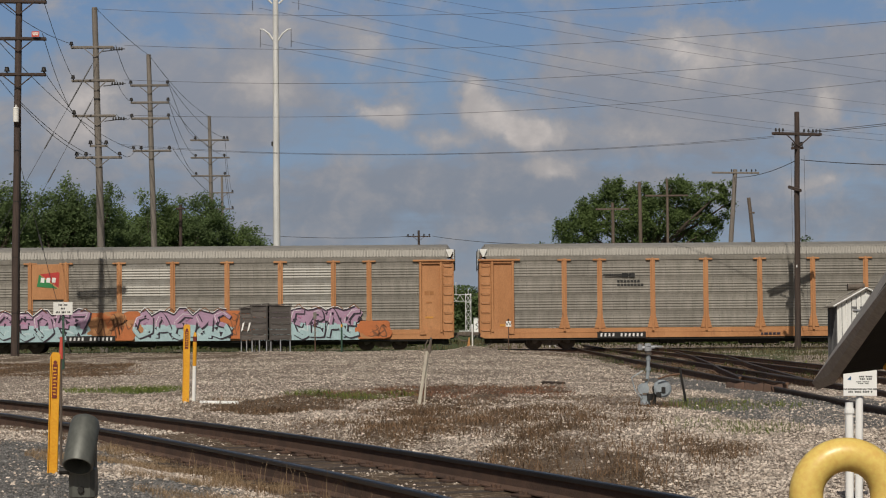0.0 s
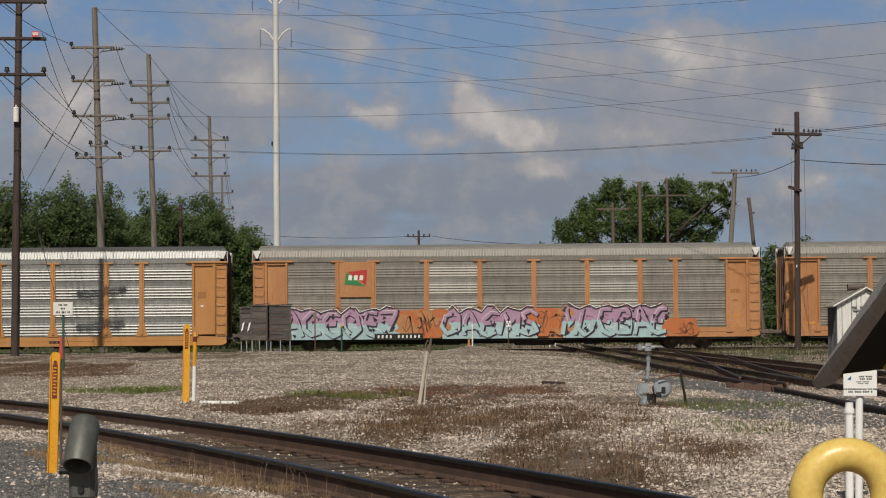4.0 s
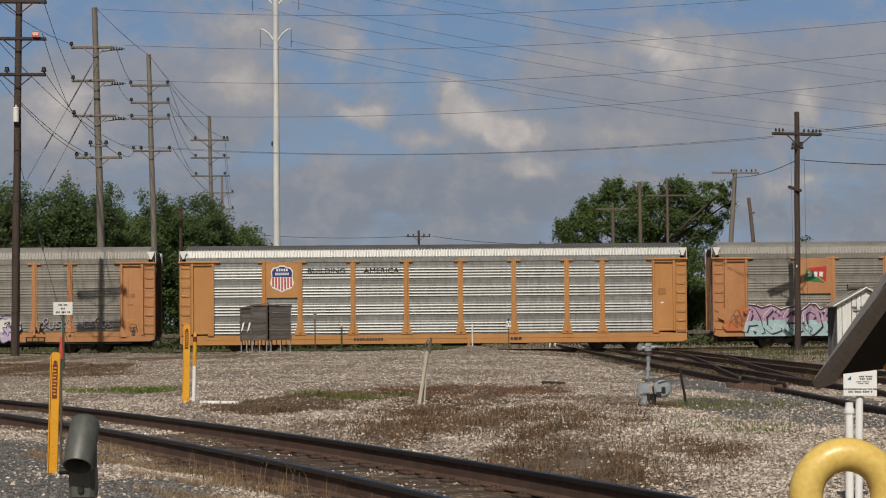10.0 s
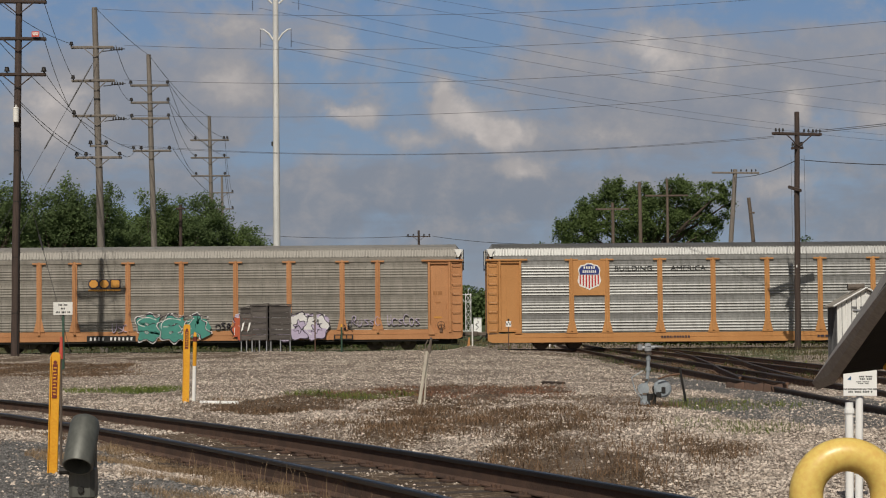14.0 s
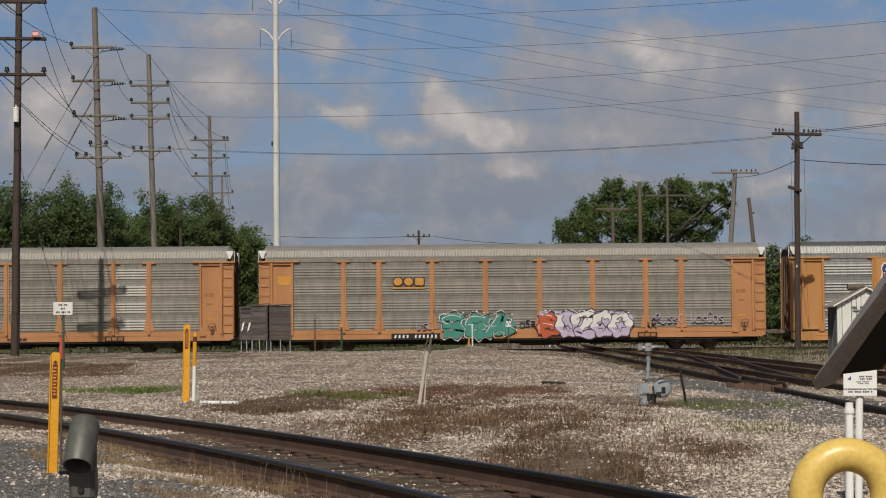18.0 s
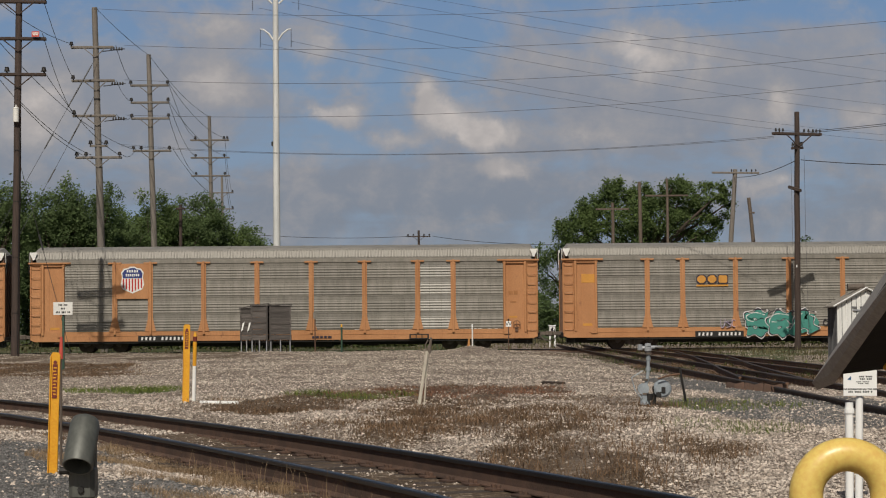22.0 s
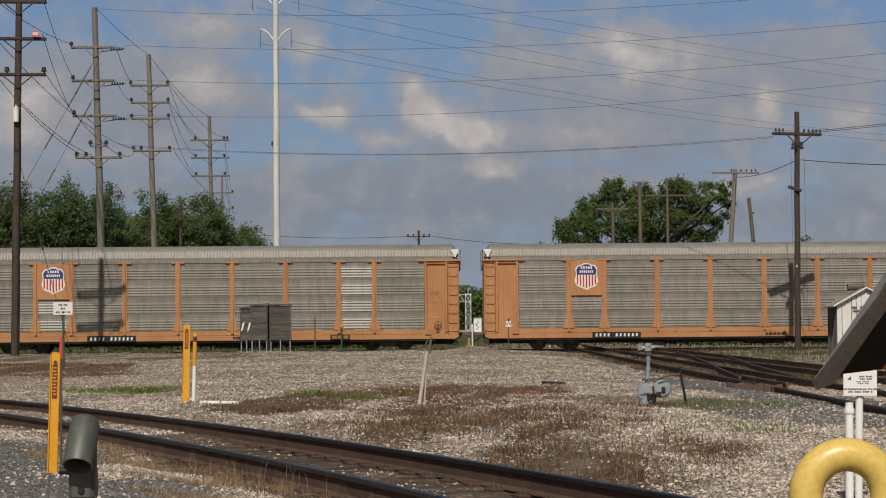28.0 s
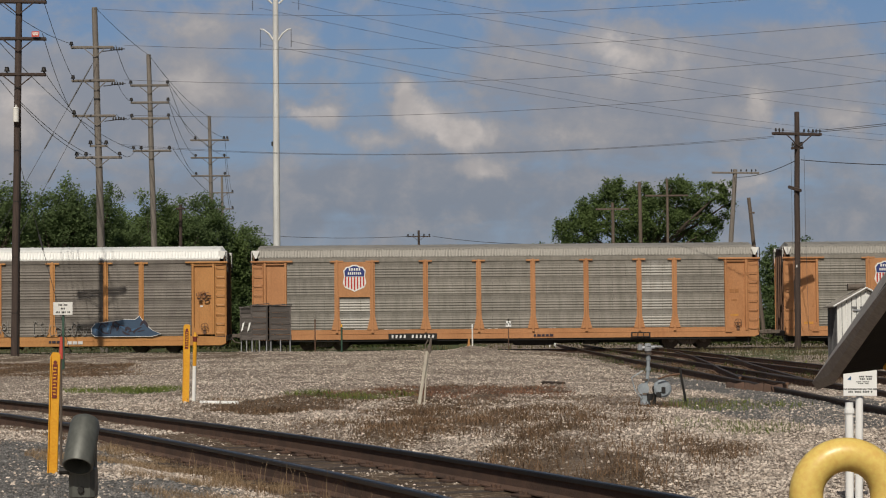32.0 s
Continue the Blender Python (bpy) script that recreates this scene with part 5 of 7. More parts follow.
TRAIN = [
    (56.95, "galv", "roof", "orange", True, "orange car carrier with grey weathered corrugated sides", [bars(-6.2, 3.98, [1.5], 0.03, "letter_black", None, "lettering"), bars(-6.2, 3.88, [1.3], 0.03, "letter_black", None, "lettering"), bars(-5.6, 3.93, [0.34, 0.3], 0.22, "letter_black", None, "lettering"), bars(-5.6, 3.62, [0.13] * 7, 0.1, "letter_black", None, "lettering"), bars(-5.5, 3.42, [0.13] * 8, 0.1, "letter_black", None, "lettering"), plates(-6.0)]),
    (28.42, "galv", "roof", "orange", True, "orange car carrier with grey sides and a pink and blue mural", [flag, *MURAL, plates(-5.8, 0.13)], False, (3, 6)),
    (-0.14, "galv_clean", "roof_clean", "orange_bright", False, "orange car carrier with bright clean silver sides and a shield", [shield, slogan, small_plates]),
    (-28.6, "galv", "roof", "orange", True, "orange car carrier with grey sides, teal and red graffiti", [emblem_blocks, TEAL, RED_WHITE, tag(0.35, 1.25, 1.2, 1.75, 31, "ink"), tag(7.05, 7.7, 1.1, 1.6, 32, "ink"), tag(7.6, 9.2, 1.35, 1.85, 33, "lilac", 0.018), tag(9.5, 11.3, 1.35, 1.95, 34, "lilac", 0.02), tag(-5.2, -4.2, 1.1, 1.6, 35, "lilac"), bars(-12.2, 3.78, [0.75], 0.46, "logo_orange", None, "placard"), plates(-5.2)], True),
    (-57.08, "galv", "roof", "orange", True, "orange car carrier with weathered grey sides and a shield board", [shield, plates(-6.5)], True, (7,)),
    (-85.57, "galv", "roof", "orange", True, "orange car carrier with weathered grey sides and a shield", [shield, plates(-5.0)], True, (1, 7)),
    (-114.1, "galv_dark", "roof_white", "orange_bright", False, "orange car carrier with dark stained sides and white roof", [blue_piece, tag(-1.2, 2.2, 0.95, 2.05, 41, "worn_chalk", 0.012), tag(3.3, 6.2, 0.95, 1.7, 42, "worn_chalk", 0.009), tag(11.95, 12.75, 3.0, 3.3, 43, "ink", 0.012), tag(12.05, 12.7, 2.72, 2.95, 44, "ink", 0.012), bars(5.5, 0.55, [0.24, 0.24, 0.24], 0.17, "chalk", None, "lettering"), small_plates], True),
]
cars = [build_car(-3.35 + dx, *rest) for dx, *rest in TRAIN]

# travel of the train in metres at each time, from its place at 9 s
RUN = [(0.0, -36.95), (2.0, -28.78), (5.5, -14.34), (9.0, 0.0), (12.0, 12.31), (14.5, 22.57), (16.5, 30.66), (19.0, 40.88), (22.0, 53.05), (25.0, 65.2), (27.5, 75.28), (28.0, 77.32), (30.0, 85.4), (32.0, 93.4)]


def motions():
    for (dx, *_), car in zip(TRAIN, cars):
        walk(car, [(t, pose(-3.35 + dx + s, TRAIN_Y, -0.0365)) for t, s in RUN])
    # wheels roll with the travel
    ts = [i * 4 / 30 for i in range(241)]
    travel = np.interp(ts, [t for t, _ in RUN], [s for _, s in RUN])
    for w, dx in WHEELSETS:
        rows = [(t, Matrix.Translation((dx, 0, 0.42)) @ Matrix.Rotation(s / 0.42, 4, "Y")) for t, s in zip(ts, travel)]
        walk(w, rows)
    walk(backdrop, [(0.0, settle(pose(0, 1500, 0))), (32.0, settle(pose(-85, 1500, 0)))])


# ---- poles and wires ----
def pole(name, label, base, top, r0, r1, material, arms, group="utility poles", extras=None):
    """A round wooden pole from base to top with cross arms: (height, left reach, right reach, turn, insulators at reaches, brace)."""
    bx, by, bz = base
    ob = thing(name, label, "utility pole", group, m=pose(bx, by, bz))
    T = Vector(top) - Vector(base)
    g = Geo()
    pts = [T * (i / 8) + Vector((0.012 * math.sin(i * 2.1), 0.012 * math.cos(i * 1.3), 0)) * (0 < i < 8) for i in range(9)]
    g.sweep(pts, [r0 + (r1 - r0) * i / 8 for i in range(9)], 12)
    part("shaft", g, material, ob, smooth=True)
    for z, left, right, turn, ins, brace in arms:
        c = T * ((z - bz) / T.z)
        R = pose(c.x, c.y, c.z, 0, 0, turn)
        arm = part("crossarm", Geo().box((right - left) / 2, -r1 + 0.02, 0, left + right, 0.1, 0.13, 0.012), material, ob, m=R)
        if brace:
            part("crossarm", Geo().box((right - left) / 2, r1 - 0.02, 0, left + right, 0.1, 0.13, 0.012), material, ob, m=R)
        if brace:
            g = Geo()
            for s, w in ((-1, left), (1, right)):
                if w > 0.4:
                    g.tube((s * min(w * 0.62, 0.75), -r1 - 0.11, -0.03), (s * 0.02, -r1 - 0.05, -0.62), 0.03, n=6)
            part("brace", g, material, arm)
        for u in ins:
            part("insulator", shared("insulator", insulator_mesh), None, arm, m=pose(u, -r1 + 0.02, 0.06) @ Matrix.Diagonal((2.5, 2.5, 1.15, 1) if len(ins) < 5 else (1.1, 1.1, 0.8, 1)))
    if extras:
        extras(ob, T)
    return ob


def insulator_mesh():
    g = Geo()
    g.tube((0, 0, 0), (0, 0, 0.08), 0.014, n=6)
    g.tube((0, 0, 0.06), (0, 0, 0.1), 0.06, 0.045, 10)
    g.tube((0, 0, 0.1), (0, 0, 0.2), 0.05, 0.035, 10)
    g.tube((0, 0, 0.2), (0, 0, 0.24), 0.045, 0.03, 10)
    return g.mesh("insulator", M["ceramic"], smooth=True)


def extras_a(ob, T):
    def at(z):
        return T * (z / T.z)
    part("street_sign", Geo().box(0.84, -0.3, 15.0, 0.36, 0.02, 0.26, 0.004), M["red"], ob, "small red warning sign", m=pose(T.x * 0.85, 0, 0))
    part("lettering", Geo().box(0.84, -0.313, 15.05, 0.28, 0.006, 0.05).box(0.84, -0.313, 14.97, 0.24, 0.006, 0.04), M["white"], ob, "pale bars of lettering", m=pose(T.x * 0.85, 0, 0))
    can = Geo().tube((0, 0, 0), (0, 0, 0.62), 0.14, n=14).tube((0, 0, 0.62), (0, 0, 0.68), 0.15, 0.11, 14).tube((0, 0, 0.68), (0, 0, 0.8), 0.03, n=6)
    c = at(10.9)
    part("transformer", can, M["white"], ob, "white transformer can", smooth=True, m=pose(c.x - 0.02, c.y - 0.28, c.z))
    g = Geo()
    for i, z in enumerate((2.0, 4.6, 7.2, 9.6, 12.5)):
        c = at(z)
        g.box(c.x, c.y - 0.19, c.z, 0.26, 0.02, 0.03)
    g.tube((0.14, -0.14, 0.1), (T.x * 0.55 + 0.15, -0.16, 10.6), 0.022, n=6)
    part("conduit", g, M["black"], ob)


pole("utility_pole", "tall brown wooden pole with three long crossarms", (-18.97, 56.7, 0.05), (-18.76, 56.7, 18.4), 0.205, 0.148, M["pole_brown"],
     [(16.62, 1.28, 1.28, 6, (-1.23, 1.23), True), (14.88, 1.28, 1.28, 6, (-1.23,), True), (13.2, 1.28, 1.28, 6, (-1.23, -0.5, 1.2), True)], extras=extras_a)


def dead_ends(reach):
    def fn(ob, T):
        for z in (18.42, 16.3, 14.15):
            for s in (1,):
                g = Geo()
                x0 = T.x * z / T.z
                for i in range(5):
                    g.tube((x0 + reach + i * 0.16, -0.22, z + 0.05), (x0 + reach + 0.07 + i * 0.16, -0.22, z + 0.045), 0.1, 0.1, 10)
                g.tube((x0 + reach - 0.5, -0.22, z - 0.1), (x0 + reach + 0.85, -0.22, z + 0.05), 0.03, n=6)
                part("strain_insulator", g, M["ceramic"], ob)
        g = Geo()
        for z in (9.0, 12.6, 15.4):
            c = T * (z / T.z)
            g.tube((c.x, c.y, c.z - 0.06), (c.x, c.y, c.z + 0.06), 0.2, n=12)
        part("band", g, M["black"], ob)
    return fn


pole("utility_pole", "tall grey wooden pole with dead-end crossarms", (-19.35, 74, -0.2), (-19.9, 74, 20.85), 0.26, 0.17, M["pole_grey"],
     [(18.4, 1.5, 1.1, 0, (-1.45,), True), (16.35, 1.5, 1.1, 0, (-1.4,), True), (14.2, 1.5, 1.1, 0, (-1.4,), True), (11.65, 1.4, 1.4, 0, (-1.3, -0.75, 1.3), True), (12.35, 0.5, 0.6, 0, (-0.45, 0.5), False)], extras=dead_ends(0.95))
pole("utility_pole", "tall grey wooden pole with four crossarms", (-18.75, 86, -0.2), (-19.3, 86, 20.6), 0.25, 0.16, M["pole_grey"],
     [(18.4, 1.35, 1.35, 0, (-1.3, 1.3), True), (17.18, 1.35, 1.35, 0, (-1.3, 1.3), True), (16.05, 1.35, 1.35, 0, (-1.3, 1.3), True), (13.75, 1.3, 1.4, 0, (-1.25, -0.7, 1.3), True)])
pole("utility_pole", "wooden pole with three crossarms and strings of insulators", (-18.8, 110, -0.3), (-19.2, 110, 20.3), 0.24, 0.15, M["pole_grey"],
     [(18.1, 1.75, 1.75, 0, (-1.3, 1.3, 1.6), True), (16.5, 1.75, 1.75, 0, (-1.3, 1.3), True), (14.85, 1.75, 1.75, 0, (-1.3, 1.3), True)])
pole("utility_pole", "distant wooden pole with short crossarms", (-24.5, 150, -0.4), (-24.65, 150, 19.8), 0.22, 0.14, M["pole_grey"],
     [(17.6, 1.4, 1.4, 0, (1.3,), True), (15.6, 1.4, 1.4, 0, (1.3,), True), (12.4, 1.6, 3.2, 0, (), False)])


def extras_f(ob, T):
    g = Geo()
    for z in (10.1,):
        g.box(0.12, 0.0, z, 1.15, 0.16, 0.14, 0.015, m=pose(0, 0, 0, 0, -5, 55))
    part("crossarm", g, M["pole_brown"], ob)
    for u in (-0.5, -0.3, 0.35, 0.5):
        part("insulator", shared("insulator", insulator_mesh), None, ob, m=pose(0.12 + u * 0.62, u * 0.8, 10.15 + u * 0.08))
    part("stub_arm", Geo().box(-0.05, -0.1, 8.05, 0.75, 0.14, 0.16, 0.02, m=pose(0, 0, 0, 0, 18, -40)), M["pole_brown"], ob)
    g = Geo()
    for x, r in ((-0.24, 0.008), (0.42, 0.008)):
        g.sweep([(x, -0.2, 9.7), (x + 0.02, -0.2, 6), (x + 0.1, -0.2, 1.0)], r, 5)
    part("guy_wire", g, M["wire"], ob)
    part("tag", Geo().box(-0.02, -0.17, 4.2, 0.05, 0.01, 0.12, 0.002), M["white"], ob, "small white tag")


pole("telegraph_pole", "dark brown wooden pole with a skewed crossarm", (18.64, 60.3, -0.1), (18.76, 60.3, 11.8), 0.165, 0.125, M["pole_brown"],
     [(10.69, 1.35, 1.35, 20, (-1.25, -1.05, -0.85, 0.35, 0.6, 0.85, 1.05, 1.25), True)], extras=extras_f)
pole("telegraph_pole", "leaning weathered pole with a long crossarm", (21.2, 85, -0.2), (22.05, 85, 12.0), 0.2, 0.15, M["pole_grey"],
     [(11.75, 1.75, 1.75, 12, (-0.3, 0.4, 0.8, 1.2, 1.5), False)])
pole("pole_stub", "leaning pole stub without crossarms", (24.8, 88, -0.2), (23.78, 88, 10.3), 0.17, 0.13, M["pole"], [(9.2, 0.12, 0.3, 0, (), False)])
pole("telegraph_pole", "pole half hidden in the tree", (16.35, 90, -0.2), (16.2, 90, 11.75), 0.17, 0.13, M["pole"], [])
pole("telegraph_pole", "thin pole with a pale crossarm before the tree", (18.75, 92, -0.2), (18.65, 92, 12.2), 0.13, 0.1, M["pole"], [(10.9, 1.7, 1.6, 0, (), False)])
pole("telegraph_pole", "short pole with a pale crossarm before the tree", (14.6, 92, -0.2), (14.5, 92, 10.4), 0.15, 0.12, M["pole"], [(9.9, 1.3, 1.25, 0, (), False)])
pole("telegraph_pole", "far pole with a dark crossarm", (-0.4, 160, -0.4), (-0.4, 160, 13.5), 0.2, 0.15, M["pole_brown"], [(12.7, 1.55, 1.55, 0, (-1.4, -0.7, 0.7, 1.4), True)])
pole("telegraph_pole", "far pole with one pale crossarm", (8.3, 130, -0.3), (8.3, 130, 6.6), 0.12, 0.09, M["pole_grey"], [(4.7, 0.9, 0.95, 0, (), False)])
pole("pole_stub", "short brown stub pole against the trees", (-17.7, 89, -0.2), (-17.65, 89, 10.2), 0.14, 0.12, M["pole_brown"], [(9.9, 0.35, 0.35, 0, (), False)])

steel = thing("steel_pole", "tall white galvanised steel pole with curved arms", "transmission pole", m=pose(-9.55, 80, -0.2))
part("shaft", Geo().sweep([(0, 0, 0), (0, 0, 10), (0, 0, 20), (0, 0, 30)], [0.26, 0.225, 0.19, 0.16], 16), M["steelpole"], steel, smooth=True)
for z, k_ in ((20.85, 1.0), (23.3, 1.5), (26.0, 1.0)):
    for s in (-k_, k_):
        a = part("arm", Geo().sweep([(s * 0.15, 0, z - 0.5), (s * 0.45, 0, z - 0.05), (s * 0.8, 0, z + 0.22), (s * 1.02, 0, z + 0.25)], [0.07, 0.06, 0.05, 0.035], 8), M["steelpole"], steel, smooth=True)
        g = Geo()
        for k in range(9):
            g.tube((s * 1.02, 0, z + 0.2 - k * 0.13), (s * 1.02, 0, z + 0.12 - k * 0.13), 0.03, 0.02, 8)
        part("insulator_string", g, M["ceramic"], a)
part("climbing_step", Geo().box(-0.22, 0, 13.5, 0.2, 0.05, 0.3, 0.01).box(0.2, 0, 6.2, 0.12, 0.05, 0.2, 0.01), M["black"], steel)


def wire(p0, p1, sag, r, name="overhead_wire", label="thin dark overhead wire"):
    p0, p1 = Vector(p0), Vector(p1)
    pts = []
    for i in range(25):
        k = i / 24
        q = p0.lerp(p1, k)
        q.z -= sag * 4 * k * (1 - k)
        pts.append(spot_at(q))
    return thing(name, label, "wire", "overhead wires", data=Geo().sweep(pts, r, 5).mesh(name, M["wire"]))


# ---- trees ----
def tree(base, parts_, seed, leaf, material, trunk_r=0.25, label="leafy broadleaf tree with a full green crown", flake=0.3, group="trees"):
    """parts_: clumps of the crown as (x, z, y, rx, rz, leaves), from the foot of the trunk."""
    rng = np.random.RandomState(seed)
    ob = thing("tree", label, "tree", group, m=pose(*base))
    top = max(p[1] for p in parts_)
    g = Geo()
    g.sweep([(0, 0, -0.2), (0.1, 0, top * 0.25), (-0.05, 0.05, top * 0.5), (0.05, 0, top * 0.85)], [trunk_r, trunk_r * 0.8, trunk_r * 0.6, trunk_r * 0.2], 9)
    for x, z, y, rx, rz, n in parts_:
        z0 = min(top * 0.5, z * 0.6)
        g.sweep([(0, 0, z0), (x * 0.5, y * 0.5, (z0 + z) * 0.5 + 0.2), (x, y, z)], [trunk_r * 0.5, trunk_r * 0.3, trunk_r * 0.1], 6)
    part("trunk", g, M["bark"], ob, smooth=True)
    vs, fs = [], []
    P = []
    for x, z, y, rx, rz, n in parts_:
        n = int(n * 3.8)
        m = max(3, int(n / 90))
        u = rng.normal(size=(m, 3))
        u /= np.linalg.norm(u, axis=1)[:, None]
        u *= (rng.uniform(0.25, 1, (m, 1))) ** 0.5
        c = np.array([x, y, z]) + u * [rx, rx * 0.8, rz]
        k = int(n / m)
        q = np.repeat(c, k, 0) + rng.normal(size=(m * k, 3)) * (0.2 * np.array([rx, rx, rz]) ** 0.6)
        P.append(q)
    P = np.concatenate(P)
    n = len(P)
    face = rng.normal(size=(n, 3)) * 0.62 + [-0.1, -0.5, 0.8]
    a = np.cross(face, rng.normal(size=(n, 3)))
    a /= np.linalg.norm(a, axis=1)[:, None]
    b = np.cross(face, a)
    b /= np.linalg.norm(b, axis=1)[:, None]
    s = 0.78 * flake * rng.uniform(0.5, 1.2, (n, 1))
    c = np.cross(a, b)
    V = np.stack([P - a * s * 0.5, P + b * s * 0.28 + c * s * 0.06, P + a * s * 0.5, P - b * s * 0.28 + c * s * 0.06], 1).reshape(-1, 3)
    me = bpy.data.meshes.new("crown")
    me.from_pydata(V.tolist(), [], np.arange(4 * n).reshape(n, 4).tolist())
    me.materials.append(material)
    part("crown", me, None, ob)
    return ob


def clumps(rng, cx, cz, rx, rz, k, n):
    out = []
    for i in range(k):
        a = rng.uniform(0, 6.28)
        r = math.sqrt(rng.uniform(0, 1))
        f = rng.uniform(0.34, 0.56)
        out.append((cx + rx * r * math.cos(a) * 0.85, cz + rz * r * math.sin(a) * 0.85, rng.uniform(-1, 1) * rx * 0.5, rx * f, rz * f, n // k))
    return out


rng = random.Random(3)
BIG = [(-5.1, 9.9, 1.0), (-4.4, 10.7, 0.9), (-3.1, 11.6, 1.0), (-1.9, 11.9, 1.0), (-0.6, 11.2, 1.2), (-3.8, 9.4, 1.35), (-1.5, 9.8, 1.5), (0.6, 11.4, 0.9), (0.8, 9.9, 1.5), (2.0, 12.2, 0.8), (3.0, 12.3, 0.8),
       (2.6, 11.0, 1.3), (3.3, 9.4, 1.5), (4.2, 11.6, 0.8), (4.9, 12.3, 0.45), (5.6, 11.6, 0.7), (6.5, 12.2, 0.6), (6.8, 11.1, 0.7), (4.7, 10.3, 0.8), (6.2, 9.4, 0.8), (5.2, 9.0, 1.0), (-5.4, 8.8, 1.1), (-6.5, 8.9, 0.9)]
tree((18.0, 97, -0.2), [(x, z, rng.uniform(-1.5, 1.5), r * 1.08, r * 1.08, int((470 if x < 4 else 300) * r ** 1.6)) for x, z, r in BIG] + clumps(rng, 0, 6.2, 5.6, 3.0, 16, 5200), 5, 0.24, M["leaf"], 0.4, "large round leafy tree with gaps in its crown")
for x, y, r, h, sd, mt in ((-30.9, 88, 2.2, 13.0, 6, "leaf_dark"), (-29.2, 93, 2.1, 10.7, 7, "leaf_dark"), (-27.8, 92, 2.2, 11.7, 8, "leaf_dark"), (-25.3, 92, 2.5, 12.4, 9, "leaf_dark"), (-23.4, 95, 2.4, 11.2, 10, "leaf_dark"),
                           (-21.6, 97, 2.6, 11.3, 11, "leaf"), (-19.4, 98, 2.8, 11.7, 12, "leaf_dark"), (-17.7, 100, 2.5, 11.2, 18, "leaf"), (-15.2, 101, 1.9, 9.1, 19, "leaf_dark"), (-36.0, 94, 4.0, 12.5, 20, "leaf_dark"), (-27.0, 103, 5.0, 10.8, 21, "leaf_dark"), (-21.0, 105, 5.0, 10.9, 22, "leaf_dark"), (-16.8, 106, 3.2, 10.0, 23, "leaf_dark"), (-33.0, 104, 5.0, 11.4, 24, "leaf_dark")):
    tree((x, y, -0.2), clumps(rng, 0, h * 0.66, r * 1.25, h * 0.34, 18, 5600) + clumps(rng, 0, h * 0.3, r * 1.25, h * 0.32, 9, 1500), sd, 0.2, M[mt], 0.3, "dark dense leafy tree at the tree line" if mt == "leaf_dark" else "sunlit green leafy tree at the tree line")
tree((12.2, 101, -0.2), clumps(rng, 0, 5.2, 3.0, 3.6, 10, 3600) + clumps(rng, 0, 2.2, 3, 2.4, 6, 2400), 13, 0.3, M["leaf_dark"], 0.25, "smaller leafy tree beside the large one")
tree((22.5, 102, -0.2), clumps(rng, 0, 5.0, 3.2, 4.2, 10, 3600) + clumps(rng, 0, 2.2, 3, 2.4, 6, 2400), 14, 0.3, M["leaf"], 0.25, "leafy tree behind leaning poles")
tree((26.4, 92, -0.2), clumps(rng, 0, 3.2, 2.2, 3.2, 8, 2600) + clumps(rng, 0, 1.4, 2.4, 1.5, 5, 1500), 15, 0.3, M["leaf_dark"], 0.2, "low bushy tree behind the track")
tree((-11.6, 98, -0.2), clumps(rng, 0, 2.4, 2.6, 2.2, 8, 2600), 16, 0.3, M["leaf_dark"], 0.2, "low bushy tree behind the track")


def far_woods(name, x0, x1, y, h0, h1, seed, n, label, material, leaf=0.0016):
    """A far line of trees as one mass of leaf clumps."""
    r = np.random.RandomState(seed)
    k = max(4, int((x1 - x0) / 5))
    cx = r.uniform(x0, x1, k)
    ch = r.uniform(h0, h1, k)
    i = r.randint(0, k, n)
    a = r.uniform(0, 6.283, n)
    rad = np.sqrt(r.uniform(0, 1, n))
    w = (x1 - x0) / k * 1.5
    P = np.stack([cx[i] + rad * np.cos(a) * w, y + r.uniform(-4, 4, n), ch[i] * (0.5 + 0.5 * rad * np.sin(a))], 1)
    u = r.normal(size=(n, 3))
    v = np.cross(u, r.normal(size=(n, 3)))
    u /= np.linalg.norm(u, axis=1)[:, None]
    v /= np.linalg.norm(v, axis=1)[:, None]
    s = r.uniform(0.5, 1.2, (n, 1)) * leaf * y
    P = np.stack(to_world(P[:, 0], P[:, 1], P[:, 2]), 1)
    V = np.stack([P - u * s, P + v * s * 0.6, P + u * s, P - v * s * 0.6], 1).reshape(-1, 3)
    me = bpy.data.meshes.new(name)
    me.from_pydata(V.tolist(), [], np.arange(4 * n).reshape(n, 4).tolist())
    me.materials.append(material)
    return thing(name, label, "trees", kind="stuff", data=me)


far_woods("far_woods", -45, -9, 240, 6.5, 9.5, 4, 20000, "distant line of green trees", M["leaf_dark"])
far_woods("far_woods", 3.5, 30, 235, 7.2, 10.6, 9, 15000, "distant green trees beyond the signal bridge", M["leaf_dark"])
far_woods("far_woods", 15, 150, 260, 6, 9, 5, 26000, "distant line of green trees", M["leaf_dark"])
far_woods("far_woods", -160, -40, 250, 8, 13, 6, 12000, "distant line of green trees", M["leaf_dark"])
far_woods("far_woods", 94, 103, 300, 14, 22, 7, 3500, "far treetop above the train", M["leaf_dark"])
# weeds in the lowered grass colour stand in for shade under the cars
far_woods("weeds", -44, 6, 72.5, 0.3, 0.8, 10, 12000, "rank weeds behind the main track, dark for the shade under the cars", M["trackgrass"], 0.0013)
far_woods("weeds", 14, 44, 72.5, 0.3, 0.8, 11, 7000, "rank weeds behind the main track, dark for the shade under the cars", M["trackgrass"], 0.0013)
far_woods("shrubs", -14, -5, 100, 1.5, 3.6, 8, 9000, "dark shrubs behind the track", M["leaf_dark"])

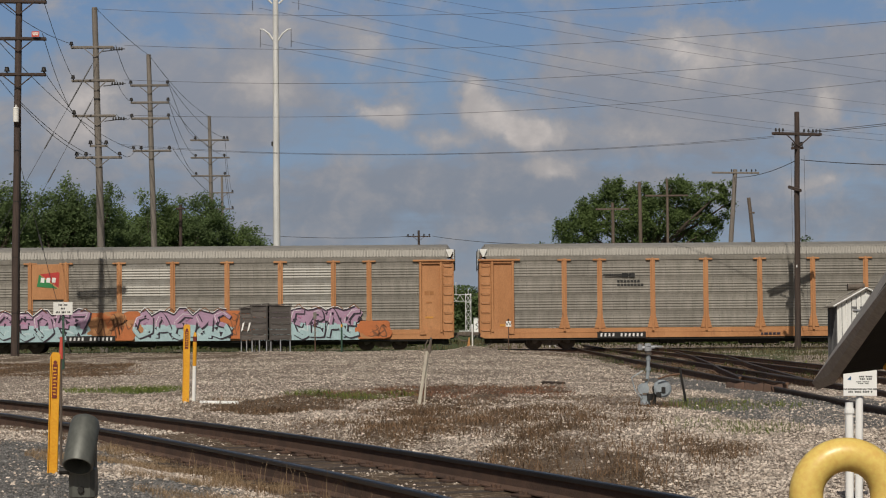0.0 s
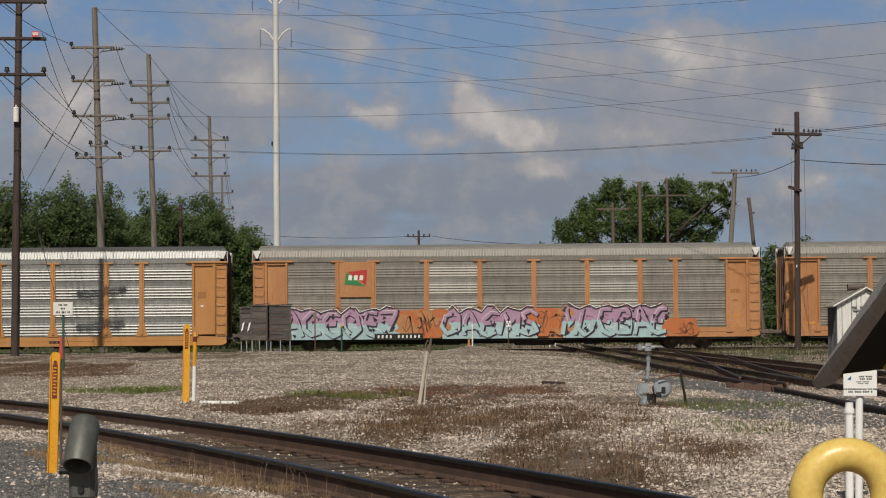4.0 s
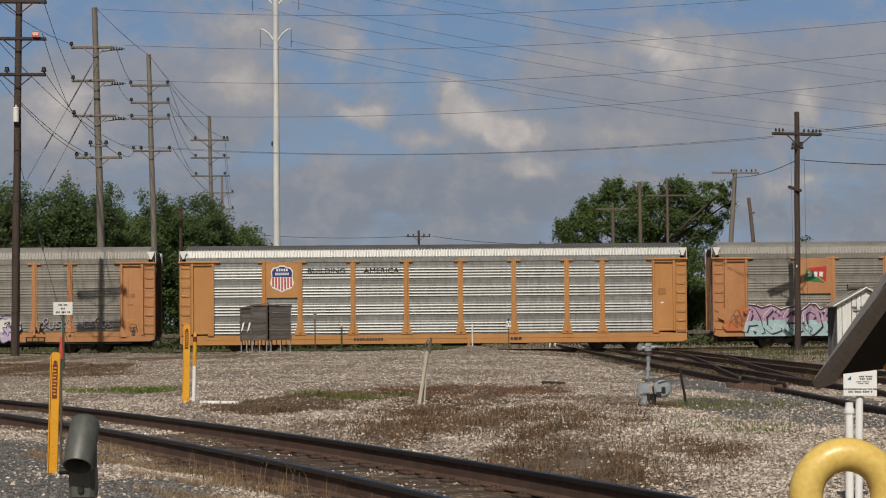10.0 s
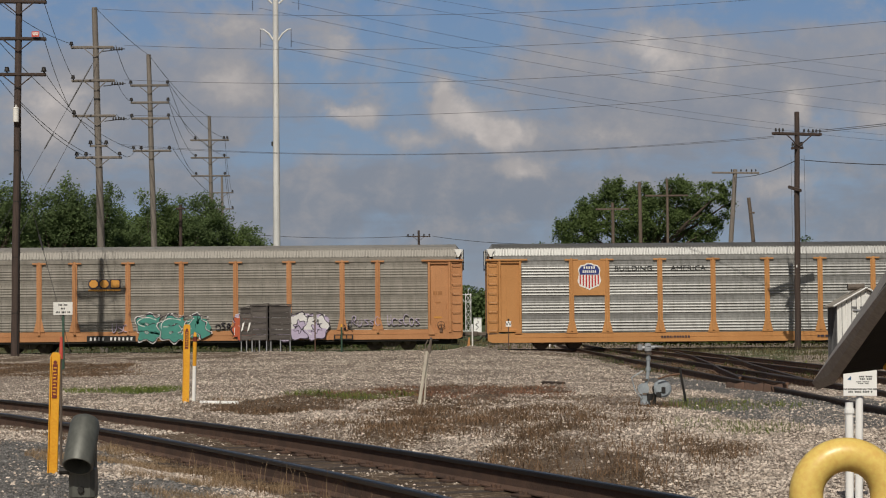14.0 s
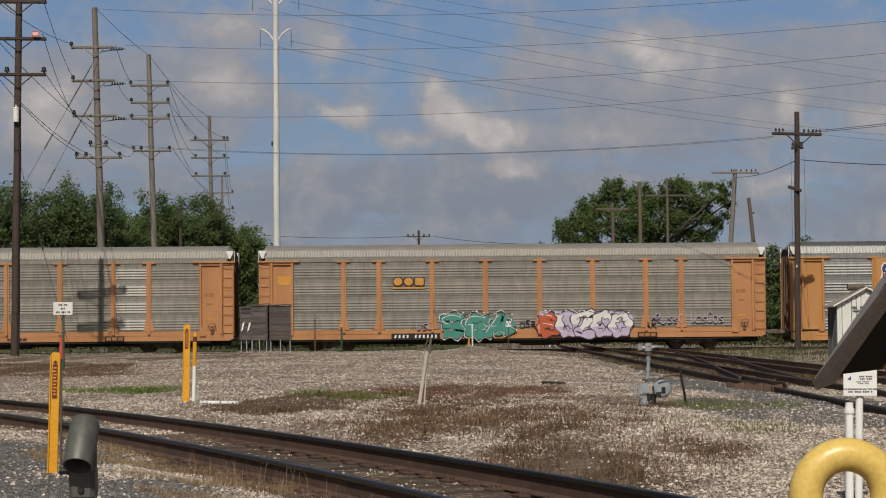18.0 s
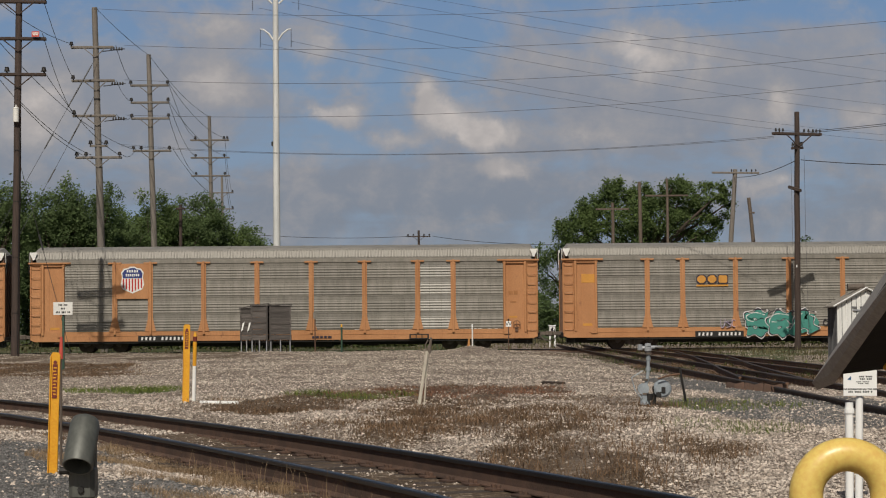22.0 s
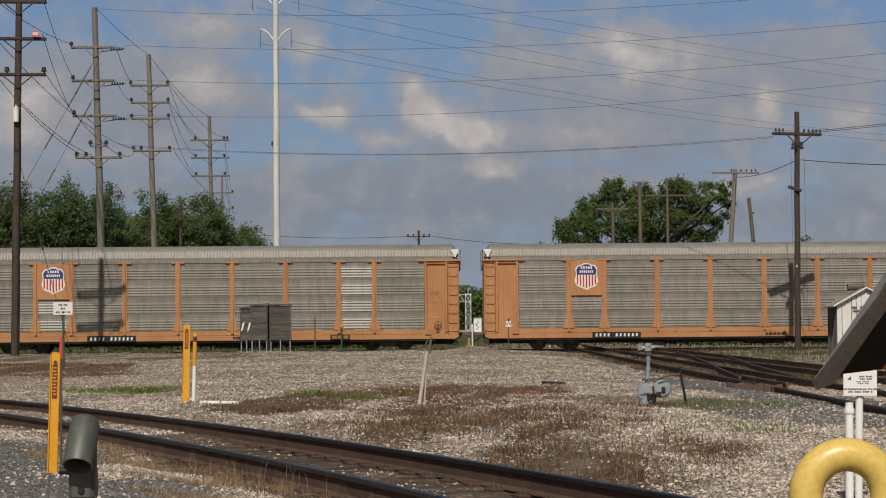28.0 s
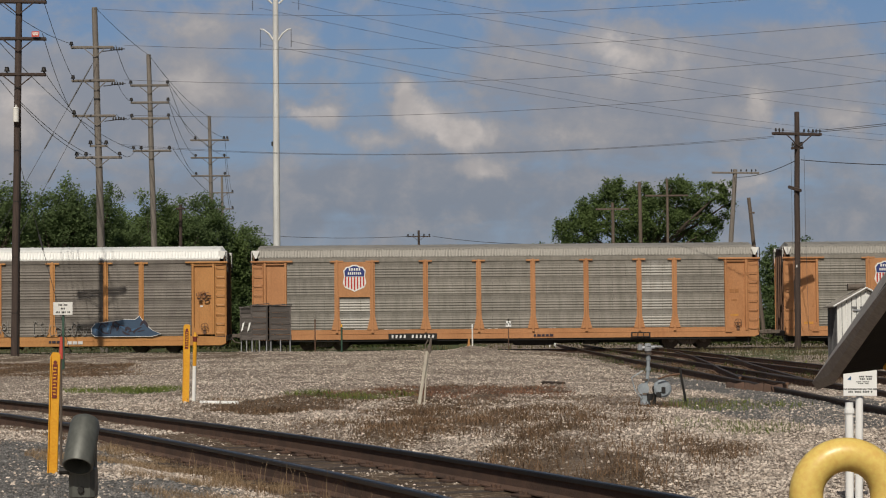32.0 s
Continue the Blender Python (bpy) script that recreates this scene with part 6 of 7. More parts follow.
# overhead lines
for a, b, sag in (((-19.9, 73.9, 20.75), (24.28, 62, 18.45), 0.85), ((-18.05, 73.78, 18.47), (24.23, 62, 16.75), 0.75), ((-18.0, 73.78, 16.35), (24.18, 62, 15.11), 0.75), ((-17.95, 73.78, 14.2), (24.14, 62, 13.69), 0.75)):
    wire(a, b, sag, 0.0105)
for k in (-0.04, 0.05):
    wire((-18.3, 74, 12.4 + k), (17.6, 60.3, 10.55 + k * 0.8), 0.72 + k * 0.5, 0.0095, label="thick bundled communication cable")
    wire((19.3, 60.1, 10.75 + k * 0.8), (21.4, 40.4, 8.6 + k), 0.05, 0.013, label="thick bundled communication cable")
for a, b, sag in (((-8.1, 80, 24.5), (46.7, 120, 25.9), 0.3), ((-11.0, 80, 24.3), (46.7, 120, 24.9), 0.3), ((-8.5, 80, 22.7), (46.6, 120, 22.6), 0.7), ((-10.6, 80, 22.3), (46.6, 120, 21.6), 0.7), ((-8.55, 80, 20.1), (46.5, 120, 19.6), 0.7), ((-10.6, 80, 19.95), (46.5, 120, 19.0), 0.7)):
    wire(a, b, sag, 0.0105)
wire((18.75, 60.3, 9.4), (22.0, 85, 11.45), 0.25, 0.02)
wire((18.95, 60.3, 9.4), (26.5, 44, 7.4), 0.35, 0.02)
wire((-21.5, 150, 12.45), (-1.4, 160, 12.75), 0.35, 0.03)
wire((1.4, 160, 12.75), (13.5, 98, 7.6), 0.35, 0.03)
for x0, y0, z0, x1, y1, z1, sag in ((-20.02, 56.6, 16.83, -21.2, 74, 18.6, 0.3), (-17.65, 56.6, 16.83, -21.2, 74, 16.5, 0.3), (-17.65, 56.6, 15.11, -21.2, 74, 14.35, 0.4), (-17.65, 56.6, 13.43, -18.4, 74, 11.8, 0.5),
                                    (-20.02, 56.6, 13.43, -20.6, 74, 11.8, 0.5), (-18.83, 56.6, 12.05, -20.1, 74, 11.8, 0.3), (-20.02, 56.6, 15.11, -20.5, 86, 13.9, 0.8), (-18.6, 74, 18.5, -20.5, 86, 18.6, 0.3), (-18.6, 74, 16.4, -20.5, 86, 17.3, 0.3), (-18.6, 74, 14.3, -20.5, 86, 16.2, 0.3), (-18.2, 74, 11.8, -20.2, 86, 13.9, 0.3),
                                    (-17.9, 86, 18.6, -20.5, 110, 18.3, 0.7), (-17.9, 86, 17.3, -20.5, 110, 16.7, 0.7), (-17.9, 86, 16.2, -20.5, 110, 15.0, 0.7), (-17.6, 86, 13.9, -18.0, 110, 12.6, 0.6), (-17.9, 86, 18.6, -17.8, 110, 18.3, 0.7), (-17.9, 86, 17.3, -17.8, 110, 16.7, 0.7),
                                    (-17.8, 110, 18.3, -23.4, 150, 17.8, 1.0), (-17.8, 110, 16.7, -23.4, 150, 15.8, 1.0), (-17.8, 110, 15.0, -23.0, 150, 12.6, 1.0), (-19.8, 74, 20.8, -19.2, 86, 20.5, 0.15), (-19.2, 86, 20.5, -19.15, 110, 20.2, 0.5)):
    wire((x0, y0, z0), (x1, y1, z1), sag, 0.016)
for p, q, bits in (((-19.77, 73.7, 17.65), (-26.1, 72.2, 5.4), (0.04, 0.11, 0.17, 0.38)), ((-19.82, 73.7, 15.39), (-25.1, 72.2, 4.6), (0.04, 0.14, 0.2, 0.42)), ((-18.83, 56.6, 9.49), (-16.9, 58.5, 0.1), (0.4,))):
    p, q = spot_at(p), spot_at(q)
    g = Geo().sweep([p, q], 0.014, 5)
    for k in bits:
        a, b = p.lerp(q, k), p.lerp(q, k + 0.075)
        g.sweep([a, b], 0.045, 6)
    thing("guy_wire", "steel guy wire with strain insulators", "wire", "overhead wires", data=g.mesh("guy_wire", M["wire"]))


# ---- things on the yard ----
def flat_post(x, y, h, w, tilt, label):
    ob = thing("marker_post", label, "marker post", "yellow marker posts", m=pose(x, y, float(height(x, y)) - 0.05, 0, tilt, 0))
    g = Geo()
    o = [(-w / 2, 0), (w / 2, 0), (w / 2, h), (w * 0.3, h + 0.03), (-w * 0.3, h + 0.03), (-w / 2, h)]
    g.slab(o, -0.006, 0.006)
    for s in (-1, 1):
        g.box(s * w * 0.47, -0.012, h / 2, 0.012, 0.03, h - 0.02, 0.003)
    part("blade", g, M["yellow"], ob)
    g = Geo().box(0, -0.012, h - 0.26, w * 0.52, 0.004, 0.34)
    part("decal", g, M["decal"], ob, "dark red warning decal")
    g = Geo()
    for i in range(9):
        g.box(0.004 * (-1) ** i, -0.017, h - 0.39 + i * 0.033, w * 0.34, 0.003, 0.012)
    part("decal_print", g, M["yellow"], ob)
    part("decal_disc", Geo().tube((0, -0.008, h - 0.07), (0, -0.012, h - 0.07), w * 0.2, n=12), M["decal"], ob)
    return ob


flat_post(-3.725, 12.25, 1.24, 0.095, 1.6, "yellow plastic marker post with dark red decal")
flat_post(-4.5, 23.1, 1.5, 0.125, 1.2, "tall yellow plastic marker post beside a white pipe")

pipe = thing("vent_pipe", "white pipe with a yellow and red striped top", "marker pipe", m=pose(-4.36, 23.15, -0.03, 0, 1.5))
part("tube", Geo().tube((0, 0, 0), (0, 0, 0.72), 0.035, n=12), M["gloss_white"], pipe)
part("sleeve", Geo().tube((0, 0, 0.72), (0, 0, 1.18), 0.038, n=12).tube((0, 0, 1.28), (0, 0, 1.36), 0.038, 0.02, 12), M["yellow"], pipe, "yellow sleeve")
part("band", Geo().tube((0, 0, 1.18), (0, 0, 1.28), 0.039, n=12), M["decal"], pipe, "dark red band")
lying = thing("lying_pipe", "white plastic pipe lying on the gravel", "pipe", m=pose(-3.75, 22.35, 0.04, 0, 90, -38))
part("tube", Geo().tube((0, 0, -0.45), (0, 0, 0.45), 0.035, n=10).tube((0, 0, 0.4), (0, 0, 0.47), 0.042, n=10), M["gloss_white"], lying)

# yellow steel pipe guard close to the camera
guard = thing("pipe_guard", "thick yellow-painted steel pipe hoop guard", "bollard", m=pose(1.373, 3.95, 0))
R_, r_ = 0.132, 0.055
part("hoop", Geo().sweep([(-R_, 0, 0), (-R_, 0, 0.5), (-R_, 0, 0.86)] + [(-R_ * math.cos(math.pi * i / 24), 0, 0.925 + R_ * math.sin(math.pi * i / 24)) for i in range(25)] + [(R_, 0, 0.86), (R_, 0, 0.5), (R_, 0, 0)], r_, 32), M["bumper"], guard, "yellow pipe hoop with scuffed paint", smooth=True)
for s in (-1, 1):
    part("footing", Geo().tube((s * R_, 0, -0.05), (s * R_, 0, 0.03), 0.11, n=16), M["greyinsul"], guard)

spot = thing("spotlight", "grey cylindrical spotlight on a steel post", "light", m=pose(-1.168, 4.15, -0.008))
part("post", Geo().box(-0.006, 0.07, 0.46, 0.078, 0.07, 0.92, 0.008), M["greyinsul"], spot, "pale grey steel post")
part("bracket", Geo().box(0.0, 0.07, 0.965, 0.088, 0.1, 0.12, 0.014).box(0.01, 0.1, 1.05, 0.06, 0.06, 0.12, 0.012), M["hood"], spot)
part("knob", Geo().tube((0.0, 0.025, 0.945), (0.0, 0.01, 0.945), 0.011, n=10), M["black"], spot)
part("knob", Geo().tube((-0.04, 0.02, 1.01), (-0.072, 0.02, 1.01), 0.014, n=10), M["black"], spot)
tilt_way = Vector((-0.05, -0.6, -0.79)).normalized()
mouth = Vector((0.0, -0.05, 1.028))
g = Geo()
a0 = tilt_way.cross(Vector((1, 0, 0))).normalized()
b0 = tilt_way.cross(a0)
ring_v, n_ = [], 32
for dist, r in [(0.192, 0.0), (0.192, 0.036), (0.185, 0.046), (0.167, 0.051), (0.004, 0.0515), (0.0, 0.05), (0.0, 0.0455), (0.15, 0.044), (0.15, 0.0)]:
    for i in range(n_):
        t = 2 * math.pi * i / n_
        ring_v.append(mouth - tilt_way * dist + (a0 * math.cos(t) + b0 * math.sin(t)) * max(r, 0.0005))
g.add(ring_v, [(k * n_ + i, k * n_ + (i + 1) % n_, (k + 1) * n_ + (i + 1) % n_, (k + 1) * n_ + i) for k in range(8) for i in range(n_)])
part("hood", g, M["hood"], spot, "weathered grey cylindrical hood with an open mouth", smooth=True)

sign = thing("pipeline_sign", "white plastic post sign with small black print", "sign", m=pose(3.475, 10.0, -0.145, 0, 0.6))
part("post", Geo().tube((0.03, 0.03, 0), (0.03, 0.03, 0.95), 0.034, n=14), M["gloss_white"], sign, smooth=True)
part("post", Geo().tube((0.1, 0.0, 0), (0.108, 0.0, 0.99), 0.031, n=14).tube((0.108, 0, 0.99), (0.108, 0, 1.01), 0.031, 0.018, 14), M["gloss_white"], sign, smooth=True)
part("collar", Geo().tube((0.03, 0.03, 0.86), (0.03, 0.03, 0.9), 0.042, n=14), M["gloss_white"], sign)
plate = part("plate", Geo().box(0.105, -0.045, 1.115, 0.276, 0.012, 0.22, 0.006), M["gloss_white"], sign, "white sign plate")
part("lettering", text_geo("FOR INFORMATION CALL TOLL FREE", 0.0165, PAINT["letter_black"]), None, plate, m=pose(0.105, -0.054, 1.062, 90))
g = Geo()
for z, w, h, x in ((1.165, 0.11, 0.012, 0.15), (1.145, 0.1, 0.012, 0.15), (1.122, 0.12, 0.007, 0.13), (1.108, 0.09, 0.007, 0.13), (1.04, 0.2, 0.013, 0.105)):
    k = int(w / 0.013)
    for i in range(k):
        if i % 5 != 3:
            g.box(x - w / 2 + (i + 0.5) * w / k, -0.0525, z, w / k * 0.7, 0.003, h)
part("print", g, PAINT["letter_black"], plate)
part("emblem", Geo().slab([(0.0, 1.14), (0.03, 1.17), (0.03, 1.135)], -0.054, -0.05), PAINT["blue"], plate)

# equipment box with its lid propped open, mostly outside the view
box_ = thing("equipment_box", "dark equipment box with its lid propped open", "box")
part("body", Geo().box(2.75, 5.3, 0.63, 1.0, 0.9, 1.26, 0.03), M["hood"], box_, m=settle(pose(2.75, 5.3, 0)) @ pose(-2.75, -5.3, 0))
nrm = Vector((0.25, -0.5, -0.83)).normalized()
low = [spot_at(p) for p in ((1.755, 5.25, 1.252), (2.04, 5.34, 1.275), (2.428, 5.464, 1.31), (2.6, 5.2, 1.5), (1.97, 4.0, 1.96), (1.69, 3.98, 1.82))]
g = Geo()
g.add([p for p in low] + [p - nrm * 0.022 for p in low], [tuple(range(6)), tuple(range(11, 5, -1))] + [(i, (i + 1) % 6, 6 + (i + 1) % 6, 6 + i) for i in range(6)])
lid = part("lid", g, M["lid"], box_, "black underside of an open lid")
e0, e1, e2, e3 = (spot_at(p) for p in ((1.739, 5.429, 1.213), (1.755, 5.25, 1.252), (1.69, 3.98, 1.82), (1.771, 4.168, 1.914)))
back_ = [p + Vector((0.03, 0.05, -0.03)) for p in (e0, e1, e2, e3)]
g = Geo().add([e0, e1, e2, e3] + back_, [(0, 1, 2, 3), (7, 6, 5, 4), (0, 4, 5, 1), (1, 5, 6, 2), (2, 6, 7, 3), (3, 7, 4, 0)])
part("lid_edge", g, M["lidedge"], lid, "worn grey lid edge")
part("latch", Geo().box(0, 0, 0, 0.03, 0.02, 0.09, 0.005, m=pose(0, 0, 0, 0, 35)), M["yellow"], lid, "yellow latch", m=settle(pose(2.03, 5.26, 1.31)))

# no-trespassing style notice on a green post
note = thing("notice_sign", "small white notice on a green steel post", "sign", m=pose(-11.8, 40.0, float(height(-11.8, 40.0)) - 0.05))
part("post", Geo().along([(-0.025, 0), (0.025, 0), (0.04, 0.0), (0.04, 2.24), (-0.025, 2.24)], -0.036, 0.036), M["green"], note)
pl = part("plate", Geo().box(0, -0.06, 2.07, 0.63, 0.014, 0.42, 0.006), M["white"], note, "white notice plate")
g = Geo()
for z, w in ((2.19, 0.3), (2.07, 0.14), (1.95, 0.48)):
    k = round(w / 0.046)
    for i in range(k):
        if i % 4 != 3:
            g.box(-w / 2 + (i + 0.5) * w / k, -0.071, z, 0.03, 0.008, 0.058)
part("print", g, M["black"], pl)
for z in (1.92, 2.22):
    part("bolt", Geo().tube((0, -0.066, z), (0, -0.078, z), 0.014, n=8), M["greyinsul"], pl)
stake = thing("survey_stake", "thin stake with a faded red tip", "stake", m=pose(-3.86, 13.0, 0))
part("shaft", Geo().tube((0, 0, 0), (0, 0, 1.14), 0.014, n=8), M["pole"], stake)
part("tip", Geo().tube((0, 0, 1.13), (0.004, 0, 1.37), 0.024, 0.014, 10), M["red"], stake, "faded red tip")

# gas meter on its riser
meter = thing("gas_meter", "grey gas meter and regulator on a riser pipe", "gas meter", m=pose(3.95, 21.3, float(height(3.95, 21.3)) - 0.02))
part("riser", Geo().sweep([(-0.07, 0, 0), (-0.07, 0, 0.28), (-0.02, 0, 0.45), (0, 0, 0.6), (0.01, 0, 1.0)], 0.03, 10).tube((0, 0, 0.62), (0.003, 0, 0.68), 0.045, n=10).tube((0.005, 0, 0.8), (0.006, 0, 0.86), 0.042, n=10), M["grey"], meter, smooth=True)
part("valve_head", Geo().box(0.0, -0.02, 1.0, 0.12, 0.1, 0.12, 0.03).tube((-0.11, -0.02, 1.02), (0.12, -0.02, 1.03), 0.032, n=10).tube((0, -0.02, 1.05), (0, -0.02, 1.1), 0.06, 0.05, 12), M["greyinsul"], meter, "pale grey valve head")
part("index_body", Geo().tube((0.24, -0.1, 0.3), (0.24, 0.06, 0.3), 0.155, n=24).tube((0.24, -0.13, 0.3), (0.24, -0.1, 0.3), 0.12, 0.155, 24), M["grey"], meter, "round grey meter housing", smooth=True)
part("dial", Geo().box(0.25, -0.135, 0.28, 0.07, 0.02, 0.11, 0.01), M["black"], meter, "dark dial window")
part("regulator", Geo().tube((-0.09, -0.06, 0.3), (-0.09, 0.05, 0.3), 0.1, n=20).box(-0.06, 0, 0.1, 0.16, 0.14, 0.2, 0.03), M["grey"], meter, smooth=True)
for x_, z_, r_f in ((-0.056, 0.46, 0.06), (0.007, 0.92, 0.06), (-0.07, 0.215, 0.07)):
    part("flange", Geo().tube((x_, 0, z_ - 0.017), (x_, 0, z_ + 0.017), r_f, n=12), M["truck"], meter, "dark bolted pipe flange")
part("vent_pipe", Geo().sweep([(-0.1, -0.06, 0.1), (-0.24, -0.08, 0.28), (-0.3, -0.08, 0.5), (-0.1, -0.05, 0.62)], 0.012, 6), M["grey"], meter, "thin vent pipe")
part("union_nut", Geo().tube((0.07, -0.05, 0.3), (0.1, -0.05, 0.3), 0.06, n=6).tube((0.02, -0.06, 0.1), (0.02, -0.06, 0.22), 0.055, n=8).box(0.17, -0.12, 0.2, 0.09, 0.03, 0.1, 0.01), M["black"], meter, "dark union and bracket")
part("handle", Geo().box(0.18, -0.03, 1.04, 0.14, 0.02, 0.03, 0.005).tube((-0.14, -0.02, 0.98), (-0.14, -0.02, 1.08), 0.045, n=10), M["greyinsul"], meter, "small valve handle")
part("outlet", Geo().sweep([(0.1, -0.02, 0.02), (0.1, -0.02, 0.2), (0.16, -0.02, 0.3)], 0.035, 8), M["black"], meter)
rod = thing("steel_rod", "rusty upright steel bar with a pipe brace", "post", m=pose(4.56, 21.2, -0.05))
part("bar", Geo().tube((0.04, 0, 0), (-0.08, 0, 0.72), 0.022, n=8), M["black"], rod)
part("brace", Geo().sweep([(-0.06, 0, 0.6), (-0.28, -0.02, 0.57), (-0.46, -0.03, 0.52)], 0.017, 6), M["rust"], rod, "thin brace pipe")

# leaning timber post with a dark fitting
lean = thing("leaning_post", "bleached timber post leaning beside a thin rod", "post", m=pose(-0.07, 22.0, -0.03))
part("timber", Geo().box(0, 0, 0.5, 0.06, 0.07, 1.0, 0.012, m=pose(0, 0, 0, 0, 9.0)), M["concrete"], lean, m=pose(0.075, 0, 0))
part("rod", Geo().tube((0.09, 0.03, 0), (0.16, 0.03, 0.95), 0.014, n=8), M["concrete"], lean)
part("fitting", Geo().box(0.19, 0, 1.02, 0.07, 0.06, 0.14, 0.015).tube((0.2, 0, 1.06), (0.23, 0, 1.24), 0.03, 0.02, 8).sweep([(0.14, 0, 0.98), (0.12, -0.02, 1.1), (0.17, -0.02, 1.2)], 0.012, 6), M["truck"], lean, "dark steel fitting")
plank = thing("timber_scrap", "dark scrap of timber on the gravel", "timber", data=Geo().box(0, 0, 0, 0.95, 0.12, 0.07, 0.015).mesh("timber_scrap", M["tie"]), m=pose(3.06, 28.5, float(height(3.06, 28.5)) + 0.03, 0, 0, -64))

# wooden bins on steel legs
def bin_(x, y, w, dep, turn, tall, label, slash):
    z0 = float(height(x, y)) - 0.05
    rr = random.Random(int(w * 100))
    ob = thing("wooden_bin", label, "bin", "wooden bins on legs", m=pose(x, y, z0, 0, 0, turn))
    lo, hi = 0.62 - z0, tall - z0
    mid = (lo + hi) / 2
    for a, b in ((lo, mid - 0.02), (mid + 0.02, hi)):
        for k in range(3):
            h = (b - a) / 3
            part("board", Geo().box(0, 0, 0, w - rr.uniform(0, 0.03), dep - rr.uniform(0, 0.03), h - 0.012, 0.012), M["crate"], ob, m=pose(rr.uniform(-0.01, 0.01), 0, a + (k + 0.5) * h, 0, rr.uniform(-0.5, 0.5), 0))
    for sx in (-1, 1):
        part("corner_post", Geo().box(sx * (w / 2 - 0.03), -dep / 2 - 0.015, mid, 0.07, 0.04, hi - lo + 0.02, 0.008), M["crate"], ob)
    part("rail", Geo().box(0, 0, mid, w + 0.04, dep + 0.05, 0.045, 0.01), M["crate"], ob)
    part("lid", Geo().box(0, 0, hi + 0.03, w + 0.09, dep + 0.09, 0.05, 0.012), M["crate"], ob, m=pose(0, 0, 0, 0, rr.uniform(-0.8, 0.8)))
    for k in range(3):
        part("lid_slat", Geo().box(-w * 0.3 + k * w * 0.3, rr.uniform(-0.2, 0.2), hi + 0.075 + 0.02 * k, w * rr.uniform(0.35, 0.6), 0.12, 0.04, 0.01, m=pose(0, 0, 0, 0, rr.uniform(-5, 5), rr.uniform(-12, 12))), M["crate"], ob)
    for sx in (-1, 1):
        for sy in (-1, 1):
            part("leg", Geo().box(sx * (w / 2 - 0.06), sy * (dep / 2 - 0.06), lo / 2, 0.05, 0.05, lo, 0.006), M["greyinsul"], ob, "thin steel leg")
    part("leg", Geo().box(0, -dep / 2 + 0.06, lo / 2, 0.05, 0.05, lo, 0.006), M["greyinsul"], ob, "thin steel leg")
    for i in range(4):
        part("hanging_strap", Geo().tube((-w / 2 + 0.14 + i * w / 4.6, 0, 0.05), (-w / 2 + 0.1 + i * w / 4.6, 0, lo), 0.022, n=6), M["black"], ob)
    if slash:
        for dx in (-w / 2 + 0.04, -w / 2 + 0.36):
            part("reflector", Geo().slab([(dx, lo + 0.42), (dx + 0.1, lo + 0.54), (dx + 0.19, lo + 0.92), (dx + 0.09, lo + 0.86)], -dep / 2 - 0.05, -dep / 2 - 0.036), M["gloss_white"], ob, "bright white slash marking")
    return ob


bin_(-8.93, 61.75, 0.66, 1.0, 5, 2.22, "dark weathered wooden bin with white slashes on steel legs", True)
bin_(-8.13, 61.1, 0.84, 1.2, -2, 2.34, "weathered grey wooden bin on steel legs", False)
bin_(-7.14, 61.2, 1.08, 1.2, 3, 2.3, "weathered grey wooden bin on thin steel legs", False)


def stick(name, label, x, y, h, r, mat, cap=None, category="post"):
    ob = thing(name, label, category, m=pose(x, y, float(height(x, y)) - 0.05))
    part("shaft", Geo().tube((0, 0, 0), (0, 0, h), r, n=8), M[mat], ob)
    if cap:
        part("cap", Geo().tube((0, 0, h), (0, 0, h + 0.14), r * 1.1, r * 0.9, 8), M[cap], ob)
    return ob


stick("test_post", "green test post with a yellow cap", -3.99, 60.0, 1.28, 0.045, "green", "yellow")
stick("white_marker", "thin white plastic marker with pale cap", 2.38, 58.0, 0.97, 0.036, "white", "gloss_white")
orange_cone = thing("marker_cone", "small faded orange cone on the gravel mound", "cone", m=pose(2.2, 58.0, float(height(2.2, 58.0)) - 0.03))
part("cone", Geo().tube((0, 0, 0), (0.03, 0, 0.46), 0.08, 0.03, 12).box(0, 0, 0.01, 0.22, 0.22, 0.03, 0.01), M["orange_bright"], orange_cone)
thin = stick("small_sign", "thin post with a small blank plate", -5.3, 60.0, 1.98, 0.03, "rust", None, "sign")
part("plate", Geo().box(0, -0.04, 1.85, 0.16, 0.01, 0.32, 0.003), M["galv"], thin)
wsign = stick("whistle_sign", "white whistle board with a black letter W", 4.25, 60.0, 1.55, 0.025, "rust", None, "sign")
wp = part("plate", Geo().box(0, -0.04, 1.38, 0.27, 0.012, 0.27, 0.003), M["gloss_white"], wsign, "white square plate")
part("lettering", text_geo("W", 0.31, PAINT["letter_black"]), None, wp, m=pose(0, -0.05, 1.38, 90))
part("clip", Geo().box(0, -0.03, 1.59, 0.09, 0.05, 0.1, 0.01), M["black"], wsign)

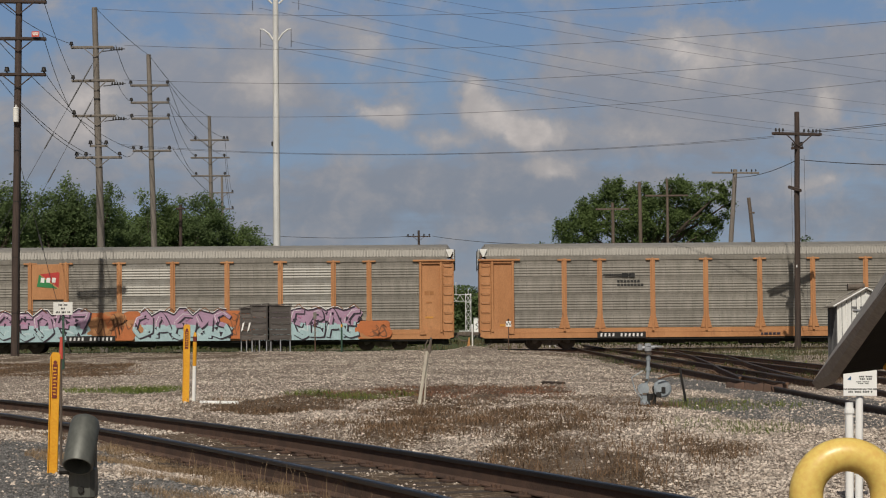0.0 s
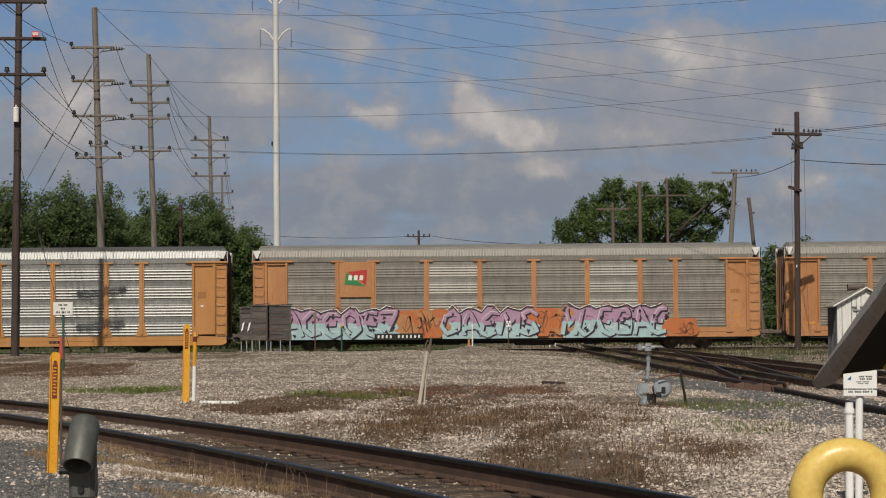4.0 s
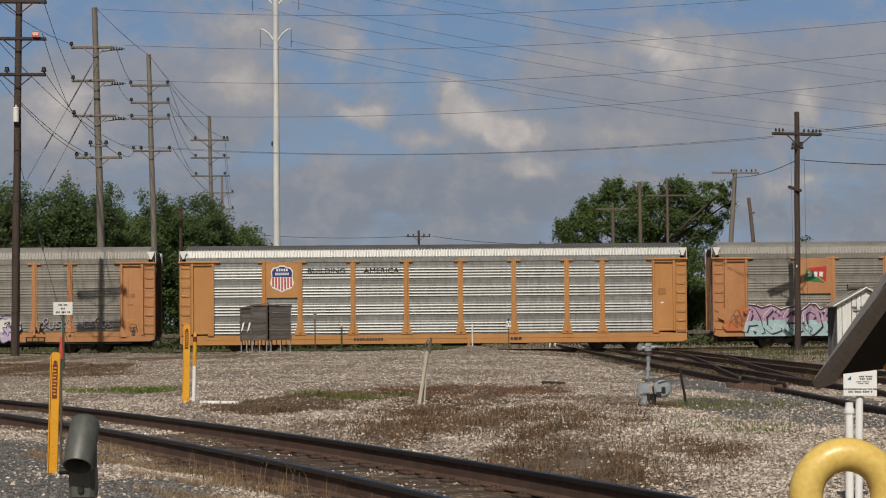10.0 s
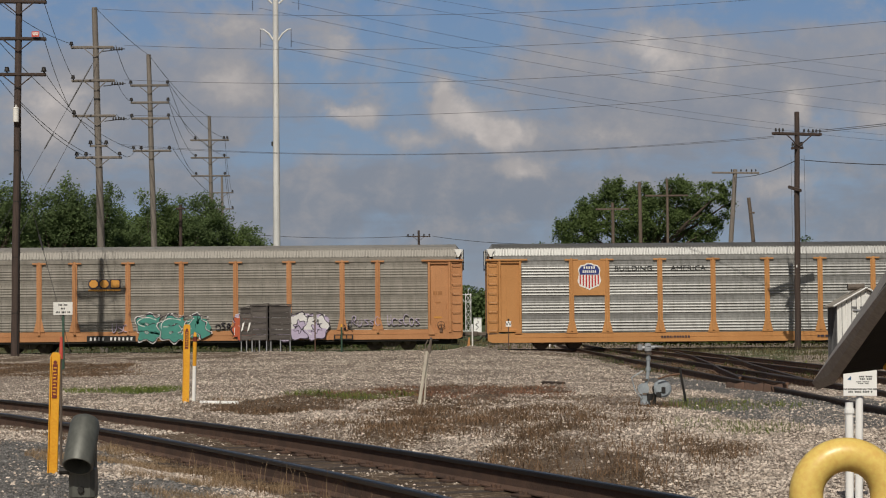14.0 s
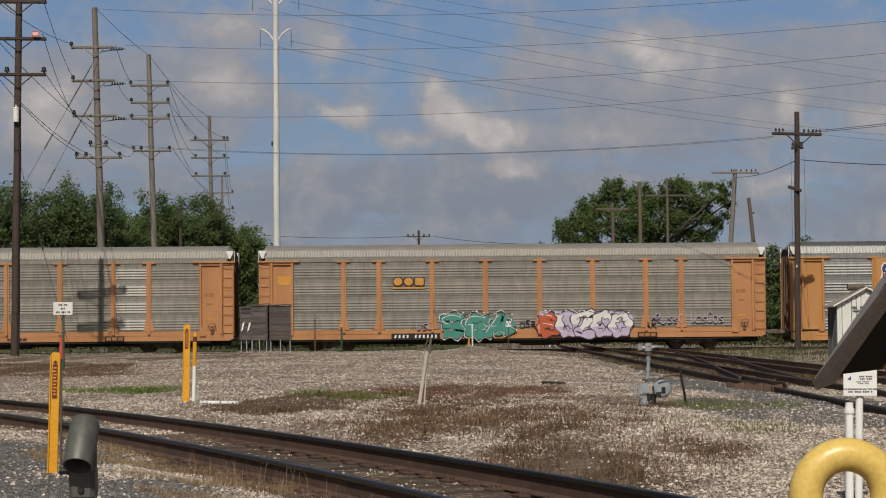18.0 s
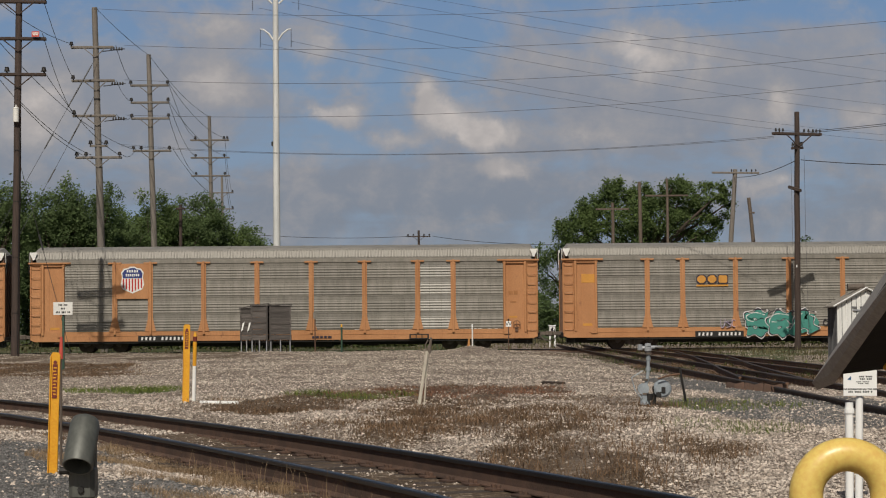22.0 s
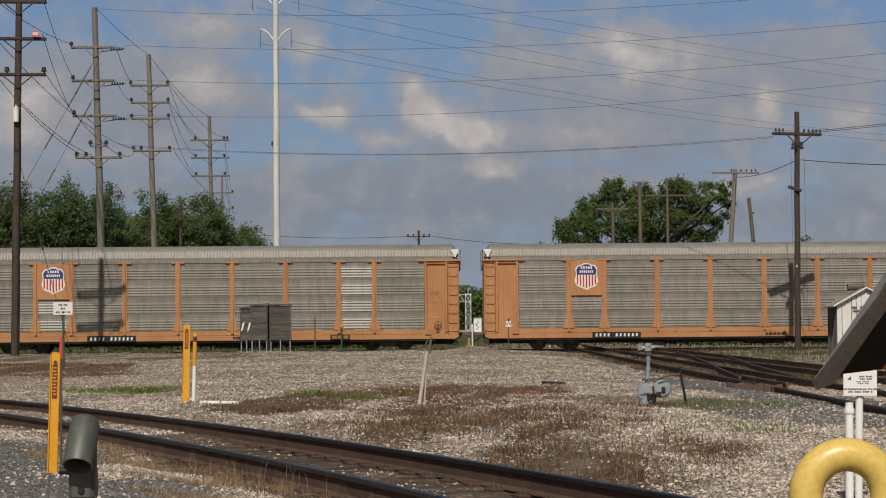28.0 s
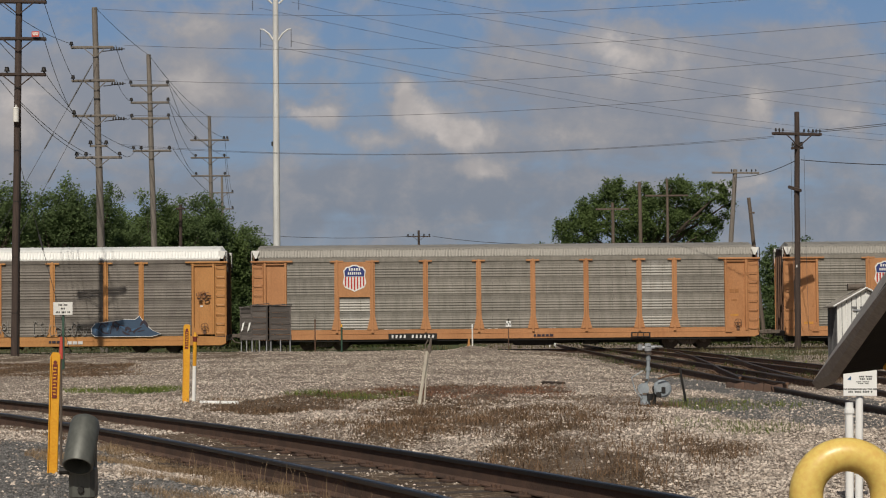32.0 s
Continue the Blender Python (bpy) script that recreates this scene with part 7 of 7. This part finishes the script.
# tin shed
shed = thing("tin_shed", "small white ribbed tin shed with a low gable roof", "shed", m=pose(15.05, 44.0, float(height(16.3, 44.8)) - 0.02))
W_, D_, He, Hr = 2.1, 1.65, 2.1, 2.68
g = Geo().slab([(0, 0), (W_, 0), (W_, He), (W_ / 2, Hr - 0.04), (0, He)], 0.0, 0.05)
part("front_wall", g, M["tin"], shed, "white tin gable wall")
# grooves are thin strips in the shade colour
for k in range(1, 12):
    x_ = W_ * k / 12
    part("groove", Geo().box(x_, -0.003, (He + (Hr - 0.06 - He) * (1 - abs(2 * x_ / W_ - 1))) / 2, 0.022, 0.006, He + (Hr - 0.06 - He) * (1 - abs(2 * x_ / W_ - 1)) - 0.04), M["shade"], shed)
# side walls get their shade from the darker tin colour
part("side_wall", Geo().box(0.025, D_ / 2 + 0.05, He / 2, 0.05, D_, He).box(W_ - 0.025, D_ / 2 + 0.05, He / 2, 0.05, D_, He).box(W_ / 2, D_ + 0.06, He / 2, W_ - 0.1, 0.05, He), M["shade"], shed, "tin side wall with shade in its grey colour")
for i in range(9):
    x = 0.09 + i * 0.24
    part("rib", Geo().box(x, -0.015, (He + (Hr - He) * (1 - abs(x - W_ / 2) / (W_ / 2))) / 2 - 0.05, 0.05, 0.03, He + (Hr - He) * (1 - abs(x - W_ / 2) / (W_ / 2)) - 0.14, 0.008), M["tin"], shed)
for i in range(7):
    part("rib", Geo().box(-0.015, 0.16 + i * 0.24, He / 2, 0.03, 0.05, He - 0.02, 0.008), M["shade"], shed)
for i in range(4):
    part("vent_slot", Geo().box(0.62 + i * 0.3, -0.034, 2.0, 0.2, 0.014, 0.08, 0.004), M["shade"], shed, "dark slot under the gable")
door = part("door", Geo().box(1.2, -0.04, 0.95, 0.95, 0.03, 1.75, 0.01), M["tin"], shed, "white tin door")
part("lintel", Geo().box(1.2, -0.045, 1.9, 1.3, 0.04, 0.06, 0.008), M["greyinsul"], door)
for s in (0, 1):
    part("roof_sheet", Geo().add(
        [(-0.16, -0.14, He - 0.09), (W_ / 2, -0.14, Hr), (W_ / 2, D_ + 0.15, Hr), (-0.16, D_ + 0.15, He - 0.09), (-0.16, -0.14, He - 0.05), (W_ / 2, -0.14, Hr + 0.04), (W_ / 2, D_ + 0.15, Hr + 0.04), (-0.16, D_ + 0.15, He - 0.05)] if s == 0 else
        [(W_ + 0.16, -0.14, He - 0.09), (W_ / 2, -0.14, Hr), (W_ / 2, D_ + 0.15, Hr), (W_ + 0.16, D_ + 0.15, He - 0.09), (W_ + 0.16, -0.14, He - 0.05), (W_ / 2, -0.14, Hr + 0.04), (W_ / 2, D_ + 0.15, Hr + 0.04), (W_ + 0.16, D_ + 0.15, He - 0.05)],
        [(0, 1, 2, 3), (4, 5, 6, 7), (0, 1, 5, 4), (1, 2, 6, 5), (2, 3, 7, 6), (3, 0, 4, 7)]), M["shingle"], shed, "weathered roof sheet")
    part("fascia", Geo().sweep([(-0.16 if s == 0 else W_ + 0.16, -0.16, He - 0.06), (W_ / 2, -0.16, Hr + 0.03)], 0.035, 4), M["tin"], shed, "white gable trim")
part("vent", Geo().tube((0.58, D_ * 0.55, Hr + 0.07), (1.2, D_ * 0.55, Hr + 0.09), 0.12, n=12), M["truck"], shed, "rusty dark ridge vent")

# trackside cabinets, tower and buildings seen between the cars
def cabinet(x, y, w, h, z0, label):
    ob = thing("relay_cabinet", label, "cabinet", "white trackside cabinets", m=pose(x, y, float(height(x, y))))
    part("body", Geo().box(0, 0, z0 + h / 2, w, 0.8, h, 0.02), M["gloss_white"], ob)
    part("roof", Geo().box(0, 0, z0 + h + 0.03, w + 0.1, 0.95, 0.07, 0.02), M["gloss_white"], ob)
    part("door", Geo().box(0, -0.41, z0 + h / 2, w * 0.82, 0.02, h * 0.86, 0.005), M["gloss_white"], ob)
    for s in (-1, 1):
        part("leg", Geo().box(s * w * 0.42, -0.3, z0 / 2, 0.1, 0.1, z0, 0.01), M["gloss_white"], ob)
    k_ = min(w, 1.2)
    part("scrawl", Geo().slab(offset_curve([(k_ * (-0.06 + 0.17 * math.sin(k * 1.1)), z0 + h * (0.85 - 0.06 * k)) for k in range(11)], 0.045), -0.435, -0.42), PAINT["ink"], ob, "dark sprayed scrawl")
    part("latch", Geo().box(w * 0.33, -0.43, z0 + h * 0.5, 0.05, 0.03, 0.16, 0.01), M["black"], ob, "small dark latch")
    return ob


cabinet(-3.8, 78, 1.08, 1.6, 0.95, "white steel trackside cabinet with a dark scrawl")
cabinet(-1.6, 78, 1.62, 1.58, 0.95, "wide white steel trackside cabinet with a scrawl")
cabinet(6.35, 140, 0.9, 1.75, 0.3, "distant white steel cabinet by the tower")
cabinet(8.0, 75, 0.36, 0.5, 0.78, "small white trackside box on legs")
tower = thing("signal_bridge", "pale steel lattice mast with a cantilever truss", "signal mast", m=pose(5.3, 140, -0.3))
for sx in (-0.3, 0.3):
    for sy in (-0.3, 0.3):
        part("leg", Geo().box(sx, sy, 2.5, 0.08, 0.08, 5.0, 0.01), M["steelpole"], tower)
for k in range(5):
    z0, z1 = 0.2 + k * 0.94, 1.14 + k * 0.94
    for y in (-0.3, 0.3):
        part("lattice", Geo().tube((-0.3, y, z0), (0.3, y, z1), 0.026, n=5).tube((0.3, y, z0), (-0.3, y, z1), 0.026, n=5).tube((-0.3, y, z1), (0.3, y, z1), 0.03, n=5), M["steelpole"], tower)
for y in (-0.3, 0.3):
    for z in (4.1, 4.85):
        part("chord", Geo().box(-2.3, y, z, 5.4, 0.07, 0.07, 0.01), M["steelpole"], tower)
    for k in range(5):
        x = -0.5 - k * 0.9
        part("truss_web", Geo().tube((x, y, 4.1), (x - 0.45, y, 4.85), 0.026, n=5).tube((x - 0.45, y, 4.85), (x - 0.9, y, 4.1), 0.026, n=5), M["steelpole"], tower)
for x in (-1.4, 0.0):
    part("finial", Geo().tube((x, 0, 4.85), (x, 0, 6.3 if x else 5.5), 0.04, n=6), M["steelpole"], tower)
part("platform", Geo().box(-0.3, 0, 0.65, 1.6, 1.0, 0.1, 0.02), M["steelpole"], tower)
gate = thing("crossing_mast", "thin white posts of a far crossing gate", "gate mast", m=pose(7.3, 120, -0.3))
part("post", Geo().tube((0, 0, 0), (0, 0, 4.6), 0.06, n=8), M["white"], gate)
part("post", Geo().tube((-0.45, 0.3, 0), (-0.75, 0.3, 4.0), 0.06, n=8), M["white"], gate)
part("case", Geo().box(0, -0.1, 1.2, 0.3, 0.3, 0.6, 0.03).box(-0.7, 0.1, 0.9, 0.3, 0.3, 1.1, 0.03), M["white"], gate)
bld = thing("apartment_building", "distant tan brick tower block with small windows", "building", m=pose(-40, 600, -1))
part("wall", Geo().box(0, 0, 15.2, 7.6, 12, 30.4, 0.1), M["brick"], bld)
part("roof", Geo().box(0, 0, 30.6, 8.0, 12.4, 0.5, 0.1), M["concrete"], bld)
for r in range(8):
    for k in range(2):
        part("window", Geo().box(-1.8 + k * 3.6, -6.02, 5 + r * 3.2, 1.1, 0.1, 1.5, 0.02), M["glass"], bld)
board_ = thing("billboard", "far faded red sign on a mast", "sign", m=pose(-38, 400, -1))
part("panel", Geo().box(0, 0, 21.8, 2.3, 0.3, 6.4, 0.05), M["red"], board_)
part("mast", Geo().tube((0, 0, 0), (0, 0, 19), 0.25, n=8), M["pole"], board_)
pile = Geo()
for i in range(40):
    a = random.Random(i).uniform(0, 6.28)
    r = random.Random(i + 99).uniform(0, 1.2)
    pile.box(r * math.cos(a), 0.6 * r * math.sin(a), max(0.1, 0.75 * (1.25 - r)), 0.6, 0.5, 0.5, 0.12, m=pose(0, 0, 0, i * 37, i * 53, i * 71))
thing("stone_pile", "pale heap of broken stone behind the track", "stone pile", data=pile.mesh("stone_pile", M["stone"]), m=pose(-8.0, 92, -0.2))


# ---- loose stone and dry growth on the yard ----
def track_gap(x, y):
    """Distance from the middle of the near track."""
    d = np.full(len(x), 1e9)
    for px, py in NEAR_XY[::2]:
        d = np.minimum(d, (x - px) ** 2 + (y - py) ** 2)
    return np.sqrt(d)


def spread(n, y0, y1, seed, wide=0.42):
    """Spots strewn over the wedge of yard between two distances."""
    r = np.random.RandomState(seed)
    y = np.sqrt(r.uniform(y0 ** 2, y1 ** 2, n))
    x = r.uniform(-wide, wide, n) * y + 0.017 * y
    return x, y, r


OCTA = np.array([(1, 0, 0), (0, 1, 0), (-1, 0, 0), (0, -1, 0), (0, 0, 1), (0, 0, -1), (0.6, 0.6, 0.5), (-0.6, 0.6, -0.5)], float)
OCTA_F = np.array([(0, 6, 4), (0, 1, 6), (1, 4, 6), (1, 2, 4), (2, 3, 4), (3, 0, 4), (2, 1, 7)])


def stones(name, label, material, x, y, r, size):
    n = len(x)
    z = height(x, y)
    V = OCTA[None] * r.uniform(0.6, 1.15, (n, 8, 1)) * r.uniform(0.55, 1.0, (n, 1, 3))
    a = r.uniform(0, 6.283, n)
    c, s = np.cos(a), np.sin(a)
    X = V[..., 0] * c[:, None] - V[..., 1] * s[:, None]
    Y = V[..., 0] * s[:, None] + V[..., 1] * c[:, None]
    size = size * unit(y)
    V = np.stack([X, Y, V[..., 2] * 0.75], -1) * size[:, None, None]
    wx, wy, wz = to_world(x, y, z)
    V += np.stack([wx, wy, wz + size * 0.25], -1)[:, None, :]
    F = (OCTA_F[None] + 8 * np.arange(n)[:, None, None]).reshape(-1, 3)
    me = bpy.data.meshes.new(name)
    me.from_pydata(V.reshape(-1, 3).tolist(), [], F.tolist())
    me.materials.append(material)
    return thing(name, label, "gravel", kind="stuff", data=me)


def strew():
    r = np.random.RandomState(41)
    n = 350000
    y = 8.6 * (61 / 8.6) ** (r.uniform(0, 1, n) ** 1.05)
    y[260000:] = 9.5 * (25 / 9.5) ** r.uniform(0, 1, n - 260000)
    x = r.uniform(-0.42, 0.42, n) * y + 0.017 * y
    br, gr, bl = zones(x, y)
    off = np.abs(x - np.interp(y, TRACK_Y, TRACK_X)) * 0.79
    bed = (off < 1.15) & (y < 34)
    patch = 0.86 + 0.36 * lumps(x, y * 0.6, 1.6, 44) + 0.2 * lumps(x, y * 0.6, 5.0, 45)
    chance = np.clip(patch - 0.82 * br - 0.5 * gr, 0.025, 1)
    chance = np.where(bed, np.clip(0.22 + 0.45 * lumps(x, y, 2.6, 46), 0.06, 0.9) * (1 - 0.8 * smooth(-4.0, -2.0, x)), chance)
    keep = (np.abs(off - 0.7525) > 0.12) & (r.uniform(0, 1, n) < chance) & ((x < 6.4) | (y < 34) | (r.uniform(0, 1, n) < 0.35))
    size = (0.007 + 0.03 * r.uniform(0, 1, n) ** 2.4) * (0.8 + y / 70)
    slate = r.uniform(0, 1, n) < bl * 0.93
    far = r.uniform(0, 1, n) < smooth(26, 46, y)
    for name, label, mat, ok, k in (("gravel_stones", "loose pale limestone ballast lying on the yard", "stone", keep & ~slate & ~far, 1.0), ("slate_stones", "loose blue-grey crushed stone on the yard", "bluestone", keep & slate, 0.75),
                                    ("yard_gravel", "pale crushed stone spread over the raised yard", "yardstone", keep & ~slate & far, 0.85)):
        stones(name, label, M[mat], x[ok], y[ok], r, size[ok] * k)


def blades(name, label, material, x, y, r, h, w, lean=0.5):
    n = len(x)
    k = unit(y)
    h, w = h * k, w * k
    x, y, z = to_world(x, y, height(x, y))
    a = r.uniform(0, 6.283, n)
    l = r.uniform(0.1, lean, n) * h
    dx, dy = np.cos(a), np.sin(a)
    b = a + r.uniform(0.8, 2.4, n)
    wx, wy = np.cos(b) * w, np.sin(b) * w
    base = np.stack([x, y, z - 0.01], -1)
    side = np.stack([wx, wy, 0 * x], -1)
    mid = base + np.stack([dx * l * 0.35, dy * l * 0.35, h * 0.6], -1)
    tip = base + np.stack([dx * l, dy * l, h], -1)
    V = np.stack([base - side, base + side, mid + side * 0.7, mid - side * 0.7, tip], 1).reshape(-1, 3)
    k = 5 * np.arange(n)[:, None]
    F = (k + np.array([[0, 1, 2, 3]])).tolist() + (k + np.array([[3, 2, 4]])).tolist()
    me = bpy.data.meshes.new(name)
    me.from_pydata(V.tolist(), [], F)
    me.materials.append(material)
    return thing(name, label, "grass", kind="stuff", data=me)


def growth():
    x, y, r = spread(300000, 9, 46, 51)
    br, gr, bl = zones(x, y)
    off = np.abs(x - np.interp(y, TRACK_Y, TRACK_X)) * 0.79
    tuft = 0.85 + 0.6 * lumps(x, y * 0.7, 4.5, 75)
    ok = (r.uniform(0, 1, len(x)) < br * tuft) & (off > 1.15)
    k = ok.sum()
    h = r.uniform(0.015, 0.085, k) * np.where(r.uniform(0, 1, k) < 0.05, 2.2, 1.0)
    red = blob(x[ok], y[ok], 0.8, 25.4, 2.8, 2.6, 11) > 0.4
    for pick, label, mat in ((~red, "dead brown weeds matted over the gravel", "drygrass"), (red, "rust-red dead weeds matted over the gravel", "redgrass")):
        blades("dead_weeds", label, M[mat], x[ok][pick], y[ok][pick], r, h[pick], 0.002 + 0.00016 * y[ok][pick], 2.2)
    nx, ny, nr = spread(120000, 9.5, 21, 57)
    nb = zones(nx, ny)[0]
    side = np.abs(nx - np.interp(ny, TRACK_Y, TRACK_X)) * 0.79
    near = (nr.uniform(0, 1, len(nx)) < 0.75 * nb * (0.7 + 0.8 * lumps(nx, ny * 0.7, 5.0, 78))) & (side > 1.15)
    blades("dead_weeds", "tufts of dead brown weeds close to the near track", M["drygrass"], nx[near], ny[near], nr, nr.uniform(0.03, 0.14, near.sum()), 0.0042 + 0 * nx[near], 1.3)
    ok = (r.uniform(0, 1, len(x)) < gr * 1.0) & (off > 1.2)
    blades("green_grass", "low green grass in patches on the gravel", M["grass"], x[ok], y[ok], r, r.uniform(0.03, 0.13, ok.sum()), 0.002 + 0.0002 * y[ok], 1.4)
    # straw along the near rail
    x, y, r = spread(330000, 7.6, 16.5, 52)
    off = (np.interp(y, TRACK_Y, TRACK_X) - x) * 0.79
    clump = lumps(x, y, 2.2, 71) + 0.6 * lumps(x, y, 6.0, 72)
    ok = (off > 0.86) & (off < 2.4) & (clump > -0.15 + 0.7 * np.abs(off - 1.4)) & (x > -4.6)
    k = ok.sum()
    blades("straw_grass", "short straw-coloured grass beside the near rail", M["straw"], x[ok], y[ok], r, r.uniform(0.02, 0.11, k), 0.0016 + 0 * x[ok], 1.6)
    ok = (off > 0.84) & (off < 1.5) & (r.uniform(0, 1, len(x)) < 0.011) & (x > -2.6)
    k = ok.sum()
    blades("dry_stalks", "thin dry stalks beside the near rail", M["straw"], x[ok], y[ok], r, r.uniform(0.12, 0.36, k), 0.0024 + 0 * x[ok], 0.5)
    # grass along the main line and behind it
    r = np.random.RandomState(53)
    n = 16000
    x, y = r.uniform(-32, 4, n), r.uniform(61.2, 64.6, n)
    ok = lumps(x, y, 0.8, 73) > -0.5
    blades("track_grass", "rough green grass along the main track", M["trackgrass"], x[ok], y[ok], r, r.uniform(0.05, 0.2, ok.sum()), 0.014 + 0 * x[ok], 0.9)
    x, y = r.uniform(6.8, 13.2, 5000), r.uniform(30, 63, 5000)
    ok = lumps(x, y, 0.9, 77) > 0.2
    blades("track_grass", "sparse dry grass among the crossing rails", M["trackgrass"], x[ok], y[ok], r, r.uniform(0.05, 0.22, ok.sum()), 0.01 + 0 * x[ok], 0.9)
    x, y = r.uniform(12.8, 40, 9000), r.uniform(48, 64.4, 9000)
    ok = lumps(x, y, 0.5, 74) > -0.3
    blades("track_grass", "olive dry grass between the diverging tracks", M["olivegrass"], x[ok], y[ok], r, r.uniform(0.06, 0.32, ok.sum()), 0.016 + 0 * x[ok], 0.9)
    x, y = r.uniform(-45, 45, 16000), r.uniform(73, 92, 16000)
    blades("far_grass", "low rough grass behind the main track", M["olivegrass"], x, y, r, r.uniform(0.06, 0.3, 16000), 0.03 + 0 * x, 0.8)


M["yardstone"] = surface("yard_stone", (0.66, 0.575, 0.475), (0.4, 0.335, 0.265), 2, 60, 0.9, 0, 0.3, island=0.35)
M["redgrass"] = surface("rust_red_weeds", (0.27, 0.125, 0.068), (0.11, 0.055, 0.032), 0.8, 6, 0.85, 0, 0, island=0.5)
M["straw"] = surface("straw_grass", (0.36, 0.255, 0.145), (0.2, 0.13, 0.075), 0.8, 6, 0.85, 0, 0, island=0.35)
strew()
growth()


motions()
